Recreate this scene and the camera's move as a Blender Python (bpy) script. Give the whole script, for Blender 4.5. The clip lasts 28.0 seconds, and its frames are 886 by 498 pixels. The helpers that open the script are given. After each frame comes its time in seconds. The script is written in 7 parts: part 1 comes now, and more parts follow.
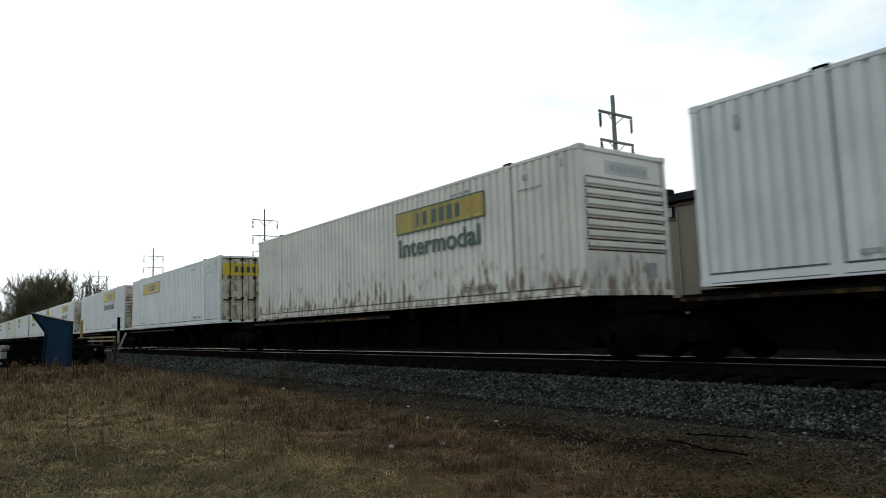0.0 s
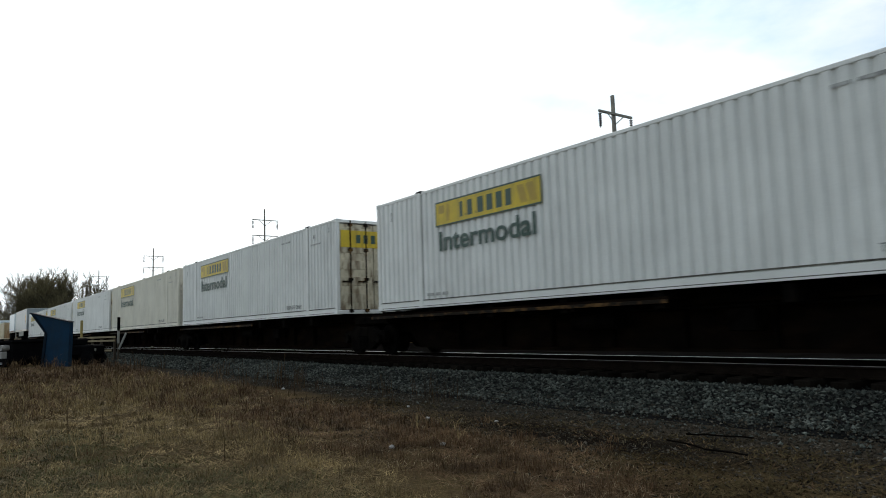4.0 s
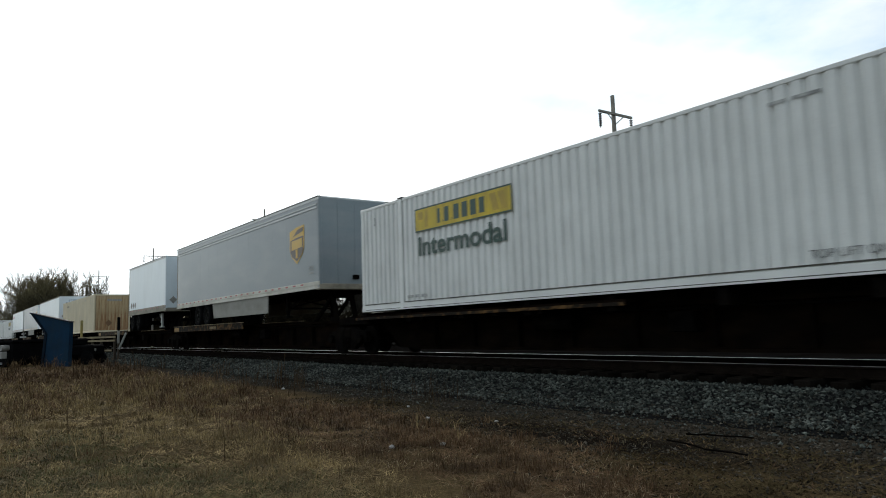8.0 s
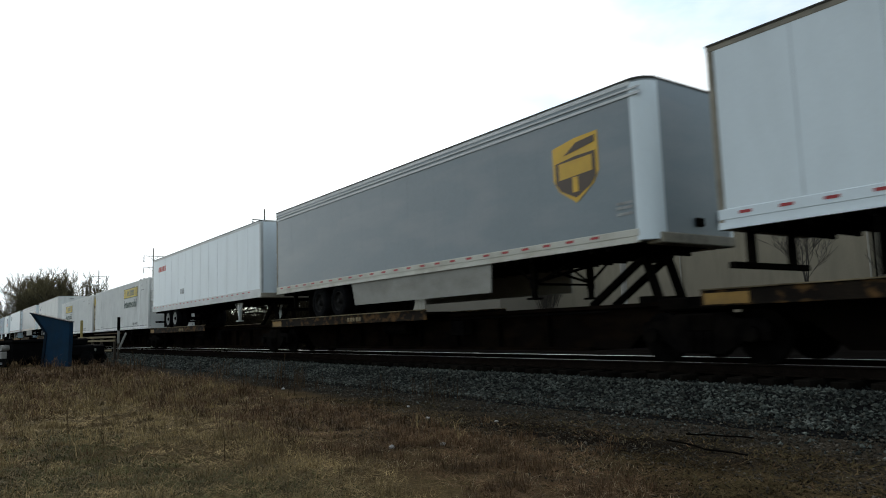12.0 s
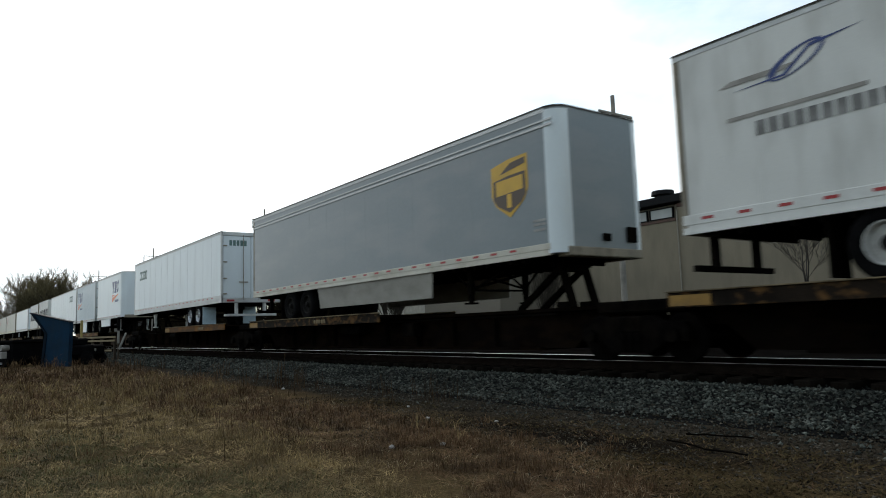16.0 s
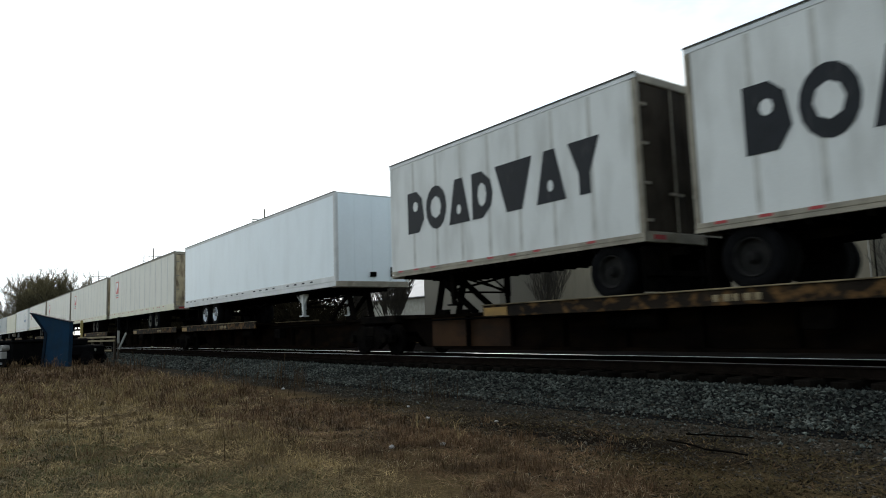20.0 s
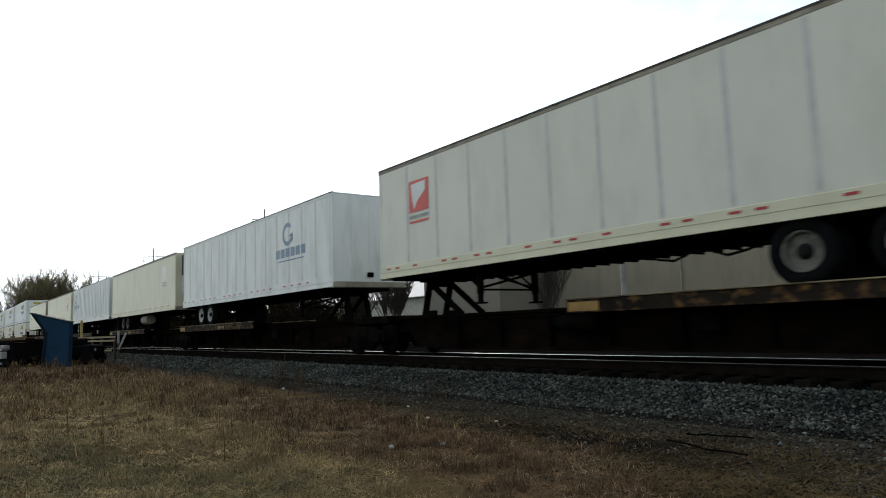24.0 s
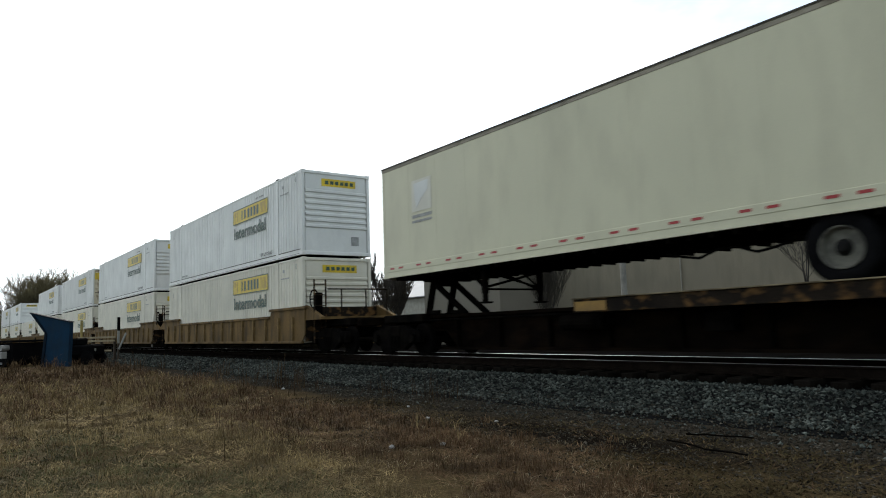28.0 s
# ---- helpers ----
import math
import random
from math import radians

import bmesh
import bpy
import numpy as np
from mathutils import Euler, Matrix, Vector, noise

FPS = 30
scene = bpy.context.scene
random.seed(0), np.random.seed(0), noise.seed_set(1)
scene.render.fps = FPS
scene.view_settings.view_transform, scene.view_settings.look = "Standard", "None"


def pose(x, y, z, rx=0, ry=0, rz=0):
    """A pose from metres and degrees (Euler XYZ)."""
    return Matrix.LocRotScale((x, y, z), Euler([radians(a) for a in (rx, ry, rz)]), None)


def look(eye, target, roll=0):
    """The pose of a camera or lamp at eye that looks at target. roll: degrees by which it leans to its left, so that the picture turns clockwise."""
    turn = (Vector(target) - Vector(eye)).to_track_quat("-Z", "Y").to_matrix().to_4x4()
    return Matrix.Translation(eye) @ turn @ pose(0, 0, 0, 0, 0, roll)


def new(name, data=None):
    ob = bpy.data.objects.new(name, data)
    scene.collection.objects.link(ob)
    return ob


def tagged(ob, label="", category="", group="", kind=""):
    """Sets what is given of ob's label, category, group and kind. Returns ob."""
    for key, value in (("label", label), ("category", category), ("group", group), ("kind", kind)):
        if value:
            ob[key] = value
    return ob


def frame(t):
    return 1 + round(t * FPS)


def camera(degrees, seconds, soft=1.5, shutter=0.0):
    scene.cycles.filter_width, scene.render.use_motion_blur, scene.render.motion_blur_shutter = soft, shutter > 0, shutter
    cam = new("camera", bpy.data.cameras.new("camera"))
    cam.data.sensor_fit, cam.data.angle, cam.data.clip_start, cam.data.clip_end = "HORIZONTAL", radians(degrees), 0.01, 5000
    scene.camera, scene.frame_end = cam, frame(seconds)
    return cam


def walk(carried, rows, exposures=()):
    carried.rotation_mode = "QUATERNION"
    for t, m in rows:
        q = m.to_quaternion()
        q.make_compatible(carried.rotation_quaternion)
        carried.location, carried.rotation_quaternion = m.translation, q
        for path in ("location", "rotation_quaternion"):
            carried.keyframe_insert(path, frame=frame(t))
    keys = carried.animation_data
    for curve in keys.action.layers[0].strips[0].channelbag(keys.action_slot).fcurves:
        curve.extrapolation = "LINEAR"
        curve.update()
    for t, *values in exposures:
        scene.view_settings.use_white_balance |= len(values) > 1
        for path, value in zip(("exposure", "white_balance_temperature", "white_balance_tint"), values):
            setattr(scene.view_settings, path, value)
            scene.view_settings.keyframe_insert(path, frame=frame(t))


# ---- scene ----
# ---- camera: a fixed stand beside the line ----
EYE = Vector((0.0, 0.0, 1.30))
YAW, PITCH, ROLL = radians(36.112), radians(6.410), -1.898
AIM = EYE + 20 * Vector((-math.cos(YAW) * math.cos(PITCH), math.sin(YAW) * math.cos(PITCH), math.sin(PITCH)))
cam = camera(64.99, 28.0, soft=1.0, shutter=0.12)
walk(cam, [(0.0, look(EYE, AIM, ROLL)), (28.0, look(EYE, AIM, ROLL))], exposures=[(0.0, -0.05), (16.0, -0.05), (16.8, 0.2), (28.0, 0.2)])

RAIL = 0.586      # top of rail above the grass
YC = 10.956       # centre line of the track
SPEED = 21.78     # train, metres a second
SIDE = 1.295      # half width of the loads


# ---- world and sun ----
SUN_WAY = Vector((-0.84, 0.16, 0.52)).normalized()


def build_world():
    w = bpy.data.worlds.new("overcast_sky")
    scene.world = w
    w.use_nodes = True
    nt = w.node_tree
    N, L = nt.nodes, nt.links
    N.clear()
    sky = N.new("ShaderNodeTexSky")
    sky.sky_type = "NISHITA"
    sky.sun_disc = False
    sky.sun_elevation, sky.sun_rotation = math.asin(SUN_WAY.z), math.atan2(SUN_WAY.x, SUN_WAY.y)
    sky.air_density, sky.dust_density = 1.2, 0.6
    co = N.new("ShaderNodeTexCoord")
    mp = N.new("ShaderNodeMapping")
    mp.inputs["Scale"].default_value = (1.0, 1.0, 2.4)
    mp.inputs["Location"].default_value = (0.35, 0.1, 0.2)
    no = N.new("ShaderNodeTexNoise")
    no.inputs["Scale"].default_value, no.inputs["Detail"].default_value = 3.4, 6.0
    no.inputs["Roughness"].default_value = 0.55
    rp = N.new("ShaderNodeValToRGB")
    rp.color_ramp.elements[0].position, rp.color_ramp.elements[0].color = 0.36, (0.42, 0.42, 0.42, 1)
    rp.color_ramp.elements[1].position, rp.color_ramp.elements[1].color = 0.60, (1, 1, 1, 1)
    mx = N.new("ShaderNodeMix")
    mx.data_type = "RGBA"
    mx.inputs["B"].default_value = (11.0, 11.7, 12.0, 1)
    bg = N.new("ShaderNodeBackground")
    bg.inputs["Strength"].default_value = 0.098
    out = N.new("ShaderNodeOutputWorld")
    L.new(co.outputs["Generated"], mp.inputs["Vector"])
    L.new(mp.outputs["Vector"], no.inputs["Vector"])
    L.new(rp.outputs["Color"], mx.inputs["Factor"])
    lift = N.new("ShaderNodeVectorMath")
    lift.operation = "SCALE"
    lift.inputs["Scale"].default_value = 1.7
    haze = N.new("ShaderNodeMix")
    haze.data_type, haze.blend_type = "RGBA", "MULTIPLY"
    haze.inputs["Factor"].default_value = 1.0
    haze.inputs["B"].default_value = (0.84, 1.04, 1.05, 1)
    L.new(sky.outputs["Color"], haze.inputs["A"])
    L.new(haze.outputs["Result"], lift.inputs[0])
    L.new(lift.outputs["Vector"], mx.inputs["A"])
    # veiled sun: the cloud is brightest round it and duller behind the viewer
    dt = N.new("ShaderNodeVectorMath")
    dt.operation = "DOT_PRODUCT"
    dt.inputs[1].default_value = SUN_WAY
    gl = N.new("ShaderNodeMapRange")
    gl.inputs["From Min"].default_value, gl.inputs["From Max"].default_value = 0.45, 0.96
    gl.inputs["To Min"].default_value, gl.inputs["To Max"].default_value = 0.83, 1.26
    sc = N.new("ShaderNodeVectorMath")
    sc.operation = "SCALE"
    L.new(co.outputs["Generated"], dt.inputs[0])
    L.new(dt.outputs["Value"], gl.inputs["Value"])
    # the cloud thins out away from the sun
    th = N.new("ShaderNodeMapRange")
    th.inputs["From Min"].default_value, th.inputs["From Max"].default_value = 0.50, 0.95
    th.inputs["To Min"].default_value, th.inputs["To Max"].default_value = -0.11, 0.16
    ad = N.new("ShaderNodeMath")
    ad.operation = "ADD"
    L.new(dt.outputs["Value"], th.inputs["Value"])
    L.new(no.outputs["Fac"], ad.inputs[0])
    L.new(th.outputs["Result"], ad.inputs[1])
    L.new(ad.outputs["Value"], rp.inputs["Fac"])
    L.new(mx.outputs["Result"], sc.inputs[0])
    L.new(gl.outputs["Result"], sc.inputs["Scale"])
    L.new(sc.outputs["Vector"], bg.inputs["Color"])
    L.new(bg.outputs["Background"], out.inputs["Surface"])
    sun = new("sun", bpy.data.lights.new("sun", "SUN"))
    sun.data.energy, sun.data.angle, sun.data.color = 1.0, radians(22), (1.0, 0.92, 0.80)
    sun.matrix_world = look(SUN_WAY * 80, (0, 0, 0))


build_world()


# ---- materials ----
def mat(name, col, rough=0.6, metal=0.0, var=0.12, scale=3.0, fine=40.0, bump=0.1, dirt=None, amount=0.0, streak=(1, 1, 1), spec=0.5, island=None, coat=0.0, rnd=0.06, lo=0.45, hi=0.7, foot=None):
    """Two scales of variation, optional dirt, fine relief."""
    m = bpy.data.materials.new(name)
    m.use_nodes = True
    nt = m.node_tree
    N, L = nt.nodes, nt.links
    b = N["Principled BSDF"]
    b.inputs["Metallic"].default_value = metal
    b.inputs["Specular IOR Level"].default_value = spec
    b.inputs["Coat Weight"].default_value = coat
    co = N.new("ShaderNodeTexCoord")

    def nz(sc, det, vec=None):
        n = N.new("ShaderNodeTexNoise")
        n.inputs["Scale"].default_value, n.inputs["Detail"].default_value = sc, det
        L.new(vec or co.outputs["Object"], n.inputs["Vector"])
        return n

    def mix(kind, fac, a, bb):
        x = N.new("ShaderNodeMix")
        x.data_type, x.blend_type = "RGBA", kind
        for sock, v in (("Factor", fac), ("A", a), ("B", bb)):
            if hasattr(v, "is_output"):
                L.new(v, x.inputs[sock])
            else:
                x.inputs[sock].default_value = v if sock == "Factor" else (*v, 1)
        return x.outputs["Result"]

    big, small = nz(scale, 4.0), nz(fine, 3.0)
    if island:
        geo = N.new("ShaderNodeNewGeometry")
        rp = N.new("ShaderNodeValToRGB")
        rp.color_ramp.interpolation = "LINEAR"
        els = rp.color_ramp.elements
        for k, c in enumerate(island):
            e = els[k] if k < 2 else els.new(1.0)
            e.position = k / (len(island) - 1)
            e.color = (*c, 1)
        L.new(geo.outputs["Random Per Island"], rp.inputs["Fac"])
        base = rp.outputs["Color"]
    else:
        base = mix("MIX", 0.0, col, col)
    dk = tuple(c * (1 - 2.2 * var) for c in (1, 1, 1))
    lt = tuple(1 + 1.2 * var for c in (1, 1, 1))
    r1 = N.new("ShaderNodeValToRGB")
    r1.color_ramp.elements[0].position, r1.color_ramp.elements[0].color = 0.3, (*dk, 1)
    r1.color_ramp.elements[1].position, r1.color_ramp.elements[1].color = 0.7, (*lt, 1)
    L.new(big.outputs["Fac"], r1.inputs["Fac"])
    c = mix("MULTIPLY", 1.0, base, r1.outputs["Color"])
    r2 = N.new("ShaderNodeValToRGB")
    r2.color_ramp.elements[0].position, r2.color_ramp.elements[0].color = 0.3, (1 - var, 1 - var, 1 - var, 1)
    r2.color_ramp.elements[1].position, r2.color_ramp.elements[1].color = 0.7, (1 + var * 0.5,) * 3 + (1,)
    L.new(small.outputs["Fac"], r2.inputs["Fac"])
    c = mix("MULTIPLY", 1.0, c, r2.outputs["Color"])
    if dirt:
        mp = N.new("ShaderNodeMapping")
        mp.inputs["Scale"].default_value = streak
        L.new(co.outputs["Object"], mp.inputs["Vector"])
        dn = nz(2.0, 6.0, mp.outputs["Vector"])
        rp = N.new("ShaderNodeValToRGB")
        rp.color_ramp.elements[0].position, rp.color_ramp.elements[0].color = lo, (0, 0, 0, 1)
        rp.color_ramp.elements[1].position, rp.color_ramp.elements[1].color = hi, (amount,) * 3 + (1,)
        L.new(dn.outputs["Fac"], rp.inputs["Fac"])
        mask = rp.outputs["Color"]
        if foot:        # rust that breaks out along the foot of a sheet
            sz = N.new("ShaderNodeSeparateXYZ")
            L.new(co.outputs["Object"], sz.inputs["Vector"])
            fm = N.new("ShaderNodeMapRange")
            fm.inputs["From Min"].default_value, fm.inputs["From Max"].default_value = foot
            fm.inputs["To Min"].default_value, fm.inputs["To Max"].default_value = 0.16, -0.09
            L.new(sz.outputs["Z"], fm.inputs["Value"])
            fa = N.new("ShaderNodeMath")
            fa.operation = "ADD"
            L.new(dn.outputs["Fac"], fa.inputs[0])
            L.new(fm.outputs["Result"], fa.inputs[1])
            L.new(fa.outputs["Value"], rp.inputs["Fac"])
        c = mix("MIX", mask, c, dirt)
    if rnd:
        oi = N.new("ShaderNodeObjectInfo")
        mr = N.new("ShaderNodeMapRange")
        mr.inputs["To Min"].default_value, mr.inputs["To Max"].default_value = 1 - rnd, 1 + rnd
        L.new(oi.outputs["Random"], mr.inputs["Value"])
        vm = N.new("ShaderNodeVectorMath")
        vm.operation = "SCALE"
        L.new(c, vm.inputs[0])
        L.new(mr.outputs["Result"], vm.inputs["Scale"])
        c = vm.outputs["Vector"]
    L.new(c, b.inputs["Base Color"])
    rr = N.new("ShaderNodeMapRange")
    rr.inputs["To Min"].default_value, rr.inputs["To Max"].default_value = max(0.02, rough - 0.12), min(1.0, rough + 0.12)
    L.new(big.outputs["Fac"], rr.inputs["Value"])
    L.new(rr.outputs["Result"], b.inputs["Roughness"])
    if bump:
        bp = N.new("ShaderNodeBump")
        bp.inputs["Strength"].default_value, bp.inputs["Distance"].default_value = bump, 0.02
        L.new(small.outputs["Fac"], bp.inputs["Height"])
        L.new(bp.outputs["Normal"], b.inputs["Normal"])
    return m


GRIME = (0.10, 0.085, 0.07)
M = {
    "white": mat("white_container_paint", (0.72, 0.72, 0.70), 0.5, var=0.05, scale=0.8, dirt=GRIME, amount=0.2, streak=(1.2, 1.2, 0.5), lo=0.5, hi=0.9),
    "white_rusty": mat("rusted_white_container_paint", (0.72, 0.685, 0.61), 0.6, var=0.07, scale=0.8, dirt=(0.16, 0.08, 0.038), amount=0.85, streak=(4.2, 4.2, 1.1), lo=0.58, hi=0.72, foot=(1.3, 2.5)),
    "tan": mat("tan_container_paint", (0.62, 0.53, 0.36), 0.55, var=0.05, scale=0.7, dirt=GRIME, amount=0.3, streak=(2, 2, 0.3), lo=0.5, hi=0.85),
    "tan_rust": mat("rust_stained_tan_paint", (0.50, 0.37, 0.20), 0.6, var=0.1, scale=1.0, dirt=(0.22, 0.09, 0.025), amount=0.9, streak=(1.8, 1.8, 0.25), lo=0.42, hi=0.62),
    "door": mat("grimy_white_door_paint", (0.56, 0.50, 0.37), 0.65, var=0.12, scale=1.6, dirt=(0.13, 0.08, 0.04), amount=0.8, streak=(2.4, 2.4, 0.9), lo=0.48, hi=0.66),
    "yellow": mat("yellow_panel_paint", (0.64, 0.455, 0.014), 0.5, var=0.10, scale=1.5, dirt=(0.28, 0.19, 0.02), amount=0.6, streak=(4, 4, 0.4)),
    "ink": mat("dark_green_lettering", (0.018, 0.06, 0.045), 0.5, var=0.1),
    "black_ink": mat("black_lettering", (0.014, 0.016, 0.020), 0.6, var=0.15, dirt=(0.10, 0.10, 0.10), amount=0.3, streak=(4, 4, 1), lo=0.6, hi=0.8, spec=0.2),
    "grey_ink": mat("faded_grey_stencil", (0.34, 0.34, 0.33), 0.7, var=0.25, fine=60),
    "dark_stencil": mat("dark_grey_stencil", (0.20, 0.20, 0.195), 0.7, var=0.25, fine=60),
    "ochre": mat("dark_ochre_mark", (0.42, 0.28, 0.02), 0.5, var=0.1),
    "trailer": mat("white_trailer_paint", (0.69, 0.755, 0.79), 0.36, var=0.02, scale=0.3, fine=18, bump=0.0, dirt=(0.34, 0.36, 0.365), amount=0.22, streak=(0.8, 0.8, 0.25), lo=0.45, hi=0.9, spec=0.5, rnd=0),
    "trailer_old": mat("worn_white_trailer_paint", (0.66, 0.665, 0.645), 0.45, var=0.04, scale=0.5, dirt=(0.2, 0.19, 0.16), amount=0.45, streak=(1.2, 1.2, 0.3), lo=0.46, hi=0.85, spec=0.3, rnd=0),
    "cream": mat("cream_trailer_paint", (0.59, 0.56, 0.41), 0.45, var=0.03, scale=0.4, dirt=(0.25, 0.22, 0.16), amount=0.35, streak=(0.9, 0.9, 0.3), lo=0.48, hi=0.9, spec=0.3, rnd=0),
    "silver": mat("silver_grey_trailer_paint", (0.20, 0.235, 0.255), 0.35, metal=0.0, var=0.04, scale=0.3, fine=15, bump=0.0, dirt=(0.27, 0.28, 0.29), amount=0.5, streak=(0.25, 0.25, 0.9), spec=0.4, rnd=0),
    "alu": mat("bare_aluminium_rail", (0.50, 0.51, 0.51), 0.45, metal=0.3, var=0.08, scale=2.0),
    "band": mat("faint_grey_seam_band", (0.49, 0.485, 0.455), 0.5, var=0.08, spec=0.3, rnd=0),
    "seam_pale": mat("pale_grey_panel_joint", (0.56, 0.615, 0.648), 0.42, var=0.08, scale=1.5, spec=0.4, rnd=0),
    "dullrail": mat("weathered_grey_rail", (0.27, 0.24, 0.185), 0.65, metal=0.1, var=0.15, scale=2.0, dirt=(0.10, 0.075, 0.045), amount=0.6, streak=(1.5, 1.5, 1.5), lo=0.5, hi=0.7),
    "brown_logo": mat("brown_logo_paint", (0.06, 0.032, 0.014), 0.4, var=0.05),
    "gold": mat("gold_logo_paint", (0.62, 0.36, 0.02), 0.4, var=0.05),
    "navy": mat("navy_logo_paint", (0.014, 0.036, 0.16), 0.4, var=0.06),
    "orange": mat("orange_logo_paint", (0.80, 0.17, 0.012), 0.4, var=0.06),
    "blue_ink": mat("blue_logo_paint", (0.035, 0.12, 0.21), 0.4, var=0.08),
    "red_ink": mat("red_logo_paint", (0.52, 0.05, 0.035), 0.45, var=0.08),
    "green_ink": mat("grey_green_logo_paint", (0.10, 0.18, 0.17), 0.45, var=0.08),
    "reflector": mat("red_reflective_tape", (0.33, 0.014, 0.016), 0.35, var=0.06),
    "rust_logo": mat("rust_orange_placard", (0.20, 0.10, 0.04), 0.6, var=0.1),
    # soot and the deep shade under the cars, both put into these near-black colours
    "steel_dark": mat("shade_black_steel", (0.0042, 0.0038, 0.0036), 0.75, metal=0.1, var=0.25, scale=4.0, dirt=(0.009, 0.007, 0.005), amount=0.6, streak=(1, 1, 1), spec=0.0),
    "car_brown": mat("sooty_shaded_car_paint", (0.0055, 0.0042, 0.0034), 0.9, var=0.25, scale=1.2, dirt=(0.013, 0.008, 0.005), amount=0.7, streak=(0.7, 0.7, 2.0), spec=0.0),
    "car_orange": mat("rusty_orange_car_paint", (0.19, 0.084, 0.020), 0.75, var=0.25, scale=1.2, dirt=(0.055, 0.030, 0.014), amount=0.85, streak=(0.7, 0.7, 2.0), lo=0.40, hi=0.6, spec=0.15),
    "sill_brown": mat("mottled_rusty_sill_paint", (0.017, 0.012, 0.008), 0.85, var=0.3, scale=1.5, dirt=(0.125, 0.066, 0.024), amount=0.85, streak=(1.7, 1.7, 2.2), lo=0.50, hi=0.62, spec=0.1),
    "lip": mat("worn_pale_deck_lip", (0.24, 0.19, 0.115), 0.8, var=0.25, scale=1.5, dirt=(0.03, 0.02, 0.012), amount=0.8, streak=(0.8, 0.8, 1.0), lo=0.45, hi=0.65, spec=0.1),
    "beam_rust": mat("rust_red_beam_paint", (0.040, 0.019, 0.008), 0.85, var=0.25, scale=1.0, dirt=(0.015, 0.010, 0.007), amount=0.8, streak=(0.5, 0.5, 1.6), spec=0.12),
    "rib_tan": mat("worn_tan_rib_paint", (0.25, 0.165, 0.070), 0.8, var=0.25, scale=2.0, dirt=(0.05, 0.03, 0.015), amount=0.8, streak=(1, 1, 0.6), spec=0.1),
    "car_yellow": mat("faded_yellow_car_paint", (0.27, 0.145, 0.022), 0.65, var=0.15, scale=1.5, dirt=(0.07, 0.05, 0.02), amount=0.7, streak=(1.2, 1.2, 1.0)),
    "car_tan": mat("tan_well_car_paint", (0.16, 0.098, 0.038), 0.8, var=0.2, scale=0.8, dirt=(0.035, 0.024, 0.014), amount=0.8, streak=(1.5, 1.5, 0.4), spec=0.15),
    "pale_mark": mat("pale_stencil_paint", (0.30, 0.285, 0.26), 0.6, var=0.15),
    "rubber": mat("black_tyre_rubber", (0.006, 0.006, 0.0065), 0.9, var=0.2, scale=5.0, spec=0.03),
    "rim": mat("white_steel_rim", (0.48, 0.48, 0.46), 0.55, metal=0.1, var=0.15, scale=3.0, dirt=(0.05, 0.045, 0.04), amount=0.7, streak=(1, 1, 1), lo=0.46, hi=0.7),
    "rim_dark": mat("grimy_dark_rim", (0.018, 0.017, 0.016), 0.8, metal=0.0, var=0.25, scale=4.0, spec=0.1),
    "hub": mat("dark_greasy_hub", (0.010, 0.0095, 0.009), 0.8, var=0.15, spec=0.1),
    "rim_alu": mat("polished_aluminium_rim", (0.55, 0.57, 0.60), 0.28, metal=0.9, var=0.10, scale=2.0),
    "flap_blue": mat("pale_blue_mudflap", (0.45, 0.58, 0.68), 0.5, var=0.08),
    "unit_black": mat("black_grille_plastic", (0.02, 0.02, 0.022), 0.6, var=0.15),
    "rail_head": mat("polished_rail_steel", (0.92, 0.92, 0.93), 0.34, metal=1.0, var=0.06, scale=3.0, spec=0.5),
    # rail webs, sleepers and bed: part of the train's shade is in their colour
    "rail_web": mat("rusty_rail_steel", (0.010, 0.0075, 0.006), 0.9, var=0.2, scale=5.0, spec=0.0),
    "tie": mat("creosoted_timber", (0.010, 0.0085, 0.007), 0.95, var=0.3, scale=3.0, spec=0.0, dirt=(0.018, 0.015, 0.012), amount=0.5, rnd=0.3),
    "stone": mat("grey_ballast_stone", (0.12, 0.13, 0.14), 0.9, var=0.25, scale=1.1, fine=50, bump=0.3, spec=0.12, island=((0.009, 0.0105, 0.0092), (0.027, 0.0315, 0.0275), (0.048, 0.0555, 0.0485), (0.125, 0.135, 0.118), (0.038, 0.038, 0.031), (0.016, 0.0185, 0.0163)), rnd=0),
    "gravel": mat("brown_gravel", (0.04, 0.035, 0.03), 0.95, var=0.25, scale=1.2, fine=40, bump=0.3, spec=0.05, island=((0.014, 0.011, 0.008), (0.034, 0.028, 0.020), (0.055, 0.046, 0.034), (0.022, 0.018, 0.012), (0.12, 0.105, 0.085)), rnd=0),
    "door_cream": mat("rust_stained_cream_door_paint", (0.42, 0.34, 0.21), 0.65, var=0.2, scale=1.6, dirt=(0.07, 0.04, 0.02), amount=0.9, streak=(2.2, 2.2, 0.7), lo=0.42, hi=0.66),
    "scrub": mat("dark_bare_scrub", (0.02, 0.016, 0.01), 0.95, var=0.25, scale=0.3, island=((0.006, 0.005, 0.003), (0.014, 0.011, 0.007), (0.026, 0.021, 0.012)), spec=0.0, rnd=0, bump=0),
    "worn_grass": mat("dark_trampled_grass", (0.05, 0.04, 0.02), 0.95, var=0.3, scale=1.0, fine=6.0, island=((0.020, 0.015, 0.009), (0.052, 0.038, 0.020), (0.092, 0.066, 0.034), (0.050, 0.045, 0.020), (0.13, 0.092, 0.050)), spec=0.0, rnd=0, bump=0),
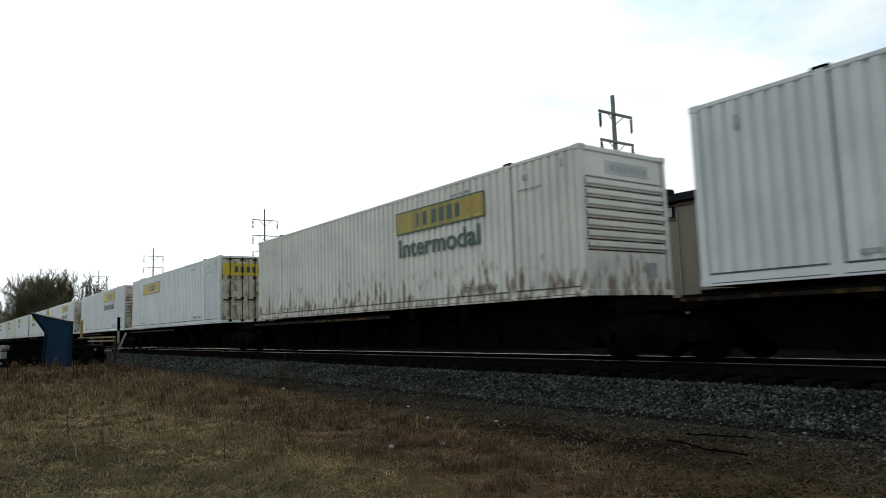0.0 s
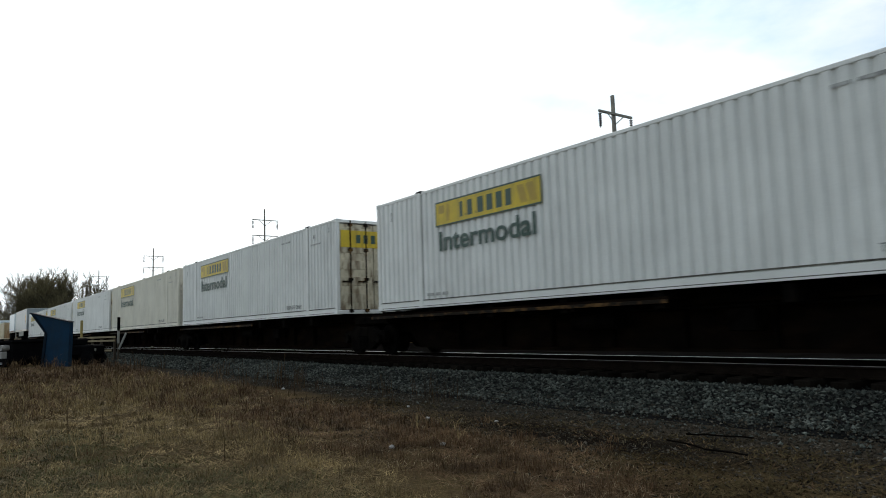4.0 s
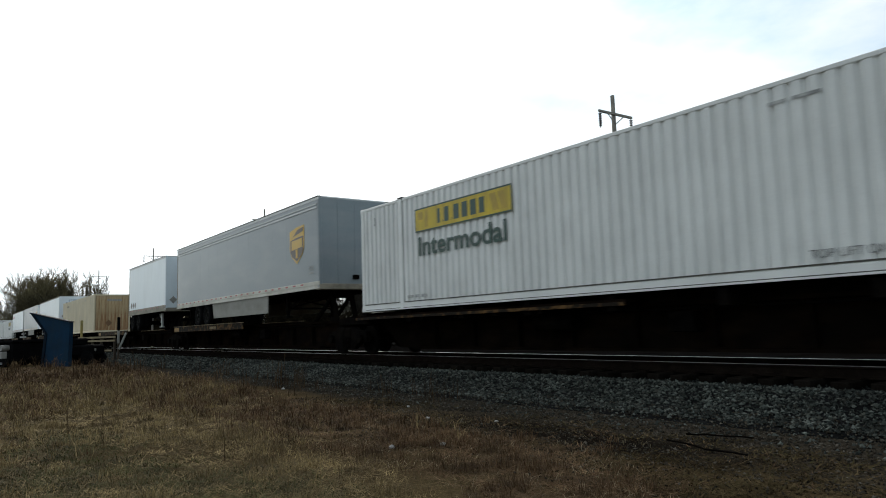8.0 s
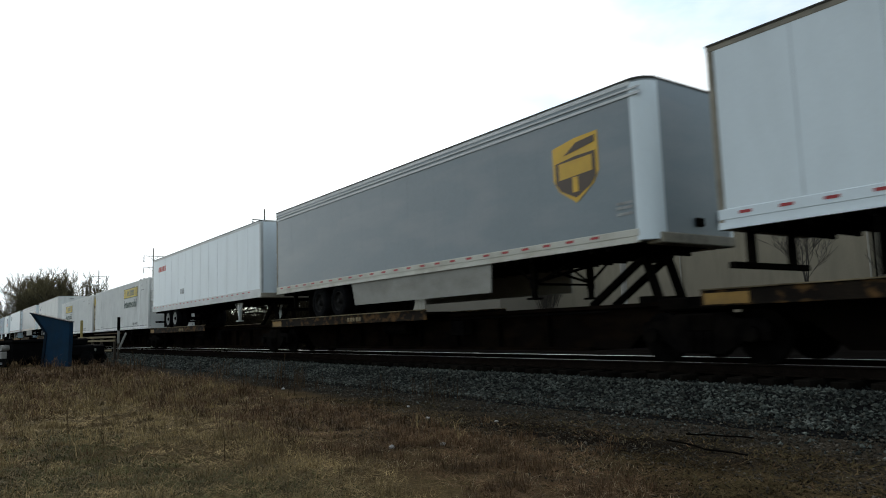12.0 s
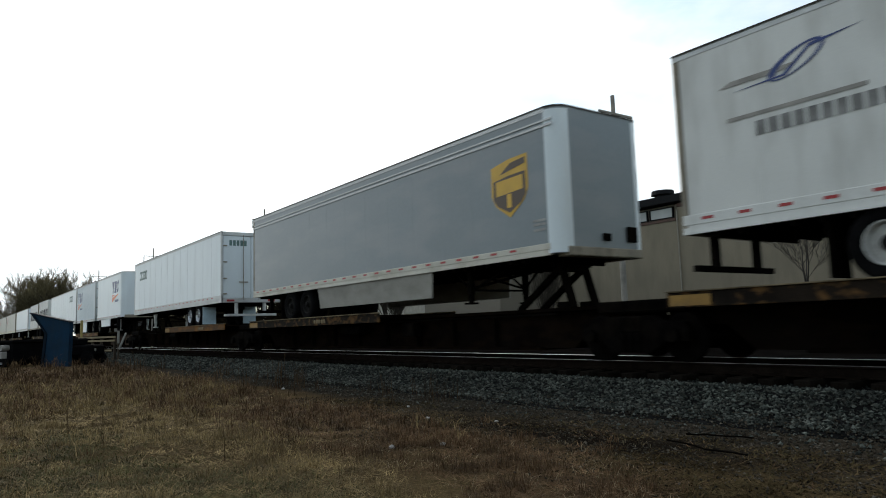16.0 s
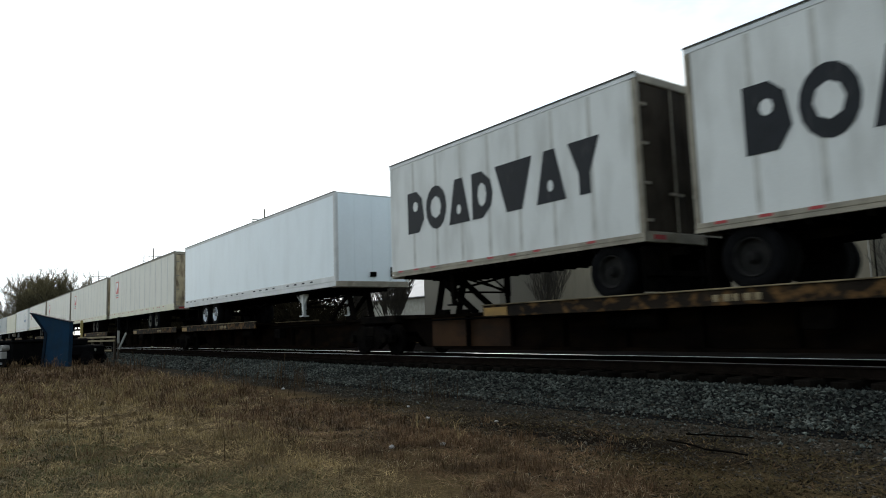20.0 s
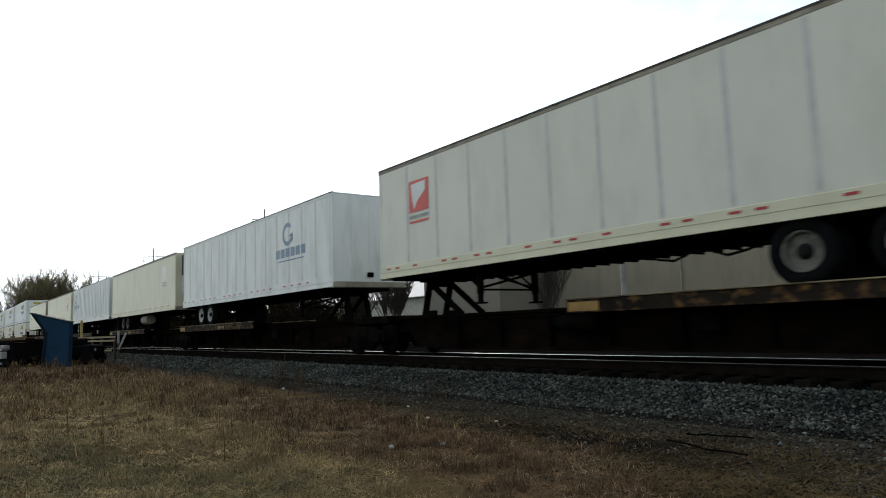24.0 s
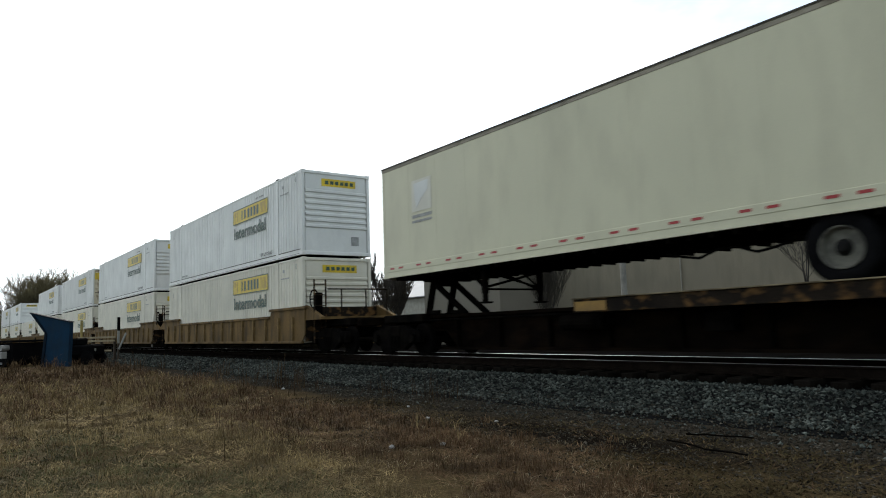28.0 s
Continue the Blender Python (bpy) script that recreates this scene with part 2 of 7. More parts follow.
    "white_cream": mat("yellowed_white_container_paint", (0.68, 0.64, 0.54), 0.55, var=0.05, scale=0.8, dirt=GRIME, amount=0.25, streak=(1.2, 1.2, 0.5), lo=0.5, hi=0.9),
    "rim_dull": mat("dull_pale_rim", (0.17, 0.16, 0.13), 0.7, metal=0.1, var=0.2, scale=5.0, dirt=(0.03, 0.027, 0.022), amount=0.9, streak=(2, 2, 2), lo=0.42, hi=0.65),
    "rail_cream": mat("pale_cream_bottom_rail", (0.56, 0.54, 0.47), 0.5, var=0.08, scale=1.0, dirt=(0.25, 0.21, 0.15), amount=0.5, streak=(1, 1, 1), rnd=0),
    "skirt_grey": mat("dusty_grey_skirt", (0.27, 0.26, 0.23), 0.7, var=0.08, scale=0.6, dirt=(0.12, 0.11, 0.09), amount=0.5, streak=(0.6, 0.6, 1.2)),
    "trailer_cream": mat("yellowed_trailer_paint", (0.62, 0.595, 0.515), 0.45, var=0.03, scale=0.5, dirt=(0.24, 0.21, 0.16), amount=0.3, streak=(0.9, 0.9, 0.35), lo=0.5, hi=0.9, spec=0.3, rnd=0),
    "twig_dark": mat("dark_bare_twigs", (0.02, 0.016, 0.012), 0.9, var=0.2, scale=2.0, island=((0.028, 0.022, 0.016), (0.050, 0.040, 0.029), (0.075, 0.060, 0.043)), rnd=0, bump=0),
    "bleached": mat("bleached_straw", (0.25, 0.2, 0.13), 0.85, var=0.25, scale=1.5, fine=6.0, island=((0.18, 0.14, 0.085), (0.34, 0.275, 0.18), (0.25, 0.195, 0.12)), spec=0.05, rnd=0, bump=0),
    # closed rear doors in a near-black brown
    "door_dark": mat("dark_brown_door", (0.045, 0.036, 0.026), 0.8, var=0.2, scale=1.5, dirt=(0.016, 0.012, 0.009), amount=0.8, streak=(1.5, 1.5, 0.8), spec=0.1),
    "yellow_dull": mat("weathered_yellow_panel_paint", (0.46, 0.36, 0.06), 0.6, var=0.12, scale=1.5, dirt=(0.18, 0.13, 0.04), amount=0.7, streak=(4, 4, 0.3)),
    "roof_trim": mat("dark_weathered_roof_trim", (0.055, 0.050, 0.044), 0.7, var=0.2, scale=2.0, spec=0.2),
    "rail_shadow": mat("grimy_rail_shadow", (0.10, 0.09, 0.075), 0.8, var=0.3, scale=2.0),
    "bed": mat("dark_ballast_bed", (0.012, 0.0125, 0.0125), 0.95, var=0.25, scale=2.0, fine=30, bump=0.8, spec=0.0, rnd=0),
    "grass": mat("dry_winter_grass", (0.2, 0.15, 0.08), 0.85, var=0.30, scale=2.1, fine=7.0, island=((0.185, 0.132, 0.061), (0.23, 0.165, 0.077), (0.31, 0.228, 0.111), (0.20, 0.144, 0.066), (0.265, 0.197, 0.095)), spec=0.06, rnd=0, bump=0),
    "grass_green": mat("thin_green_grass", (0.07, 0.08, 0.03), 0.85, var=0.30, scale=2.2, fine=7.0, island=((0.046, 0.049, 0.018), (0.070, 0.070, 0.026), (0.115, 0.098, 0.044), (0.080, 0.080, 0.031)), spec=0.06, rnd=0, bump=0),
    "red_grass": mat("red_brown_dead_grass", (0.1, 0.06, 0.03), 0.9, var=0.32, scale=2.4, fine=7.0, island=((0.082, 0.046, 0.026), (0.116, 0.069, 0.037), (0.170, 0.107, 0.057), (0.092, 0.053, 0.029), (0.22, 0.150, 0.084)), spec=0.05, rnd=0, bump=0),
    # far ground seen under the cars, its shade put into the colour
    "far_shade": mat("shade_black_ground", (0.006, 0.0055, 0.005), 0.95, var=0.25, scale=1.0, fine=26, bump=0.8, spec=0.0, rnd=0),
    "weed": mat("brown_dead_weeds", (0.09, 0.05, 0.03), 0.9, var=0.2, scale=1.0, island=((0.026, 0.015, 0.009), (0.05, 0.03, 0.016), (0.085, 0.055, 0.028)), spec=0.05, rnd=0, bump=0),
    "wall": mat("tan_stucco_wall", (0.222, 0.190, 0.135), 0.85, var=0.05, scale=0.4, fine=12, bump=0.15, dirt=(0.145, 0.124, 0.088), amount=0.5, streak=(0.8, 0.8, 0.2), rnd=0.0),
    "wall_grey": mat("grey_tan_stucco_wall", (0.175, 0.155, 0.120), 0.85, var=0.05, scale=0.4, fine=12, bump=0.15, rnd=0.03),
    "roof_dark": mat("black_roof_edge", (0.010, 0.0105, 0.012), 0.8, var=0.15, spec=0.15),
    "trim": mat("red_brown_trim", (0.085, 0.042, 0.028), 0.7, var=0.15),
    "pane": mat("pale_clerestory_glass", (0.42, 0.43, 0.42), 0.15, var=0.1, scale=0.6),
    "pipe": mat("pale_downpipe", (0.27, 0.245, 0.20), 0.6, var=0.06),
    "roof_grey": mat("grey_metal_roof", (0.36, 0.37, 0.39), 0.55, var=0.08, scale=0.5),
    "wall_cream": mat("cream_metal_wall", (0.38, 0.36, 0.30), 0.7, var=0.08),
    "bark": mat("grey_brown_bark", (0.04, 0.033, 0.027), 0.9, var=0.2, scale=4.0),
    "twig": mat("brown_bare_twigs", (0.06, 0.045, 0.032), 0.9, var=0.25, scale=0.15, island=((0.075, 0.060, 0.030), (0.14, 0.115, 0.058), (0.22, 0.185, 0.09)), rnd=0, bump=0),
    "pole": mat("weathered_pole_timber", (0.27, 0.25, 0.215), 0.85, var=0.15, scale=2.0),
    "insulator": mat("dark_glazed_insulator", (0.03, 0.028, 0.03), 0.3, var=0.1),
    "galv": mat("galvanised_steel", (0.3, 0.31, 0.32), 0.5, metal=0.6, var=0.1),
    "blue": mat("faded_blue_sheet_steel", (0.004, 0.026, 0.058), 0.7, var=0.15, scale=1.5, dirt=(0.010, 0.026, 0.040), amount=0.6, streak=(2, 2, 0.5), spec=0.15),
    "blue_dark": mat("dark_blue_sheet_steel", (0.003, 0.009, 0.018), 0.7, var=0.12, scale=1.5, spec=0.1),
    "plank": mat("pale_weathered_plank", (0.24, 0.19, 0.11), 0.8, var=0.15, scale=3.0),
    "post_wood": mat("brown_fence_post", (0.055, 0.038, 0.022), 0.85, var=0.2, scale=3.0),
    "post_white": mat("white_painted_post", (0.24, 0.235, 0.21), 0.6, var=0.08),
    "post_yellow": mat("dull_yellow_post", (0.34, 0.26, 0.08), 0.65, var=0.12),
    "junk": mat("dark_machine_paint", (0.005, 0.005, 0.0055), 0.8, var=0.2, spec=0.02),
    "litter": mat("pale_litter", (0.34, 0.33, 0.31), 0.8, var=0.2, scale=9.0),
    "stick": mat("dark_fallen_stick", (0.006, 0.005, 0.004), 0.95, var=0.2, spec=0.0),
}


def ground_material():
    m = bpy.data.materials.new("dry_field_soil")
    m.use_nodes = True
    nt = m.node_tree
    N, L = nt.nodes, nt.links
    b = N["Principled BSDF"]
    b.inputs["Roughness"].default_value, b.inputs["Specular IOR Level"].default_value = 0.95, 0.0
    co = N.new("ShaderNodeTexCoord")

    def ramp(scale, detail, lo, hi, ca, cb, rough=0.6):
        n = N.new("ShaderNodeTexNoise")
        n.inputs["Scale"].default_value, n.inputs["Detail"].default_value, n.inputs["Roughness"].default_value = scale, detail, rough
        L.new(co.outputs["Object"], n.inputs["Vector"])
        r = N.new("ShaderNodeValToRGB")
        r.color_ramp.elements[0].position, r.color_ramp.elements[0].color = lo, (*ca, 1)
        r.color_ramp.elements[1].position, r.color_ramp.elements[1].color = hi, (*cb, 1)
        L.new(n.outputs["Fac"], r.inputs["Fac"])
        return n, r.outputs["Color"]

    def mix(fac, ca, cb, kind="MIX"):
        x = N.new("ShaderNodeMix")
        x.data_type, x.blend_type = "RGBA", kind
        for sock, v in (("Factor", fac), ("A", ca), ("B", cb)):
            if hasattr(v, "is_output"):
                L.new(v, x.inputs[sock])
            else:
                x.inputs[sock].default_value = v if sock == "Factor" else (*v, 1)
        return x.outputs["Result"]

    def band(axis, lo, hi, wob, scale):
        """A soft-edged strip of the plan with a wandering edge: 0 below lo, 1 above hi."""
        sp = N.new("ShaderNodeSeparateXYZ")
        L.new(co.outputs["Object"], sp.inputs["Vector"])
        n = N.new("ShaderNodeTexNoise")
        n.inputs["Scale"].default_value, n.inputs["Detail"].default_value = scale, 6.0
        L.new(co.outputs["Object"], n.inputs["Vector"])
        ad = N.new("ShaderNodeMath")
        ad.operation = "MULTIPLY_ADD"
        L.new(n.outputs["Fac"], ad.inputs[0])
        ad.inputs[1].default_value = wob
        L.new(sp.outputs[axis], ad.inputs[2])
        mr = N.new("ShaderNodeMapRange")
        mr.interpolation_type = "SMOOTHSTEP"
        mr.inputs["From Min"].default_value, mr.inputs["From Max"].default_value = lo + wob * 0.5, hi + wob * 0.5
        L.new(ad.outputs["Value"], mr.inputs["Value"])
        return mr.outputs["Result"]

    def times(u, v):
        m_ = N.new("ShaderNodeMath")
        m_.operation = "MULTIPLY"
        L.new(u, m_.inputs[0])
        L.new(v, m_.inputs[1])
        return m_.outputs["Value"]

    def flip(u):
        m_ = N.new("ShaderNodeMath")
        m_.operation = "SUBTRACT"
        m_.inputs[0].default_value = 1.0
        L.new(u, m_.inputs[1])
        return m_.outputs["Value"]

    _, a = ramp(0.5, 6, 0.36, 0.66, (0.040, 0.029, 0.0165), (0.086, 0.064, 0.035))
    _, straw = ramp(38.0, 8, 0.50, 0.64, (0, 0, 0), (0.8, 0.8, 0.8), 0.75)
    _, g = ramp(0.9, 5, 0.56, 0.68, (0, 0, 0), (0.55, 0.55, 0.55))
    f, k = ramp(24.0, 6, 0.32, 0.70, (0.60, 0.60, 0.60), (1.3, 1.25, 1.2), 0.7)
    c = mix(times(g, flip(band("Y", 2.6, 4.2, 1.5, 0.7))), a, (0.045, 0.050, 0.018))
    c = mix(straw, c, (0.13, 0.095, 0.046))
    verge = times(band("Y", 5.9, 6.9, 1.2, 0.9), flip(band("Y", 8.6, 9.6, 0.5, 0.9)))
    c = mix(verge, c, (0.034, 0.030, 0.024))
    # the worn ground between grass and stones, darker along its middle
    worn = times(band("Y", 5.3, 6.3, 1.2, 0.8), band("X", -10.5, -5.5, 2.5, 0.6))
    c = mix(worn, c, (0.048, 0.041, 0.032))
    dark = times(times(band("Y", 5.2, 5.8, 0.8, 1.1), flip(band("Y", 6.2, 6.9, 0.8, 1.3))), times(band("X", -9.5, -7.0, 2.0, 0.8), flip(band("X", -5.0, -2.6, 1.5, 0.8))))
    c = mix(dark, c, (0.011, 0.009, 0.007))
    c = mix(1.0, c, k, "MULTIPLY")
    L.new(c, b.inputs["Base Color"])
    bp = N.new("ShaderNodeBump")
    bp.inputs["Strength"].default_value, bp.inputs["Distance"].default_value = 0.7, 0.05
    L.new(f.outputs["Fac"], bp.inputs["Height"])
    L.new(bp.outputs["Normal"], b.inputs["Normal"])
    return m


M["ground"] = ground_material()


# ---- mesh helpers ----
def box(bm, x0, x1, y0, y1, z0, z1, bevel=0.0):
    vs = [bm.verts.new((x, y, z)) for x in (x0, x1) for y in (y0, y1) for z in (z0, z1)]
    fs = [bm.faces.new([vs[i] for i in f]) for f in ((0, 1, 3, 2), (4, 6, 7, 5), (0, 4, 5, 1), (2, 3, 7, 6), (0, 2, 6, 4), (1, 5, 7, 3))]
    if bevel:
        es = list({e for f in fs for e in f.edges})
        bmesh.ops.bevel(bm, geom=es, offset=bevel, segments=1, affect="EDGES")
    return bm


def prism(bm, pts, axis, a, b):
    """A closed outline of (u, v) pairs drawn out along an axis from a to b."""
    def put(u, v, w):
        return {"x": (w, u, v), "y": (u, w, v), "z": (u, v, w)}[axis]
    lo = [bm.verts.new(put(u, v, a)) for u, v in pts]
    hi = [bm.verts.new(put(u, v, b)) for u, v in pts]
    n = len(pts)
    for i in range(n):
        j = (i + 1) % n
        bm.faces.new((lo[i], lo[j], hi[j], hi[i]))
    bm.faces.new(lo[::-1])
    bm.faces.new(hi)
    return bm


def tube(bm, p0, p1, r0, r1=None, n=8, caps=True):
    p0, p1 = Vector(p0), Vector(p1)
    r1 = r0 if r1 is None else r1
    d = (p1 - p0).normalized()
    a = d.orthogonal().normalized()
    b = d.cross(a)
    rings = []
    for p, r in ((p0, r0), (p1, r1)):
        rings.append([bm.verts.new(p + r * (math.cos(6.2832 * k / n) * a + math.sin(6.2832 * k / n) * b)) for k in range(n)])
    for k in range(n):
        j = (k + 1) % n
        bm.faces.new((rings[0][k], rings[0][j], rings[1][j], rings[1][k]))
    if caps:
        bm.faces.new(rings[0][::-1])
        bm.faces.new(rings[1])
    return bm


def lathe_y(bm, prof, n=20, c=(0, 0, 0)):
    """A turned shape round the y axis from (y, r) pairs."""
    rings = []
    for y, r in prof:
        rings.append([bm.verts.new((c[0] + r * math.cos(6.2832 * k / n), c[1] + y, c[2] + r * math.sin(6.2832 * k / n))) for k in range(n)])
    for i in range(len(rings) - 1):
        for k in range(n):
            j = (k + 1) % n
            bm.faces.new((rings[i][k], rings[i][j], rings[i + 1][j], rings[i + 1][k]))
    bm.faces.new(rings[0][::-1])
    bm.faces.new(rings[-1])
    return bm


STORE = {}


def mesh_of(key, fill, material, smooth=False):
    """A mesh built once for each key."""
    if key not in STORE:
        bm = bmesh.new()
        fill(bm)
        bmesh.ops.recalc_face_normals(bm, faces=bm.faces)
        me = bpy.data.meshes.new(str(key[0]) if isinstance(key, tuple) else str(key))
        bm.to_mesh(me)
        bm.free()
        me.materials.append(material)
        if smooth:
            me.polygons.foreach_set("use_smooth", [True] * len(me.polygons))
        STORE[key] = me
    return STORE[key]


def part(name, me, parent, at=(0, 0, 0), label="", turn=None):
    """One mesh object under a thing or a part."""
    ob = new(name, me)
    ob.parent = parent
    ob.location = at
    if turn:
        ob.rotation_euler = [radians(a) for a in turn]
    if label:
        ob["label"] = label
    return ob


def one(name, fill, material, parent, at=(0, 0, 0), label="", key=None, smooth=False):
    k = key or ("own", name, len(STORE))
    return part(name, mesh_of(k, fill, material, smooth), parent, at, label)


def thing(name, label, category, group="", kind="", at=(0, 0, 0)):
    ob = new(name)
    ob.empty_display_size = 0.3
    ob.location = at
    return tagged(ob, label, category, group, kind)


def lettering(words, width, height, material, parent, at, name="lettering", bold=0.018):
    """Built-in type, set on the near side of a load, width and height in metres."""
    key = ("type", words, width, height, material.name)
    if key not in STORE:
        cu = bpy.data.curves.new("type", "FONT")
        cu.body, cu.extrude, cu.offset = words, 0.002, bold
        ob = new("type", cu)
        bpy.context.view_layer.update()
        me = bpy.data.meshes.new_from_object(ob.evaluated_get(bpy.context.evaluated_depsgraph_get()))
        bpy.data.objects.remove(ob)
        co = np.empty(len(me.vertices) * 3)
        me.vertices.foreach_get("co", co)
        co = co.reshape(-1, 3)
        lo, hi = co.min(0), co.max(0)
        co[:, 0] = (co[:, 0] - lo[0]) / (hi[0] - lo[0]) * width
        co[:, 1] = (co[:, 1] - lo[1]) / (hi[1] - lo[1]) * height
        co = np.stack([co[:, 0], -(co[:, 2] - lo[2]), co[:, 1]], 1)
        me.vertices.foreach_set("co", co.ravel())
        me.materials.clear()
        me.materials.append(material)
        STORE[key] = me
    return part(name, STORE[key], parent, at)


def plate(bm, pts, y=-SIDE, t=0.006):
    """A thin painted shape on the near side of a load, from (x, z) pairs."""
    return prism(bm, pts, "y", y - t, y - 0.001)


def rect(x0, x1, z0, z1, lean=0.0):
    return [(x0, z0), (x1, z0), (x1 + lean, z1), (x0 + lean, z1)]


# ---- the train ----
TRAIN = []          # (thing, its place along the train)


def corrugated(bm, x0, x1, z0, z1, y, out, pitch=0.236, depth=0.046):
    """A pressed sheet: broad flat crests parted by narrow grooves, running up and down."""
    n = max(1, round((x1 - x0) / pitch))
    p = (x1 - x0) / n
    xs = [(x0, 0)]
    for k in range(n):
        a = x0 + k * p
        xs += [(a + 0.10 * p, 0), (a + 0.26 * p, 1), (a + 0.78 * p, 1), (a + 0.94 * p, 0)]
    xs.append((x1, 0))
    rows = [(bm.verts.new((x, y - out * depth * d, z0)), bm.verts.new((x, y - out * depth * d, z1))) for x, d in xs]
    for a, b in zip(rows, rows[1:]):
        bm.faces.new((a[0], b[0], b[1], a[1]))


def end_ribs(bm, z0, z1, x, out, n):
    """A pressed end sheet: ribs running across."""
    rows = []
    p = (z1 - z0) / n
    for k in range(n):
        a = z0 + k * p
        for f, d in ((0, 0), (0.3, 0), (0.45, 1), (0.8, 1), (0.95, 0)):
            rows.append((a + f * p, d))
    rows.append((z1, 0))
    vs = [[bm.verts.new((x + out * 0.05 * d, y, z)) for y in (-SIDE + 0.14, SIDE - 0.14)] for z, d in rows]
    for a, b in zip(vs, vs[1:]):
        bm.faces.new((a[0], a[1], b[1], b[0]))


def wheel(parent, x, y, z, rim="rim"):
    """A dual road wheel: tyre with a rim set into it."""
    ty = part("tyre", mesh_of(("tyre",), lambda bm: lathe_y(bm, [(-0.14, 0.27), (-0.27, 0.290), (-0.295, 0.33), (-0.305, 0.40), (-0.295, 0.455), (-0.265, 0.492), (-0.06, 0.497), (-0.03, 0.45), (0.0, 0.45), (0.03, 0.497), (0.24, 0.492), (0.28, 0.44), (0.28, 0.27)], 28), M["rubber"], True), parent, (x, y, z))
    rm = part("rim", mesh_of(("rim", rim), lambda bm: lathe_y(bm, [(-0.20, 0.284), (-0.292, 0.297), (-0.300, 0.288), (-0.292, 0.274), (-0.235, 0.258), (-0.175, 0.246), (-0.160, 0.225), (-0.178, 0.165), (-0.185, 0.10)], 28), M[rim], False), ty)
    part("hub", mesh_of(("hub", rim), lambda bm: lathe_y(bm, [(-0.17, 0.125), (-0.215, 0.115), (-0.235, 0.085), (-0.300, 0.075), (-0.312, 0.05)], 16), M["hub" if rim != "rim_alu" else "galv"], False), rm)
    return ty


def yellow_panel(root, x0, x1, z0, z1, word=True, dull=False):
    """The yellow panel with its dark border, marks, and the word under it."""
    w = x1 - x0
    pan = one("yellow_panel", lambda bm: plate(bm, rect(x0, x1, z0, z1), -SIDE - 0.012, 0.006), M["yellow_dull" if dull else "yellow"], root, label="yellow painted panel with dark marks")
    one("panel_border", lambda bm: [plate(bm, r, -SIDE - 0.018, 0.003) for r in (rect(x0, x1, z1 - 0.035, z1), rect(x0, x1, z0, z0 + 0.035), rect(x0, x0 + 0.03, z0 + 0.036, z1 - 0.036), rect(x1 - 0.03, x1, z0 + 0.036, z1 - 0.036))], M["ink"], pan)
    for r in (rect(x0 + 0.14, x0 + 0.36, z0 + 0.3, z1 - 0.1), rect(x0 + 0.44, x0 + 0.56, z0 + 0.1, z1 - 0.1), rect(x1 - 0.62, x1 - 0.40, z0 + 0.1, z1 - 0.1, -0.12), rect(x1 - 0.34, x1 - 0.12, z0 + 0.1, z1 - 0.1, -0.12)):
        one("side_mark", lambda bm: plate(bm, r, -SIDE - 0.018, 0.003), M["ochre"], pan)
    a = x0 + 0.26 * w
    blocks = [(0, 0.16), (0.21, 0.24), (0.29, 0.52), (0.57, 0.60), (0.66, 0.92), (0.98, 1.24), (1.30, 1.56), (1.62, 1.86)]
    for p, q in blocks:
        one("name_bar", lambda bm: plate(bm, rect(a + (p + 0.01) * w / 3.7, a + (q - (0.04 if q - p > 0.1 else 0)) * w / 3.7, z0 + 0.12, (z1 - 0.12) if q - p > 0.1 else z0 + 0.18), -SIDE - 0.018, 0.003), M["ink"], pan)
    if word:
        lettering("Intermodal", 3.32 * w / 3.65, 0.47, M["ink"], root, (x0 + 0.13, -SIDE - 0.022, z0 - 0.60))


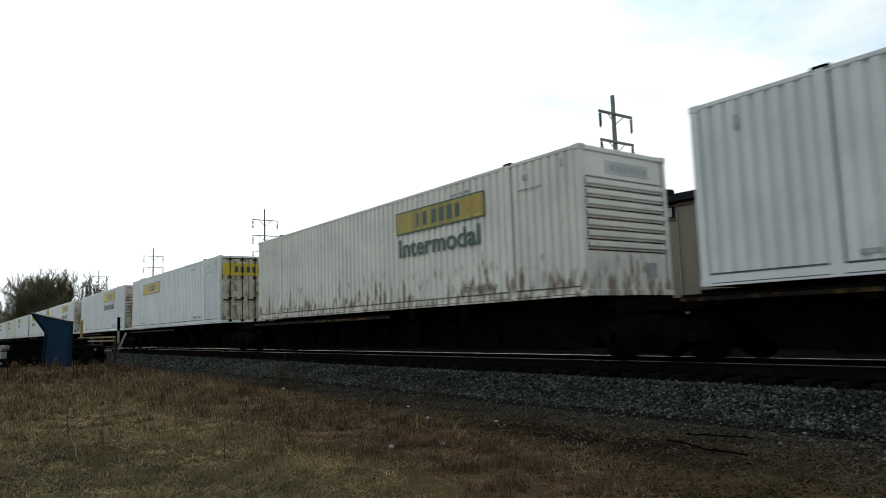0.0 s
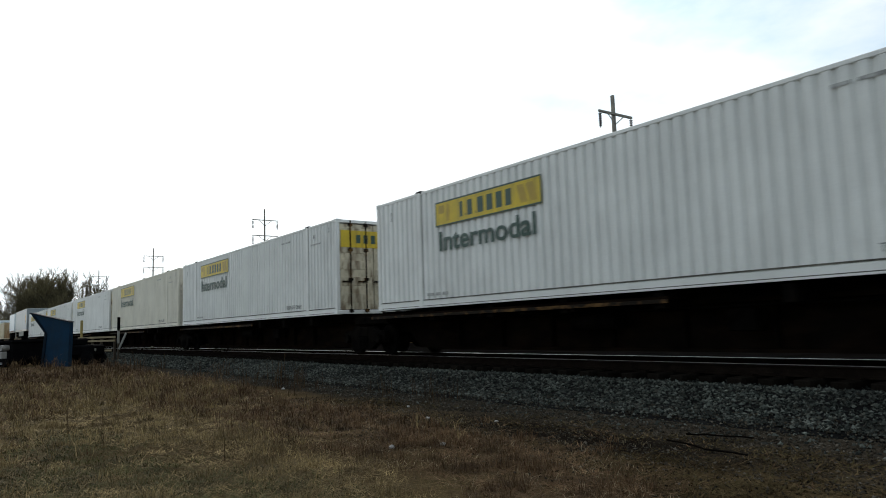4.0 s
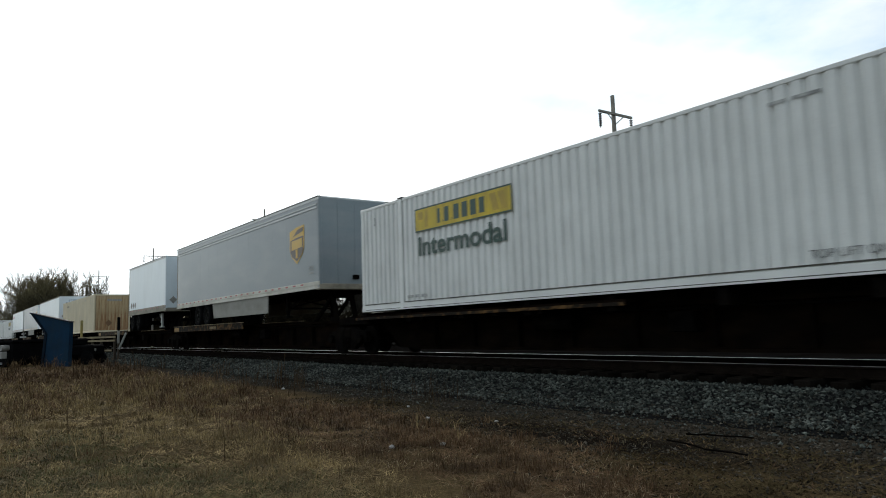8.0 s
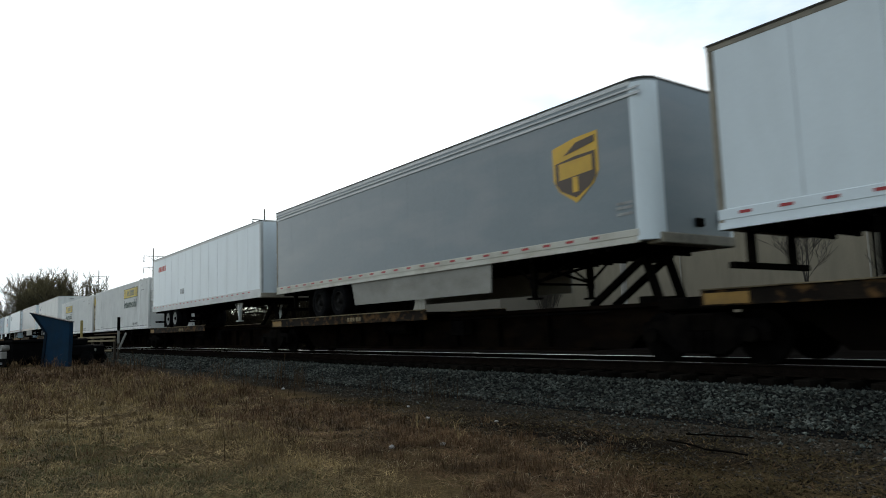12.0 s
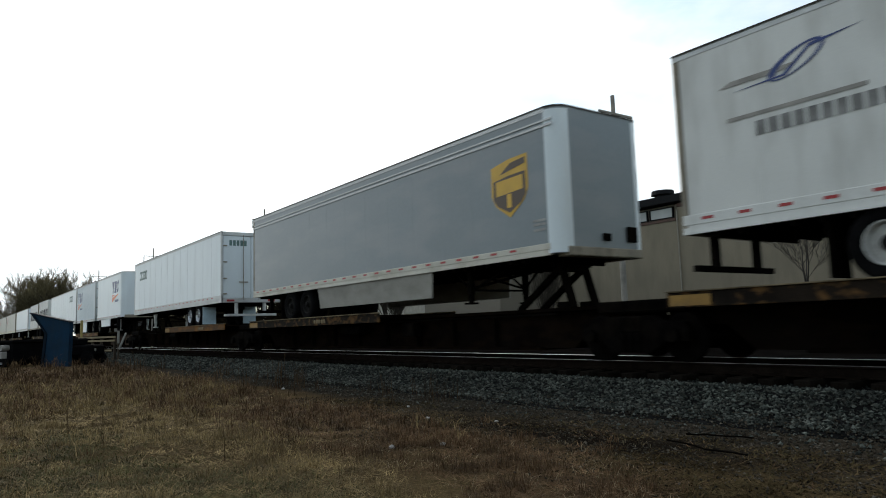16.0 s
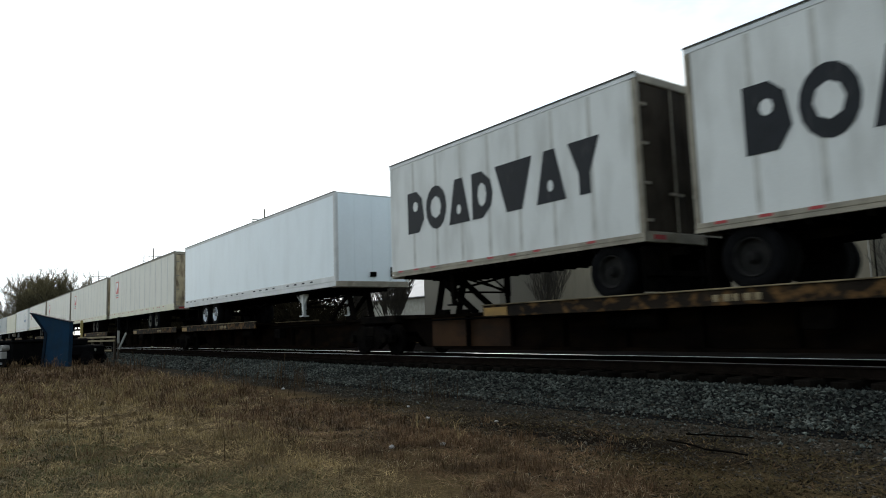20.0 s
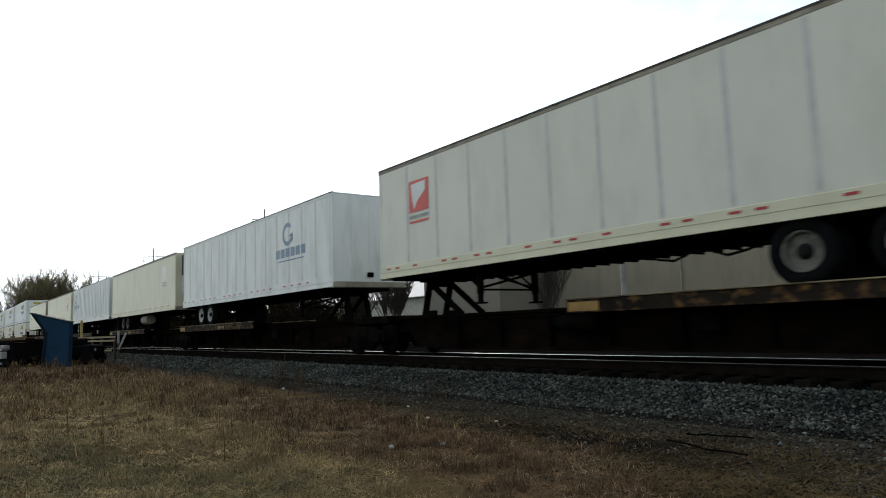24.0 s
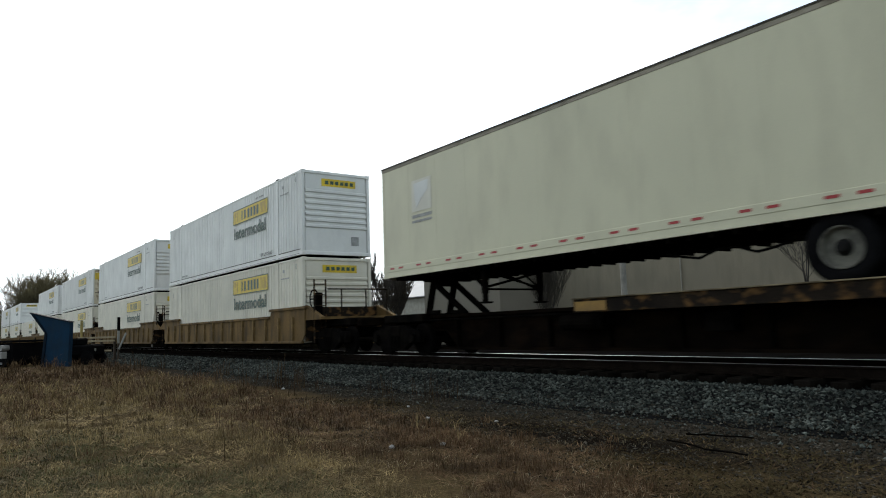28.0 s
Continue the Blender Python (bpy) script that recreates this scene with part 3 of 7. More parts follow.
def container(X, L=16.15, z0=1.205, H=2.875, panel=None, pz=(3.10, 3.69), word=True, front="door", paint="white", stain=None, label=""):
    """A 53-foot box: rails, posts, pressed sheets, castings, one end of doors and one of ribs."""
    tone = {"white_cream": "yellowed white", "white": "white", "white_rusty": "rust-streaked white", "tan": "tan"}[paint]
    root = thing("shipping_container", label or f"{tone} corrugated steel shipping container on a rail car", "container", "containers on the train")
    m = M[paint]
    z1 = z0 + H
    q = (L, z0, H, paint)
    E40 = 2.06
    for s, nm in ((-1, "near"), (1, "far")):
        y = s * SIDE
        for a, b in ((0.14, E40 - 0.10), (E40 + 0.10, L - E40 - 0.10), (L - E40 + 0.10, L - 0.14)):
            part("side_sheet", mesh_of(("sheet", round(a, 2), round(b, 2), s, *q), lambda bm: corrugated(bm, a, b, z0 + 0.17, z1 - 0.075, y - s * 0.048, 1 if s < 0 else -1), m), root)
        part("top_rail", mesh_of(("toprail", s, *q), lambda bm: box(bm, 0.12, L - 0.12, min(y, y - s * 0.07), max(y, y - s * 0.07), z1 - 0.075, z1, 0.01), m), root)
        part("bottom_rail", mesh_of(("botrail", s, *q), lambda bm: (box(bm, 0.12, L - 0.12, min(y, y - s * 0.09), max(y, y - s * 0.09), z0 + 0.03, z0 + 0.17, 0.012), box(bm, 0.12, L - 0.12, min(y + s * 0.012, y - s * 0.10), max(y + s * 0.012, y - s * 0.10), z0, z0 + 0.032)), m), root)
        # grimy dark strips that paint the sheets' shadow line over the bottom rail
        if s < 0:
            part("rail_seam", mesh_of(("rail_shadow", *q), lambda bm: (box(bm, 0.16, E40 - 0.12, y - 0.004, y + 0.03, z0 + 0.172, z0 + 0.196), box(bm, E40 + 0.12, L - E40 - 0.12, y - 0.004, y + 0.03, z0 + 0.172, z0 + 0.196), box(bm, L - E40 + 0.12, L - 0.17, y - 0.004, y + 0.03, z0 + 0.172, z0 + 0.196), box(bm, 0.2, L - 0.2, y - 0.003, y + 0.01, z0 + 0.034, z0 + 0.048)), M["rail_shadow"] if paint != "tan" else M["tan_rust"]), root)
        for px in (0.0, E40 - 0.10, L - E40 - 0.10, L - 0.15):
            wdt = 0.15 if px in (0.0, L - 0.15) else 0.18
            part("post", mesh_of(("post", wdt, s, *q[1:]), lambda bm: box(bm, 0, wdt, min(y, y - s * 0.11), max(y, y - s * 0.11), z0 + 0.005, z1 - 0.005, 0.012), m), root, (px, s * (0.010 if wdt > 0.16 else -0.002), 0))
        for px in (E40 - 0.13, L - E40 - 0.13):
            part("lifting_casting", mesh_of(("cast40", s, *q[1:]), lambda bm: box(bm, 0, 0.26, min(y + s * 0.004, y - s * 0.16), max(y + s * 0.004, y - s * 0.16), z1 - 0.05, z1 + 0.035, 0.012), M["steel_dark"]), root, (px, 0, 0), "dark steel lifting casting")
        for px in (-0.012, L - 0.168):
            for cz in (z0 - 0.01, z1 - 0.11):
                part("corner_casting", mesh_of(("cast", s, paint), lambda bm: (box(bm, 0, 0.18, min(y + s * 0.006, y - s * 0.16), max(y + s * 0.006, y - s * 0.16), 0, 0.12, 0.012)), m), root, (px, 0, cz))
    part("roof", mesh_of(("roof", *q), lambda bm: box(bm, 0.1, L - 0.1, -SIDE + 0.06, SIDE - 0.06, z1 - 0.06, z1 - 0.02), m), root)
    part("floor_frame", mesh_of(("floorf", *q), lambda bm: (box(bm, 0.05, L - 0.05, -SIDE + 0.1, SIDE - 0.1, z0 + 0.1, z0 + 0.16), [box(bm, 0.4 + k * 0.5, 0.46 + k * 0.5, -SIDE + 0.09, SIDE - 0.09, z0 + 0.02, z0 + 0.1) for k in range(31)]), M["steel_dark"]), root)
    em = M["tan_rust"] if paint == "tan" else M["door"] if front == "door" else m
    for fx, kind_, o in ((L, front, 1), (0, "rib" if front == "door" else "door", -1)):
        xa = fx - o * 0.05
        if kind_ == "door":
            for d in (-1, 1):
                y0, y1 = (0.012, SIDE - 0.13) if d > 0 else (-SIDE + 0.13, -0.012)
                dr = part("door", mesh_of(("cdoor", d, o, *q), lambda bm: box(bm, xa - 0.03, xa + 0.02, y0, y1, z0 + 0.13, z1 - 0.13, 0.01), em), root)
                for k in range(5):
                    part("door_panel", mesh_of(("cdpan", d, o, *q), lambda bm: box(bm, xa + o * 0.021 - 0.012, xa + o * 0.021 + 0.012, y0 + 0.06, y1 - 0.06, z0 + 0.35, z0 + 0.62, 0.006), em), dr, (0, 0, k * 0.5))
                for r in (0.28, 0.82):
                    yy = d * r
                    part("lock_rod", mesh_of(("rod", d, r, o, *q[1:]), lambda bm: (tube(bm, (xa + o * 0.06, yy, z0 + 0.03), (xa + o * 0.06, yy, z1 - 0.03), 0.02, n=6), [box(bm, xa + o * 0.05 - 0.03, xa + o * 0.05 + 0.03, yy - 0.07, yy + 0.07, zz, zz + 0.09) for zz in (z0 + 0.05, z0 + 1.0, z0 + 1.9, z1 - 0.2)], box(bm, xa + o * 0.07 - 0.015, xa + o * 0.07 + 0.015, yy - 0.3, yy + 0.02, z0 + 0.95, z0 + 1.0)), M["sill_brown"]), dr, ((fx - L) * 0, 0, 0))
            if paint != "tan":
                part("yellow_band", mesh_of(("yband", o, *q), lambda bm: box(bm, xa + o * 0.022, xa + o * 0.05, -SIDE + 0.16, SIDE - 0.16, z1 - 0.85, z1 - 0.33), M["yellow"]), root)
                for k in range(6):
                    part("band_mark", mesh_of(("ybandm", o, *q), lambda bm: box(bm, xa + o * 0.051, xa + o * 0.055, -0.62, -0.47, z1 - 0.72, z1 - 0.46), M["ink"]), root, (0, k * 0.26, 0))
        elif paint == "tan":
            es = part("end_sheet", mesh_of(("tanend", o, *q), lambda bm: box(bm, xa - 0.02, xa + 0.005, -SIDE + 0.14, SIDE - 0.14, z0 + 0.12, z1 - 0.1), em), root, label="rust-streaked tan pressed end wall")
            for k in range(10):
                part("end_rib", mesh_of(("tanrib", o, *q), lambda bm: box(bm, min(xa, xa + o * 0.03), max(xa, xa + o * 0.03), 0.0, 0.16, z0 + 0.14, z1 - 0.12, 0.008), em), es, (0, -SIDE + 0.18 + k * 0.235, 0))
            part("placard", mesh_of(("tanplac", o, *q), lambda bm: prism(bm, [(-0.5, z0 + 0.68), (-0.25, z0 + 0.42), (0.0, z0 + 0.68), (-0.25, z0 + 0.94)], "x", xa + o * 0.034, xa + o * 0.040), M["rust_logo"]), root)
            for k in range(8):
                part("number_bar", mesh_of(("tannum", o, *q), lambda bm: box(bm, xa + o * 0.034, xa + o * 0.038, 0, 0.10, z1 - 0.52, z1 - 0.36), M["grey_ink"]), es, (0, -0.35 + k * 0.13, 0))
        else:
            em2 = M["door"] if stain else m
            for k in range(8 if o > 0 and (stain or paint == "white_rusty") else 0):
                part("rust_line", mesh_of(("rline", o, bool(stain), *q), lambda bm: box(bm, xa - 0.006, xa + 0.012, -SIDE + 0.16, SIDE - 0.16, -0.014, 0.014), M["sill_brown"]), root, (0, 0, z0 + 0.87 + k * (H - 1.47) / 7))
            part("end_sheet", mesh_of(("ends", o, bool(stain), *q), lambda bm: (end_ribs(bm, z0 + 0.85, z1 - 0.62, xa, o, 7), box(bm, xa - 0.02, xa + 0.012, -SIDE + 0.14, SIDE - 0.14, z1 - 0.62, z1 - 0.1), box(bm, xa - 0.02, xa + 0.012, -SIDE + 0.14, SIDE - 0.14, z0 + 0.12, z0 + 0.85)), em2), root)
            part("yellow_plate", mesh_of(("yplate", o, *q), lambda bm: box(bm, xa + o * 0.013, xa + o * 0.019, -0.55, 0.75, z1 - 0.50, z1 - 0.24), M["band" if paint == "white_rusty" else "yellow"]), root)
            for k in range(6):
                part("plate_mark", mesh_of(("yplatem", o, *q), lambda bm: box(bm, xa + o * 0.020, xa + o * 0.024, -0.42, -0.29, z1 - 0.43, z1 - 0.31), M["grey_ink" if paint == "white_rusty" else "ink"]), root, (0, k * 0.19, 0))
            part("data_plate", mesh_of(("dplate", o, *q), lambda bm: box(bm, xa + o * 0.013, xa + o * 0.02, 0.55, 0.85, z0 + 0.35, z0 + 0.66), M["grey_ink"]), root)
        for nm, za, zb in (("end_header", z1 - 0.1, z1 - 0.004), ("end_sill", z0, z0 + 0.12)):
            part(nm, mesh_of((nm, o, *q), lambda bm: box(bm, min(fx, fx - o * 0.09), max(fx, fx - o * 0.09), -SIDE + 0.02, SIDE - 0.02, za, zb, 0.01), m), root)
    if panel is not None:
        yellow_panel(root, panel, panel + 3.65, pz[0], pz[1], word, paint == "white_rusty")
    # stencilled notices, too small to read
    if paint == "tan":
        for a, b in ((2.55, 2.9), (3.05, 3.75)):
            one("faded_stencil", lambda bm: plate(bm, rect(a, b, z0 + H - 0.52, z0 + H - 0.37), -SIDE - 0.008, 0.004), M["dullrail"], root)
        one("rust_label", lambda bm: plate(bm, rect(1.35, 1.62, z0 + 0.28, z0 + 0.40), -SIDE - 0.008, 0.004), M["car_yellow"], root, label="small rusty label")
    else:
        lettering("TOP LIFT ONLY", 1.2, 0.12, M["dark_stencil"], root, (L - 3.7, -SIDE - 0.008, z0 + 0.27), "lettering", 0.0)
    for a, b, c, d in ((2.35, 2.62, 0.27, 0.34), (2.70, 2.9, 0.27, 0.34), (2.98, 3.2, 0.27, 0.34), (L - 1.58, L - 1.44, H - 0.42, H - 0.31), (L - 1.75, L - 1.42, H - 0.64, H - 0.60), (L - 1.36, L - 1.05, H - 0.64, H - 0.60),
                       (L - 4.1, L - 3.85, H - 0.34, H - 0.29), (L - 3.75, L - 3.35, H - 0.34, H - 0.29), (0.76, 0.81, H - 0.55, H - 0.32), (L - 0.5, L - 0.45, H - 0.36, H - 0.2)):
        part("stencil_bar", mesh_of(("stb", round(b - a, 2), round(d - c, 2)), lambda bm: plate(bm, rect(0, b - a, 0, d - c), -SIDE - 0.008, 0.004), M["grey_ink"]), root, (a, 0, z0 + c))
    TRAIN.append((root, X))
    return root


def shield(bm, x0, x1, z0, z1, y, t):
    w, h = x1 - x0, z1 - z0
    pts = [(x0, z1 - 0.10 * h), (x0 + 0.5 * w, z1 - 0.02 * h), (x1, z1), (x1, z0 + 0.42 * h), (x1 - 0.12 * w, z0 + 0.24 * h), (x0 + 0.5 * w, z0), (x0 + 0.12 * w, z0 + 0.22 * h), (x0, z0 + 0.40 * h)]
    plate(bm, pts, y, t)


def logo(root, kind, L):
    """Painted marks on the near side, as plain shapes; x from the rear of the load."""
    k, x = kind[0], kind[1]
    y = -SIDE - 0.006
    if k == "shield":
        lg = one("shield_mark", lambda bm: shield(bm, x, x + 1.15, 2.95, 4.22, y, 0.004), M["gold"], root, label="gold-edged brown shield mark")
        one("shield_field", lambda bm: shield(bm, x + 0.07, x + 1.08, 3.05, 3.86, y - 0.005, 0.004), M["brown_logo"], lg)
        one("shield_cap", lambda bm: plate(bm, [(x + 0.30, 3.90), (x + 1.08, 4.02), (x + 1.08, 4.15), (x + 0.62, 4.10)], y - 0.005, 0.004), M["brown_logo"], lg)
        one("shield_bar", lambda bm: plate(bm, [(x + 0.16, 3.44), (x + 1.0, 3.50), (x + 1.0, 3.80), (x + 0.16, 3.76)], y - 0.010, 0.003), M["gold"], lg)
        one("shield_tail", lambda bm: plate(bm, rect(x + 0.50, x + 0.64, 3.16, 3.45), y - 0.010, 0.003), M["gold"], lg)
        one("data_bar", lambda bm: [plate(bm, rect(L - 0.75, L - 0.4, z, z + 0.05), y, 0.003) for z in (2.55, 2.66, 2.74)], M["grey_ink"], root)
    elif k == "slant":
        lg = one("navy_wedge", lambda bm: plate(bm, [(x, 4.50), (x + 0.84, 4.50), (x + 0.46, 3.98), (x + 0.40, 3.72), (x + 0.18, 3.72), (x + 0.24, 3.98)], y, 0.004), M["navy"], root, label="navy slanted marks over an orange swoosh")
        one("navy_slab", lambda bm: plate(bm, [(x + 0.72, 3.72), (x + 1.38, 3.72), (x + 1.34, 4.05), (x + 1.46, 4.30), (x + 1.40, 4.50), (x + 0.92, 4.50)], y, 0.004), M["navy"], lg)
        dsc = one("navy_disc", lambda bm: plate(bm, [(x + 1.80 + 0.33 * math.cos(t * 0.3927) + 0.1 * math.sin(t * 0.3927), 4.12 + 0.40 * math.sin(t * 0.3927)) for t in range(16)], y, 0.004), M["navy"], lg)
        one("disc_eye", lambda bm: plate(bm, [(x + 1.90 + 0.20 * math.cos(t * 0.7854), 4.12 + 0.22 * math.sin(t * 0.7854)) for t in range(8)], y - 0.005, 0.003), M["trailer"], dsc)
        one("orange_swoosh", lambda bm: (plate(bm, [(x + 0.04, 3.50), (x + 2.1, 3.66), (x + 0.98, 3.58), (x + 0.08, 3.62)], y, 0.004), plate(bm, [(x, 3.10), (x + 2.05, 3.62), (x + 0.06, 3.44)], y, 0.004)), M["orange"], lg)
        lettering("FREIGHT", 1.15, 0.17, M["navy"], root, (x + 0.95, y - 0.006, 3.10))
    elif k == "blocks":   # a row of large dark blocks, one to a letter
        ws = [0.92, 1.06, 1.0, 0.92, 1.42, 1.02, 1.0]
        tot = sum(ws)
        s = 6.5 / tot
        a = x
        for n, w in enumerate(ws):
            b = a + w * s - 0.10
            cx, r = (a + b) / 2, (b - a) / 2
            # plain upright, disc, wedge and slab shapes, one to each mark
            shape = {0: [(a, 3.08), (b - 0.22, 3.08), (b, 3.40), (b - 0.08, 3.92), (b - 0.3, 4.12), (a, 4.12)],
                     1: [(cx + r * math.cos(t * 0.3927), 3.60 + 0.53 * math.sin(t * 0.3927)) for t in range(16)],
                     2: [(a, 3.08), (b, 3.08), (cx + 0.15, 4.12), (cx - 0.15, 4.12)], 5: [(a, 3.08), (b, 3.08), (cx + 0.15, 4.12), (cx - 0.15, 4.12)],
                     3: [(a, 3.08), (cx, 3.08), (b - 0.06, 3.32), (b, 3.60), (b - 0.06, 3.88), (cx, 4.12), (a, 4.12)],
                     4: [(a, 4.12), (a + 0.34, 3.08), (b - 0.34, 3.08), (b, 4.12)],
                     6: [(a, 4.12), (cx - 0.14, 3.48), (cx - 0.14, 3.08), (cx + 0.14, 3.08), (cx + 0.14, 3.48), (b, 4.12)]}[n]
            blk = one("dark_block", lambda bm: plate(bm, shape, y, 0.004), M["black_ink"], root, key=("blk", n, round(x, 2)))
            if n in (0, 1, 2, 3, 5):
                z_, h_ = {0: (3.74, 0.13), 1: (3.60, 0.27), 2: (3.40, 0.12), 3: (3.60, 0.27), 5: (3.40, 0.12)}[n]
                k_ = {0: 0.30, 1: 0.52, 2: 0.2, 3: 0.42, 5: 0.2}[n]
                one("block_eye", lambda bm: plate(bm, [(cx + k_ * r * math.cos(t * 0.7854), z_ + h_ * math.sin(t * 0.7854)) for t in range(8)], y - 0.005, 0.003), M["trailer_old"], blk, key=("eye", n, round(x, 2)))
            a += w * s
    elif k == "thin":     # a short row of narrow grey-green blocks
        for n, (a, b) in enumerate(((0, 0.40), (0.46, 0.80), (0.86, 1.16), (1.22, 1.34), (1.40, 1.68))):
            tb = one("thin_block", lambda bm: plate(bm, [(x + a, 4.02), (x + b, 4.02), (x + b + 0.06, 4.52), (x + a + 0.06, 4.52)], y, 0.004), M["green_ink"], root)
            if b - a > 0.2:
                one("block_eye", lambda bm: plate(bm, [(x + a + 0.10, 4.12), (x + b - 0.05, 4.12), (x + b, 4.40), (x + a + 0.14, 4.40)], y - 0.005, 0.003), M["trailer"], tb)
    elif k == "redbox":
        lg = one("red_square", lambda bm: plate(bm, rect(x, x + 0.86, 3.62, 4.42), y, 0.004), M["red_ink"] if kind[2] else M["trailer_cream"], root, label="red square mark with a pale shape" if kind[2] else "faded pale square mark")
        one("pale_shape", lambda bm: plate(bm, [(x + 0.10, 4.34), (x + 0.74, 4.36), (x + 0.72, 4.12), (x + 0.40, 3.90), (x + 0.22, 3.70), (x + 0.14, 3.95)], y - 0.005, 0.003), M["trailer_old"], lg)
        one("mark_bar", lambda bm: plate(bm, rect(x, x + 0.86, 3.46, 3.54), y, 0.004), M["grey_ink"], root)
        one("mark_line", lambda bm: plate(bm, rect(x, x + 0.86, 3.34, 3.40), y, 0.004), M["red_ink"] if kind[2] else M["grey_ink"], root)
    elif k == "curl":     # a blue curl above a row of blocks
        def curl(bm):
            for i in range(15):
                t0, t1 = 0.8 + 5.0 * i / 15, 0.8 + 5.0 * (i + 1) / 15
                plate(bm, [(x + 1.0 + 0.30 * math.cos(t0), 4.06 + 0.26 * math.sin(t0)), (x + 1.0 + 0.42 * math.cos(t0), 4.06 + 0.40 * math.sin(t0)), (x + 1.0 + 0.42 * math.cos(t1), 4.06 + 0.40 * math.sin(t1)), (x + 1.0 + 0.30 * math.cos(t1), 4.06 + 0.26 * math.sin(t1))], y, 0.004)
            plate(bm, [(x + 1.05, 3.98), (x + 1.45, 4.08), (x + 1.42, 3.78), (x + 1.30, 3.78), (x + 1.28, 3.96)], y, 0.004)
        one("blue_curl", curl, M["blue_ink"], root, label="blue curl mark")
        for n in range(6):
            a = x + 0.42 * n
            one("blue_block", lambda bm: plate(bm, rect(a, a + 0.32, 3.28, 3.58), y, 0.004), M["blue_ink"], root)
        one("small_line", lambda bm: plate(bm, rect(x + 0.2, x + 2.3, 3.14, 3.18), y, 0.004), M["blue_ink"], root)
    elif k == "swirl":    # a thin oval with a long tail, grey lines under it
        def sw(bm):
            for i in range(22):
                t0, t1 = 6.2832 * i / 22, 6.2832 * (i + 1) / 22
                def pt(t, f):
                    u, v = 0.42 * math.cos(t), 0.17 * math.sin(t)
                    return (x + 1.1 + f * u, 4.30 + f * v + 0.35 * u)
                th = 0.72 if i % 22 < 11 else 0.86
                plate(bm, [pt(t0, th), pt(t0, 1), pt(t1, 1), pt(t1, th)], y, 0.004)
            plate(bm, [(x + 0.1, 4.10), (x + 0.95, 4.12), (x + 1.3, 4.42), (x + 2.0, 4.52), (x + 1.3, 4.47), (x + 0.9, 4.15)], y, 0.003)
        one("blue_swirl", sw, M["navy"], root, label="thin dark-blue oval swirl mark")
        one("grey_line", lambda bm: [plate(bm, r, y, 0.003) for r in (rect(x - 0.1, x + 0.9, 4.20, 4.28, 0.2), rect(x, x + 2.0, 3.66, 3.72))], M["pale_mark"], root)
        for i in range(10):
            one("number_bar", lambda bm: plate(bm, rect(x + 0.45 + 0.19 * i, x + 0.59 + 0.19 * i, 3.36, 3.58), y, 0.003), M["dark_stencil"], root)
    elif k == "redtop":
        one("red_word_bar", lambda bm: [plate(bm, rect(x + 0.3 * i, x + 0.3 * i + 0.22, 4.15, 4.42), y, 0.004) for i in range(5)], M["red_ink"], root)
        one("small_mark", lambda bm: [plate(bm, rect(x + 4.2 + 0.35 * i, x + 4.4 + 0.35 * i, 2.75, 3.0), y, 0.004) for i in range(2)], M["grey_ink"], root)
    elif k == "diamonds":
        one("worn_patch", lambda bm: [plate(bm, [(x + 0.5 * i, 2.62), (x + 0.22 + 0.5 * i, 2.42), (x + 0.44 + 0.5 * i, 2.62), (x + 0.22 + 0.5 * i, 2.82)], y, 0.003) for i in range(kind[2])], M["pale_mark"], root)


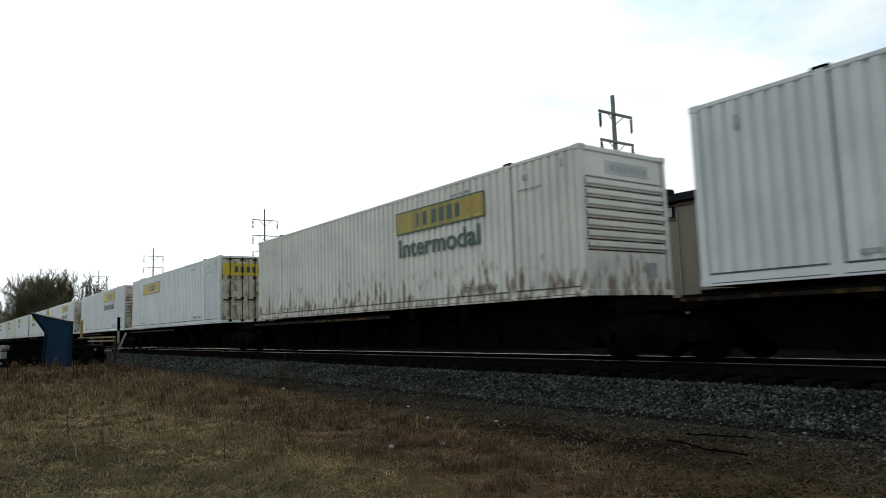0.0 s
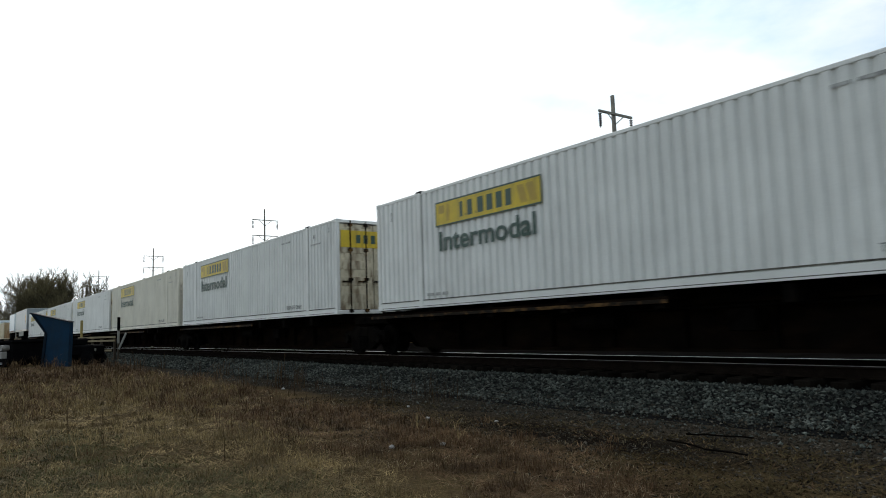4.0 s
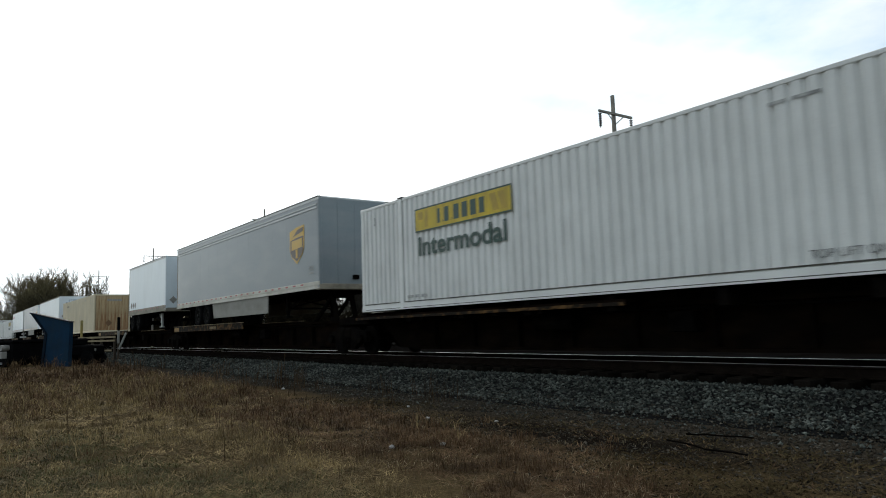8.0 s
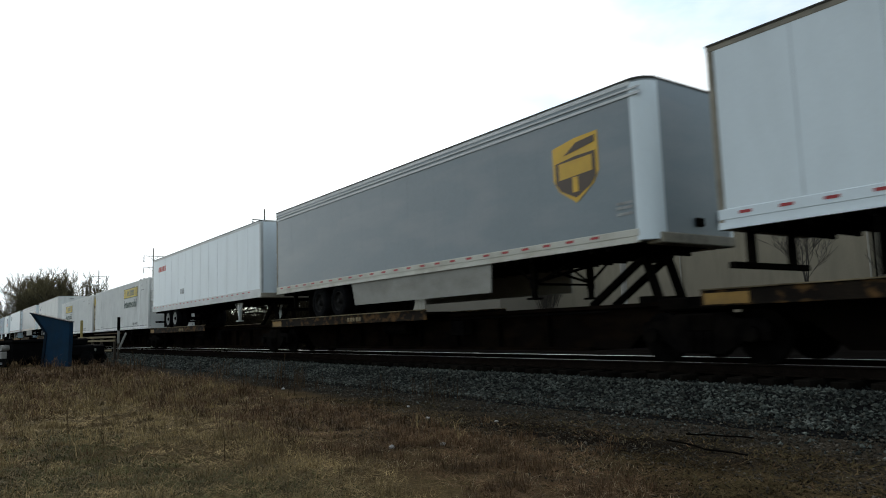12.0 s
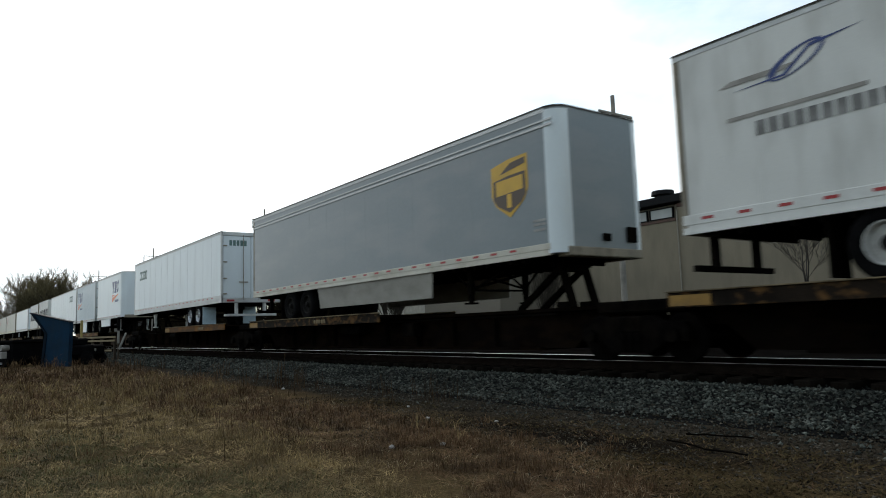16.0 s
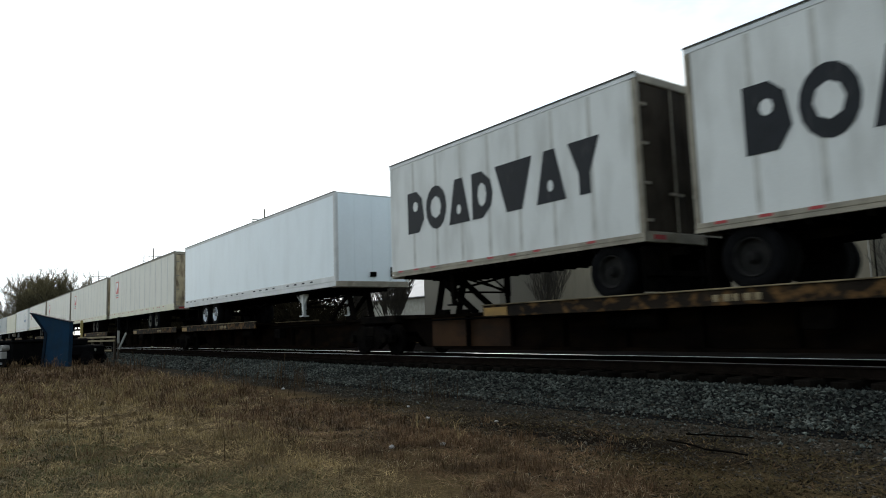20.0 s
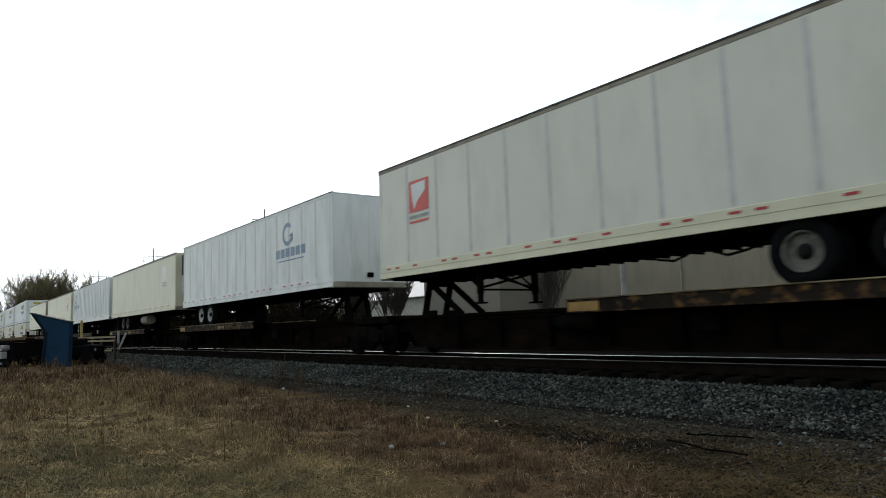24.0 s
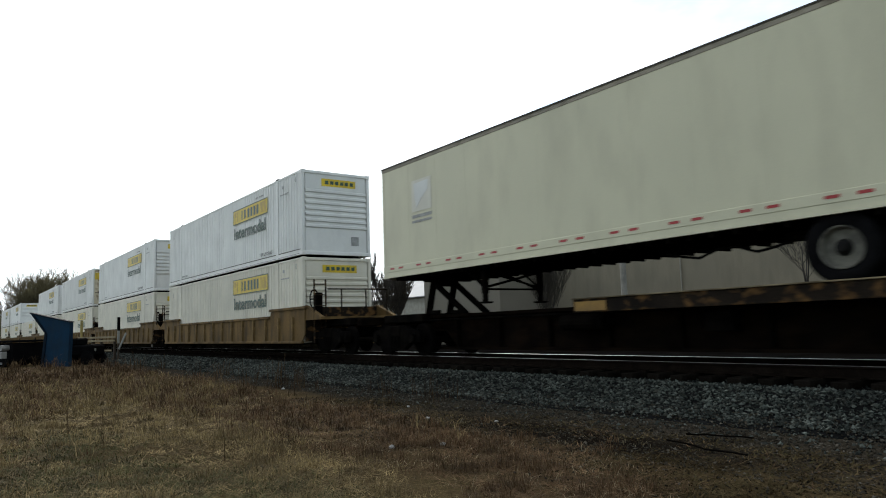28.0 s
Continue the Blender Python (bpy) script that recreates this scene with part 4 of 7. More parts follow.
def trailer(X, L=16.1, nose=True, paint="trailer", seams="flat", rail="alu", marks="reflector", axles=(2.9, 4.2), leg=3.4, logos=(), skirt=None, rims="rim", label="", front_logo=None, door_logo=None, reefer=False, top="alu", step=1.22, round_nose=False, stripe=False, flaps="steel_dark", top_z=4.985, rh=0.31):
    """A road van riding on a rail car. x runs from the load's rear (0) to its front (L) along the train;
    nose tells whether the trailer's own front looks along the train."""
    root = thing("semi_trailer", label, "trailer", "road trailers on the train")
    m = M[paint]
    z0, z1 = 2.045, top_z
    W_ = SIDE
    key = (round(L, 2), paint, nose, top_z)
    fx, bx, o = (L, 0.0, 1) if nose else (0.0, L, -1)
    # side panels, each a piece
    ra = 0.30 if round_nose and not nose else 0.0      # where the straight sides begin and end
    rb = L - (0.30 if round_nose and nose else 0.0)
    n = round((L - 0.24) / step)
    p = (rb - ra - (0.12 if round_nose else 0.24)) / n
    for s in (-1, 1):
        y = s * W_
        for k in range(n):
            xk = (ra if ra else 0.12) + k * p
            part("side_panel", mesh_of(("panel", round(xk, 3), round(p, 3), s, paint, seams, top_z, rh), lambda bm: (box(bm, xk + 0.0015, xk + p - 0.0015, min(y, y - s * 0.03), max(y, y - s * 0.03), z0 + rh, z1 - 0.10),
                 box(bm, xk + p - 0.05, xk + p + 0.003, min(y + s * 0.002, y + s * 0.022), max(y + s * 0.002, y + s * 0.022), z0 + rh + 0.01, z1 - 0.11) if seams == "posts" else None), m), root)
            if seams == "flat" and s < 0 and paint == "trailer" and L > 10 and 0 < k:
                part("seam_strip", mesh_of(("sstrip", top_z, rh), lambda bm: box(bm, -0.018, 0.018, y - 0.003, y - 0.0012, z0 + rh + 0.01, z1 - 0.11), M["seam_pale"]), root, (xk, 0, 0))
            if seams == "bands" and s < 0:
                part("seam_band", mesh_of(("sband", top_z, rh), lambda bm: box(bm, -0.05, 0.05, y - 0.003, y - 0.0012, z0 + rh + 0.03, z1 - 0.13), M["band"]), root, (xk + p, 0, 0))
        part("bottom_rail", mesh_of(("trail", s, rail, rh, *key), lambda bm: (box(bm, ra, rb, min(y + s * 0.012, y - s * 0.05), max(y + s * 0.012, y - s * 0.05), z0 + 0.47 * rh, z0 + rh, 0.008), box(bm, ra, rb, min(y + s * 0.003, y - s * 0.05), max(y + s * 0.003, y - s * 0.05), z0 + 0.02, z0 + 0.47 * rh), box(bm, ra, rb, min(y + s * 0.02, y - s * 0.06), max(y + s * 0.02, y - s * 0.06), z0, z0 + 0.035)), M[rail]), root)
        part("top_rail", mesh_of(("ttop", s, top, *key), lambda bm: (box(bm, ra, rb, min(y + s * 0.008, y - s * 0.05), max(y + s * 0.008, y - s * 0.05), z1 - 0.10, z1 - 0.012, 0.006), box(bm, ra, rb, min(y + s * 0.018, y - s * 0.05), max(y + s * 0.018, y - s * 0.05), z1 - 0.014, z1)), M[top]), root)
        part("roof_edge", mesh_of(("redge", s, *key), lambda bm: box(bm, ra - 0.004, rb + 0.004, min(y + s * 0.022, y - s * 0.06), max(y + s * 0.022, y - s * 0.06), z1 - 0.012, z1 + 0.016), M["roof_trim"]), root, label="dark weathered roof edge")
    if marks:
        step_m = 0.62 if L > 10 else 0.72
        for k in range(int((L - 0.7) / step_m)):
            if (k % 5) == 3 and seams != "flat":
                continue
            xm = 0.35 + k * step_m
            if rail == "cream":        # set in pairs
                xm = 0.35 + (k // 2) * 2 * step_m + (k % 2) * 0.42
            part("marker", mesh_of(("mark", marks, rh), lambda bm: box(bm, 0, 0.20, -W_ - 0.018, -W_ - 0.010, z0 + 0.68 * rh, z0 + 0.68 * rh + 0.045), M[marks]), root, (xm, 0, 0))
    part("roof", mesh_of(("troof", *key), lambda bm: box(bm, ra + 0.02, rb - 0.02, -W_ + 0.03, W_ - 0.03, z1 - 0.03, z1 + 0.012), M["alu"]), root)
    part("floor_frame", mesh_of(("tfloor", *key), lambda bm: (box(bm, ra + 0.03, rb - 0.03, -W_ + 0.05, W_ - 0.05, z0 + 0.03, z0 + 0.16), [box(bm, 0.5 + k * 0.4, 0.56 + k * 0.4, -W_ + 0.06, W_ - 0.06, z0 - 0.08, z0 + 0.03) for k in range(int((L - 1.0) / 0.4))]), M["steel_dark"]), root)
    # front wall
    xa = fx - o * 0.06
    if round_nose:
        def nose_fill(bm):
            r = 0.34
            arc = [(fx - o * r + o * r * math.sin(a), -W_ + r - r * math.cos(a)) for a in [i * 1.5708 / 8 for i in range(9)]]
            outl = [(fx - o * 0.5, -W_ - 0.003)] + arc + [(u, -v) for u, v in arc[::-1]] + [(fx - o * 0.5, W_ + 0.003)]
            prism(bm, outl, "z", z0 + 0.03, z1 + 0.006)
        part("front_wall", mesh_of(("rnose", *key), nose_fill, m), root)

        def nose_edge(bm):
            r = 0.34
            arc = [(fx - o * r + o * (r + 0.016) * math.sin(a), -W_ + r - (r + 0.016) * math.cos(a)) for a in [i * 1.5708 / 8 for i in range(9)]]
            prism(bm, arc + [(u, -v) for u, v in arc[::-1]], "z", z1 - 0.02, z1 + 0.018)
        part("nose_cap", mesh_of(("ncap", *key), nose_edge, M["roof_trim"]), root, label="dark rounded roof cap")
        if paint == "silver":
            def shell(bm, s):
                r = 0.34
                arc = [(fx - o * r + o * (r + 0.008) * math.sin(a), s * (W_ - r + (r + 0.008) * math.cos(a))) for a in [i * 1.5708 / 8 for i in range(9)]]
                inn = [(fx - o * r + o * (r + 0.001) * math.sin(a), s * (W_ - r + (r + 0.001) * math.cos(a))) for a in [i * 1.5708 / 8 for i in range(9)]]
                prism(bm, arc + inn[::-1], "z", z0 + 0.04, z1 - 0.06)
            for s in (-1, 1):
                part("corner_sheet", mesh_of(("cshell", s, *key), lambda bm: shell(bm, s), M["trailer"]), root, label="bright rounded corner sheet")
    else:
        part("front_wall", mesh_of(("fnose", *key), lambda bm: (box(bm, min(xa, fx), max(xa, fx), -W_ + 0.02, W_ - 0.02, z0 + 0.02, z1 - 0.04, 0.01)), m), root)
        for s in (-1, 1):
            part("nose_post", mesh_of(("npost", s, *key), lambda bm: box(bm, min(fx - o * 0.13, fx + o * 0.012), max(fx - o * 0.13, fx + o * 0.012), min(s * (W_ + 0.006), s * (W_ - 0.12)), max(s * (W_ + 0.006), s * (W_ - 0.12)), z0 + 0.02, z1 - 0.01, 0.03), M["alu"] if rail == "alu" else m), root)
        for yy in (-0.62, 0.0, 0.62):
            part("front_seam", mesh_of(("fseam", *key), lambda bm: box(bm, min(fx, fx + o * 0.008), max(fx, fx + o * 0.008), -0.02, 0.02, z0 + 0.06, z1 - 0.08), m), root, (0, yy, 0))
    part("nose_sill", mesh_of(("nsill", *key), lambda bm: box(bm, min(fx - o * 0.3, fx + o * 0.02), max(fx - o * 0.3, fx + o * 0.02), -W_ + (0.2 if round_nose else 0.0), W_ - (0.2 if round_nose else 0.0), z0 - 0.03, z0 + 0.16, 0.02), M["dullrail"]), root)
    for a, b, c, d in ((0.62, 0.92, z0 + 0.3, z0 + 0.62), (-0.12, 0.10, z0 + 0.30, z0 + 0.45)):
        part("air_box", mesh_of(("airbox", a, *key), lambda bm: box(bm, min(fx + o * 0.009, fx + o * 0.06), max(fx + o * 0.009, fx + o * 0.06), a, b, c, d, 0.01), M["steel_dark"]), root)
    if front_logo == "sheet":
        part("front_notice", mesh_of(("fnot", *key), lambda bm: box(bm, fx + o * 0.009, fx + o * 0.014, -0.45, 0.75, 3.95, 4.62), M["blue_ink"]), root)
        part("notice_face", mesh_of(("fnot2", *key), lambda bm: box(bm, fx + o * 0.0145, fx + o * 0.018, -0.41, 0.71, 3.99, 4.58), M["trailer"]), root)
        part("notice_bar", mesh_of(("fnot3", *key), lambda bm: [box(bm, fx + o * 0.0185, fx + o * 0.022, a, b, c, d) for a, b, c, d in ((-0.30, 0.60, 4.30, 4.42), (-0.35, 0.65, 4.10, 4.16), (-0.1, 0.4, 4.48, 4.53))], M["blue_ink"]), root)
        part("worn_diamond", mesh_of(("fdia", *key), lambda bm: [prism(bm, [(yy, zz - 0.27), (yy + 0.27, zz), (yy, zz + 0.27), (yy - 0.27, zz)], "x", min(fx + o * 0.009, fx + o * 0.012), max(fx + o * 0.009, fx + o * 0.012)) for yy, zz in ((-0.80, 3.02), (-0.52, 2.72), (-0.85, 2.45), (-0.2, 2.42))], M["pale_mark"]), root)
        part("dark_word_bar", mesh_of(("fword", *key), lambda bm: [box(bm, fx + o * 0.009, fx + o * 0.013, -0.02 + k * 0.27, 0.18 + k * 0.27, 3.02, 3.24) for k in range(3)], M["black_ink"]), root)
    elif front_logo == "yellow":
        part("front_sign", mesh_of(("fyel", *key), lambda bm: box(bm, fx + o * 0.009, fx + o * 0.014, -0.45, 0.75, 3.92, 4.42), M["yellow"]), root)
        part("sign_bar", mesh_of(("fyel2", *key), lambda bm: [box(bm, fx + o * 0.0145, fx + o * 0.018, -0.32 + k * 0.17, -0.2 + k * 0.17, 4.0, 4.34) for k in range(6)], M["black_ink"]), root)
        part("worn_diamond", mesh_of(("fdia2", *key), lambda bm: [prism(bm, [(yy, 2.42), (yy + 0.2, 2.62), (yy, 2.82), (yy - 0.2, 2.62)], "x", fx + o * 0.009, fx + o * 0.012) for yy in (-0.9, -0.4, 0.1)], M["pale_mark"]), root)
    elif front_logo == "slant":
        for n, pp in enumerate(([(-0.45, 4.5), (0.1, 4.5), (-0.12, 4.2), (-0.12, 4.05), (-0.26, 4.05), (-0.26, 4.2)], [(0.08, 4.05), (0.42, 4.05), (0.46, 4.5), (0.2, 4.5)], [(0.55, 4.05), (0.80, 4.05), (0.86, 4.5), (0.60, 4.5)])):
            part("front_mark", mesh_of(("fsl", n, *key), lambda bm: prism(bm, pp, "x", fx + o * 0.012, fx + o * 0.017), M["navy"]), root)
        part("front_swoosh", mesh_of(("fsw", *key), lambda bm: prism(bm, [(-0.42, 3.72), (0.75, 4.0), (-0.4, 3.98)], "x", fx + o * 0.012, fx + o * 0.017), M["orange"]), root)
    elif front_logo == "blocks":
        part("front_bar", mesh_of(("fbk", *key), lambda bm: [box(bm, fx + o * 0.002, fx + o * 0.008, -0.62 + k * 0.2, -0.47 + k * 0.2, 4.38, 4.62) for k in range(7)], M["black_ink"]), root)
        part("slim_plate", mesh_of(("fbp", *key), lambda bm: box(bm, L - 0.62, L - 0.46, -W_ - 0.012, -W_ - 0.006, 3.2, 4.1), M["black_ink"]), root)
    elif front_logo == "oval":
        part("front_bar", mesh_of(("fov", *key), lambda bm: [box(bm, fx + o * 0.009, fx + o * 0.013, a, b, c, d) for a, b, c, d in ((-0.1, 0.3, 4.2, 4.32), (-0.3, 0.5, 3.92, 3.97), (-0.25, 0.45, 3.3, 3.4), (-0.3, 0.1, 4.7, 4.8))], M["grey_ink"]), root)
    # rear doors
    xb = bx + o * 0.05
    for d in (-1, 1):
        y0, y1 = (0.01, W_ - 0.09) if d > 0 else (-W_ + 0.09, -0.01)
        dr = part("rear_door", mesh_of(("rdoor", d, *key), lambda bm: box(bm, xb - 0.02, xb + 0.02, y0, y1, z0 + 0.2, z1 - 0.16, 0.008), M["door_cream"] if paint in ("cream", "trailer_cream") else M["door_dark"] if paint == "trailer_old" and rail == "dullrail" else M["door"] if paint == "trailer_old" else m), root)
        part("lock_rod", mesh_of(("trod", d, *key), lambda bm: (tube(bm, (xb - o * 0.05, d * 0.34, z0 + 0.12), (xb - o * 0.05, d * 0.34, z1 - 0.1), 0.016, n=6), box(bm, xb - o * 0.06 - 0.01, xb - o * 0.06 + 0.01, d * 0.34 - 0.2, d * 0.34 + 0.2, z0 + 0.85, z0 + 0.90)), M["dullrail"]), dr)
        if nose is False:
            for zz in (0.35, 1.0, 1.7, 2.4):
                part("hinge", mesh_of(("thinge",), lambda bm: box(bm, -0.02, 0.02, -0.08, 0.08, 0, 0.05), M["dullrail"]), dr, (xb - o * 0.045, d * (W_ - 0.16), z0 + zz))
    if door_logo == "red":
        dm = part("door_mark", mesh_of(("dred", *key), lambda bm: box(bm, min(xb - o * 0.022, xb - o * 0.027), max(xb - o * 0.022, xb - o * 0.027), -0.75, 0.55, 3.85, 4.70), M["red_ink"]), root, label="red square mark with a pale shape")
        part("pale_shape", mesh_of(("dred2", *key), lambda bm: prism(bm, [(-0.62, 4.62), (0.42, 4.62), (0.38, 4.36), (-0.1, 4.12), (-0.42, 3.95), (-0.5, 4.3)], "x", min(xb - o * 0.028, xb - o * 0.031), max(xb - o * 0.028, xb - o * 0.031)), M["trailer_old"]), dm)
        for zz in (3.70, 3.54):
            part("mark_bar", mesh_of(("dred3", zz, *key), lambda bm: box(bm, min(xb - o * 0.022, xb - o * 0.027), max(xb - o * 0.022, xb - o * 0.027), -0.75, 0.55, zz, zz + 0.07), M["red_ink"]), root)
    elif door_logo == "thin":
        for k in range(5):
            part("door_mark", mesh_of(("dthin", k, *key), lambda bm: box(bm, min(xb - o * 0.022, xb - o * 0.027), max(xb - o * 0.022, xb - o * 0.027), -0.95 + 0.16 * k, -0.83 + 0.16 * k, 4.48, 4.72), M["green_ink"]), root)
    part("rear_frame", mesh_of(("rframe", *key), lambda bm: (box(bm, min(bx, bx + o * 0.1), max(bx, bx + o * 0.1), -W_, W_, z1 - 0.15, z1 + 0.004, 0.012), box(bm, min(bx, bx + o * 0.1), max(bx, bx + o * 0.1), -W_, W_, z0, z0 + 0.19, 0.012), [box(bm, min(bx, bx + o * 0.1), max(bx, bx + o * 0.1), s * W_ - 0.045 - s * 0.04, s * W_ + 0.045 - s * 0.04, z0 + 0.1, z1 - 0.1, 0.01) for s in (-1, 1)]), M["alu"] if rail == "alu" else M["dullrail"]), root)
    part("rear_bumper", mesh_of(("rbump", *key), lambda bm: ([box(bm, min(bx + o * 0.05, bx + o * 0.16), max(bx + o * 0.05, bx + o * 0.16), yy - 0.06, yy + 0.06, z0 - 0.50, z0 + 0.02) for yy in (-0.62, 0.62)], box(bm, min(bx + o * 0.02, bx + o * 0.12), max(bx + o * 0.02, bx + o * 0.12), -1.15, 1.15, z0 - 0.58, z0 - 0.48, 0.01)), M["alu"] if rail == "alu" and not nose and L > 10 else M["steel_dark"]), root)
    for d in (-0.9, 0.9):
        part("tail_lamp", mesh_of(("tlamp", *key), lambda bm: box(bm, min(bx - o * 0.012, bx), max(bx - o * 0.012, bx), -0.16, 0.16, z0 + 0.05, z0 + 0.13), M["reflector"]), root, (0, d, 0))
    # running gear
    bog = part("bogie_frame", mesh_of(("tbog", len(axles), *key), lambda bm: ([box(bm, min(bx + o * (axles[0] - 1.1), bx + o * (axles[-1] + 1.1)), max(bx + o * (axles[0] - 1.1), bx + o * (axles[-1] + 1.1)), s * 0.5 - 0.06, s * 0.5 + 0.06, z0 - 0.22, z0 - 0.08) for s in (-1, 1)], [tube(bm, (bx + o * a, -0.9, 1.60), (bx + o * a, 0.9, 1.60), 0.07, n=8) for a in axles], [box(bm, bx + o * a - 0.12, bx + o * a + 0.12, s * 0.5 - 0.05, s * 0.5 + 0.05, 1.6, z0 - 0.2) for a in axles for s in (-1, 1)]), M["steel_dark"]), root)
    for a in axles:
        wheel(root, bx + o * a, -SIDE + 0.36, 1.60, rims)
        ob = wheel(root, bx + o * a, SIDE - 0.36, 1.60, rims)
        ob.rotation_euler = (0, 0, math.pi)
    for s in (-1, 1):
        part("mudflap", mesh_of(("flap", flaps), lambda bm: box(bm, -0.012, 0.012, -0.30, 0.30, 1.20, 1.98), M[flaps]), root, (bx + o * (axles[0] - 0.72), s * (SIDE - 0.36), 0))
    # landing legs
    lx = fx - o * leg
    for s in (-1, 1):
        part("landing_leg", mesh_of(("lleg", *key), lambda bm: (prism(bm, [(-0.40, z0 - 0.02), (0.40, z0 - 0.02), (0.075, z0 - 0.44), (-0.075, z0 - 0.44)], "y", -0.02, 0.02) if paint == "trailer" and L > 10 else None, box(bm, -0.07, 0.07, -0.06, 0.06, 1.45, z0 - 0.02, 0.008), box(bm, -0.05, 0.05, -0.045, 0.045, 1.26, 1.46), box(bm, -0.12, 0.12, -0.12, 0.12, 1.22, 1.26), box(bm, -0.30, 0.30, -0.05, 0.05, z0 - 0.07, z0 - 0.01), tube(bm, (-0.62, 0, z0 - 0.04), (-0.04, 0, z0 - 0.45), 0.026, n=6)), M["alu"] if paint == "trailer" else M["steel_dark"]), root, (lx, s * 0.86, 0))
    part("leg_brace", mesh_of(("lbrace", *key), lambda bm: (tube(bm, (lx, -0.8, z0 - 0.1), (lx, 0.8, z0 - 0.45), 0.03, n=6), tube(bm, (lx, 0.8, z0 - 0.1), (lx, -0.8, z0 - 0.45), 0.03, n=6), tube(bm, (lx, -0.86, z0 - 0.5), (lx, 0.86, z0 - 0.5), 0.025, n=6), tube(bm, (lx, -0.8, z0 - 0.5), (lx + o * 0.9, -0.5, z0 - 0.05), 0.03, n=6), tube(bm, (lx, 0.8, z0 - 0.5), (lx + o * 0.9, 0.5, z0 - 0.05), 0.03, n=6)), M["steel_dark"]), root)
    if L > 10:
        part("air_hose", mesh_of(("hose", *key), lambda bm: [tube(bm, (bx + o * (axles[-1] + 1.0 + 0.35 * k), -0.3, z0 - 0.14 - 0.16 * math.sin(k * 0.9) ** 2), (bx + o * (axles[-1] + 1.35 + 0.35 * k), -0.3, z0 - 0.14 - 0.16 * math.sin((k + 1) * 0.9) ** 2), 0.025, n=5) for k in range(7)], M["rubber"]), root)
    if skirt:
        a, b, low = skirt
        part("side_skirt", mesh_of(("skirt", a, b, low, *key), lambda bm: prism(bm, [(a - 0.18, z0 - 0.0), (b, z0 - 0.0), (b - 0.04, low), (a, low)], "y", -W_ + 0.03, -W_ + 0.07), m if paint != "silver" else M["skirt_grey"]), root, label="dusty side skirt panel")
        part("side_skirt", STORE[("skirt", a, b, low, *key)], root, (0, 2 * W_ - 0.1, 0))
    if stripe:
        for zz, h in ((4.62, 0.05), (4.73, 0.035)):
            part("bright_strip", mesh_of(("strip", zz, *key), lambda bm: box(bm, 0.1, L - 0.1, -W_ - 0.022, -W_ - 0.005, zz, zz + h), M["alu"]), root)
    if reefer:
        un = part("cooling_unit", mesh_of(("unit", *key), lambda bm: (box(bm, min(fx + o * 0.02, fx + o * 0.50), max(fx + o * 0.02, fx + o * 0.50), -0.98, 0.98, 2.75, 4.86, 0.08)), M["trailer"]), root, label="white cooling unit with black grille")
        part("grille", mesh_of(("grille", *key), lambda bm: (box(bm, min(fx + o * 0.06, fx + o * 0.52), max(fx + o * 0.06, fx + o * 0.52), -0.995, 0.995, 3.75, 4.78), [box(bm, fx + o * 0.52 - 0.01, fx + o * 0.52 + 0.02, -0.9, 0.9, 3.82 + k * 0.11, 3.87 + k * 0.11) for k in range(8)]), M["unit_black"]), un)
        part("fuel_tank", mesh_of(("rtank", *key), lambda bm: tube(bm, (L * 0.5 - 0.7, -0.75, z0 - 0.32), (L * 0.5 + 0.7, -0.75, z0 - 0.32), 0.27, n=14), M["dullrail"]), root)
    for lg in logos:
        logo(root, lg, L)
    TRAIN.append((root, X))
    return root


def truck(car, x):
    """A freight truck with two wheelsets; the wheels run in cast side frames."""
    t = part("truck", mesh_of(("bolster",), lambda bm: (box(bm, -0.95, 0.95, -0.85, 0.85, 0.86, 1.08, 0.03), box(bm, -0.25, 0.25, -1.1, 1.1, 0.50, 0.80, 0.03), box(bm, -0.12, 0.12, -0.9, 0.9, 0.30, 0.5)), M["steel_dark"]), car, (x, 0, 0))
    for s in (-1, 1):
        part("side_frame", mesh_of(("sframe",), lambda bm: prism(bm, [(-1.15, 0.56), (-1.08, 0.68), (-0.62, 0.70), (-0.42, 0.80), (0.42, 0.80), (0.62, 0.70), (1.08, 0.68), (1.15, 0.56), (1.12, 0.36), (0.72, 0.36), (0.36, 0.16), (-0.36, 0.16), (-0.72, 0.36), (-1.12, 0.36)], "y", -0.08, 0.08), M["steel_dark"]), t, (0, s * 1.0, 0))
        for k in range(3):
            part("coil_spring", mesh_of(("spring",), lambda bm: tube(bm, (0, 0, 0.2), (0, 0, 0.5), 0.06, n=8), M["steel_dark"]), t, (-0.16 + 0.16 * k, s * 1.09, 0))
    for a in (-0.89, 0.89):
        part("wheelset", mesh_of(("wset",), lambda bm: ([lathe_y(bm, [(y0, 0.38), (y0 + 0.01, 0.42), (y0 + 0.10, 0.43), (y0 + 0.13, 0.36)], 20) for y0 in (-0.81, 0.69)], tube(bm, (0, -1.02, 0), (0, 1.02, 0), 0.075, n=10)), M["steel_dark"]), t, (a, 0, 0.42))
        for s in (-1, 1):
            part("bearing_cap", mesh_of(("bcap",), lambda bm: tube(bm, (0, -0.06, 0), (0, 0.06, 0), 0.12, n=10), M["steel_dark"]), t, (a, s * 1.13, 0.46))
    return t


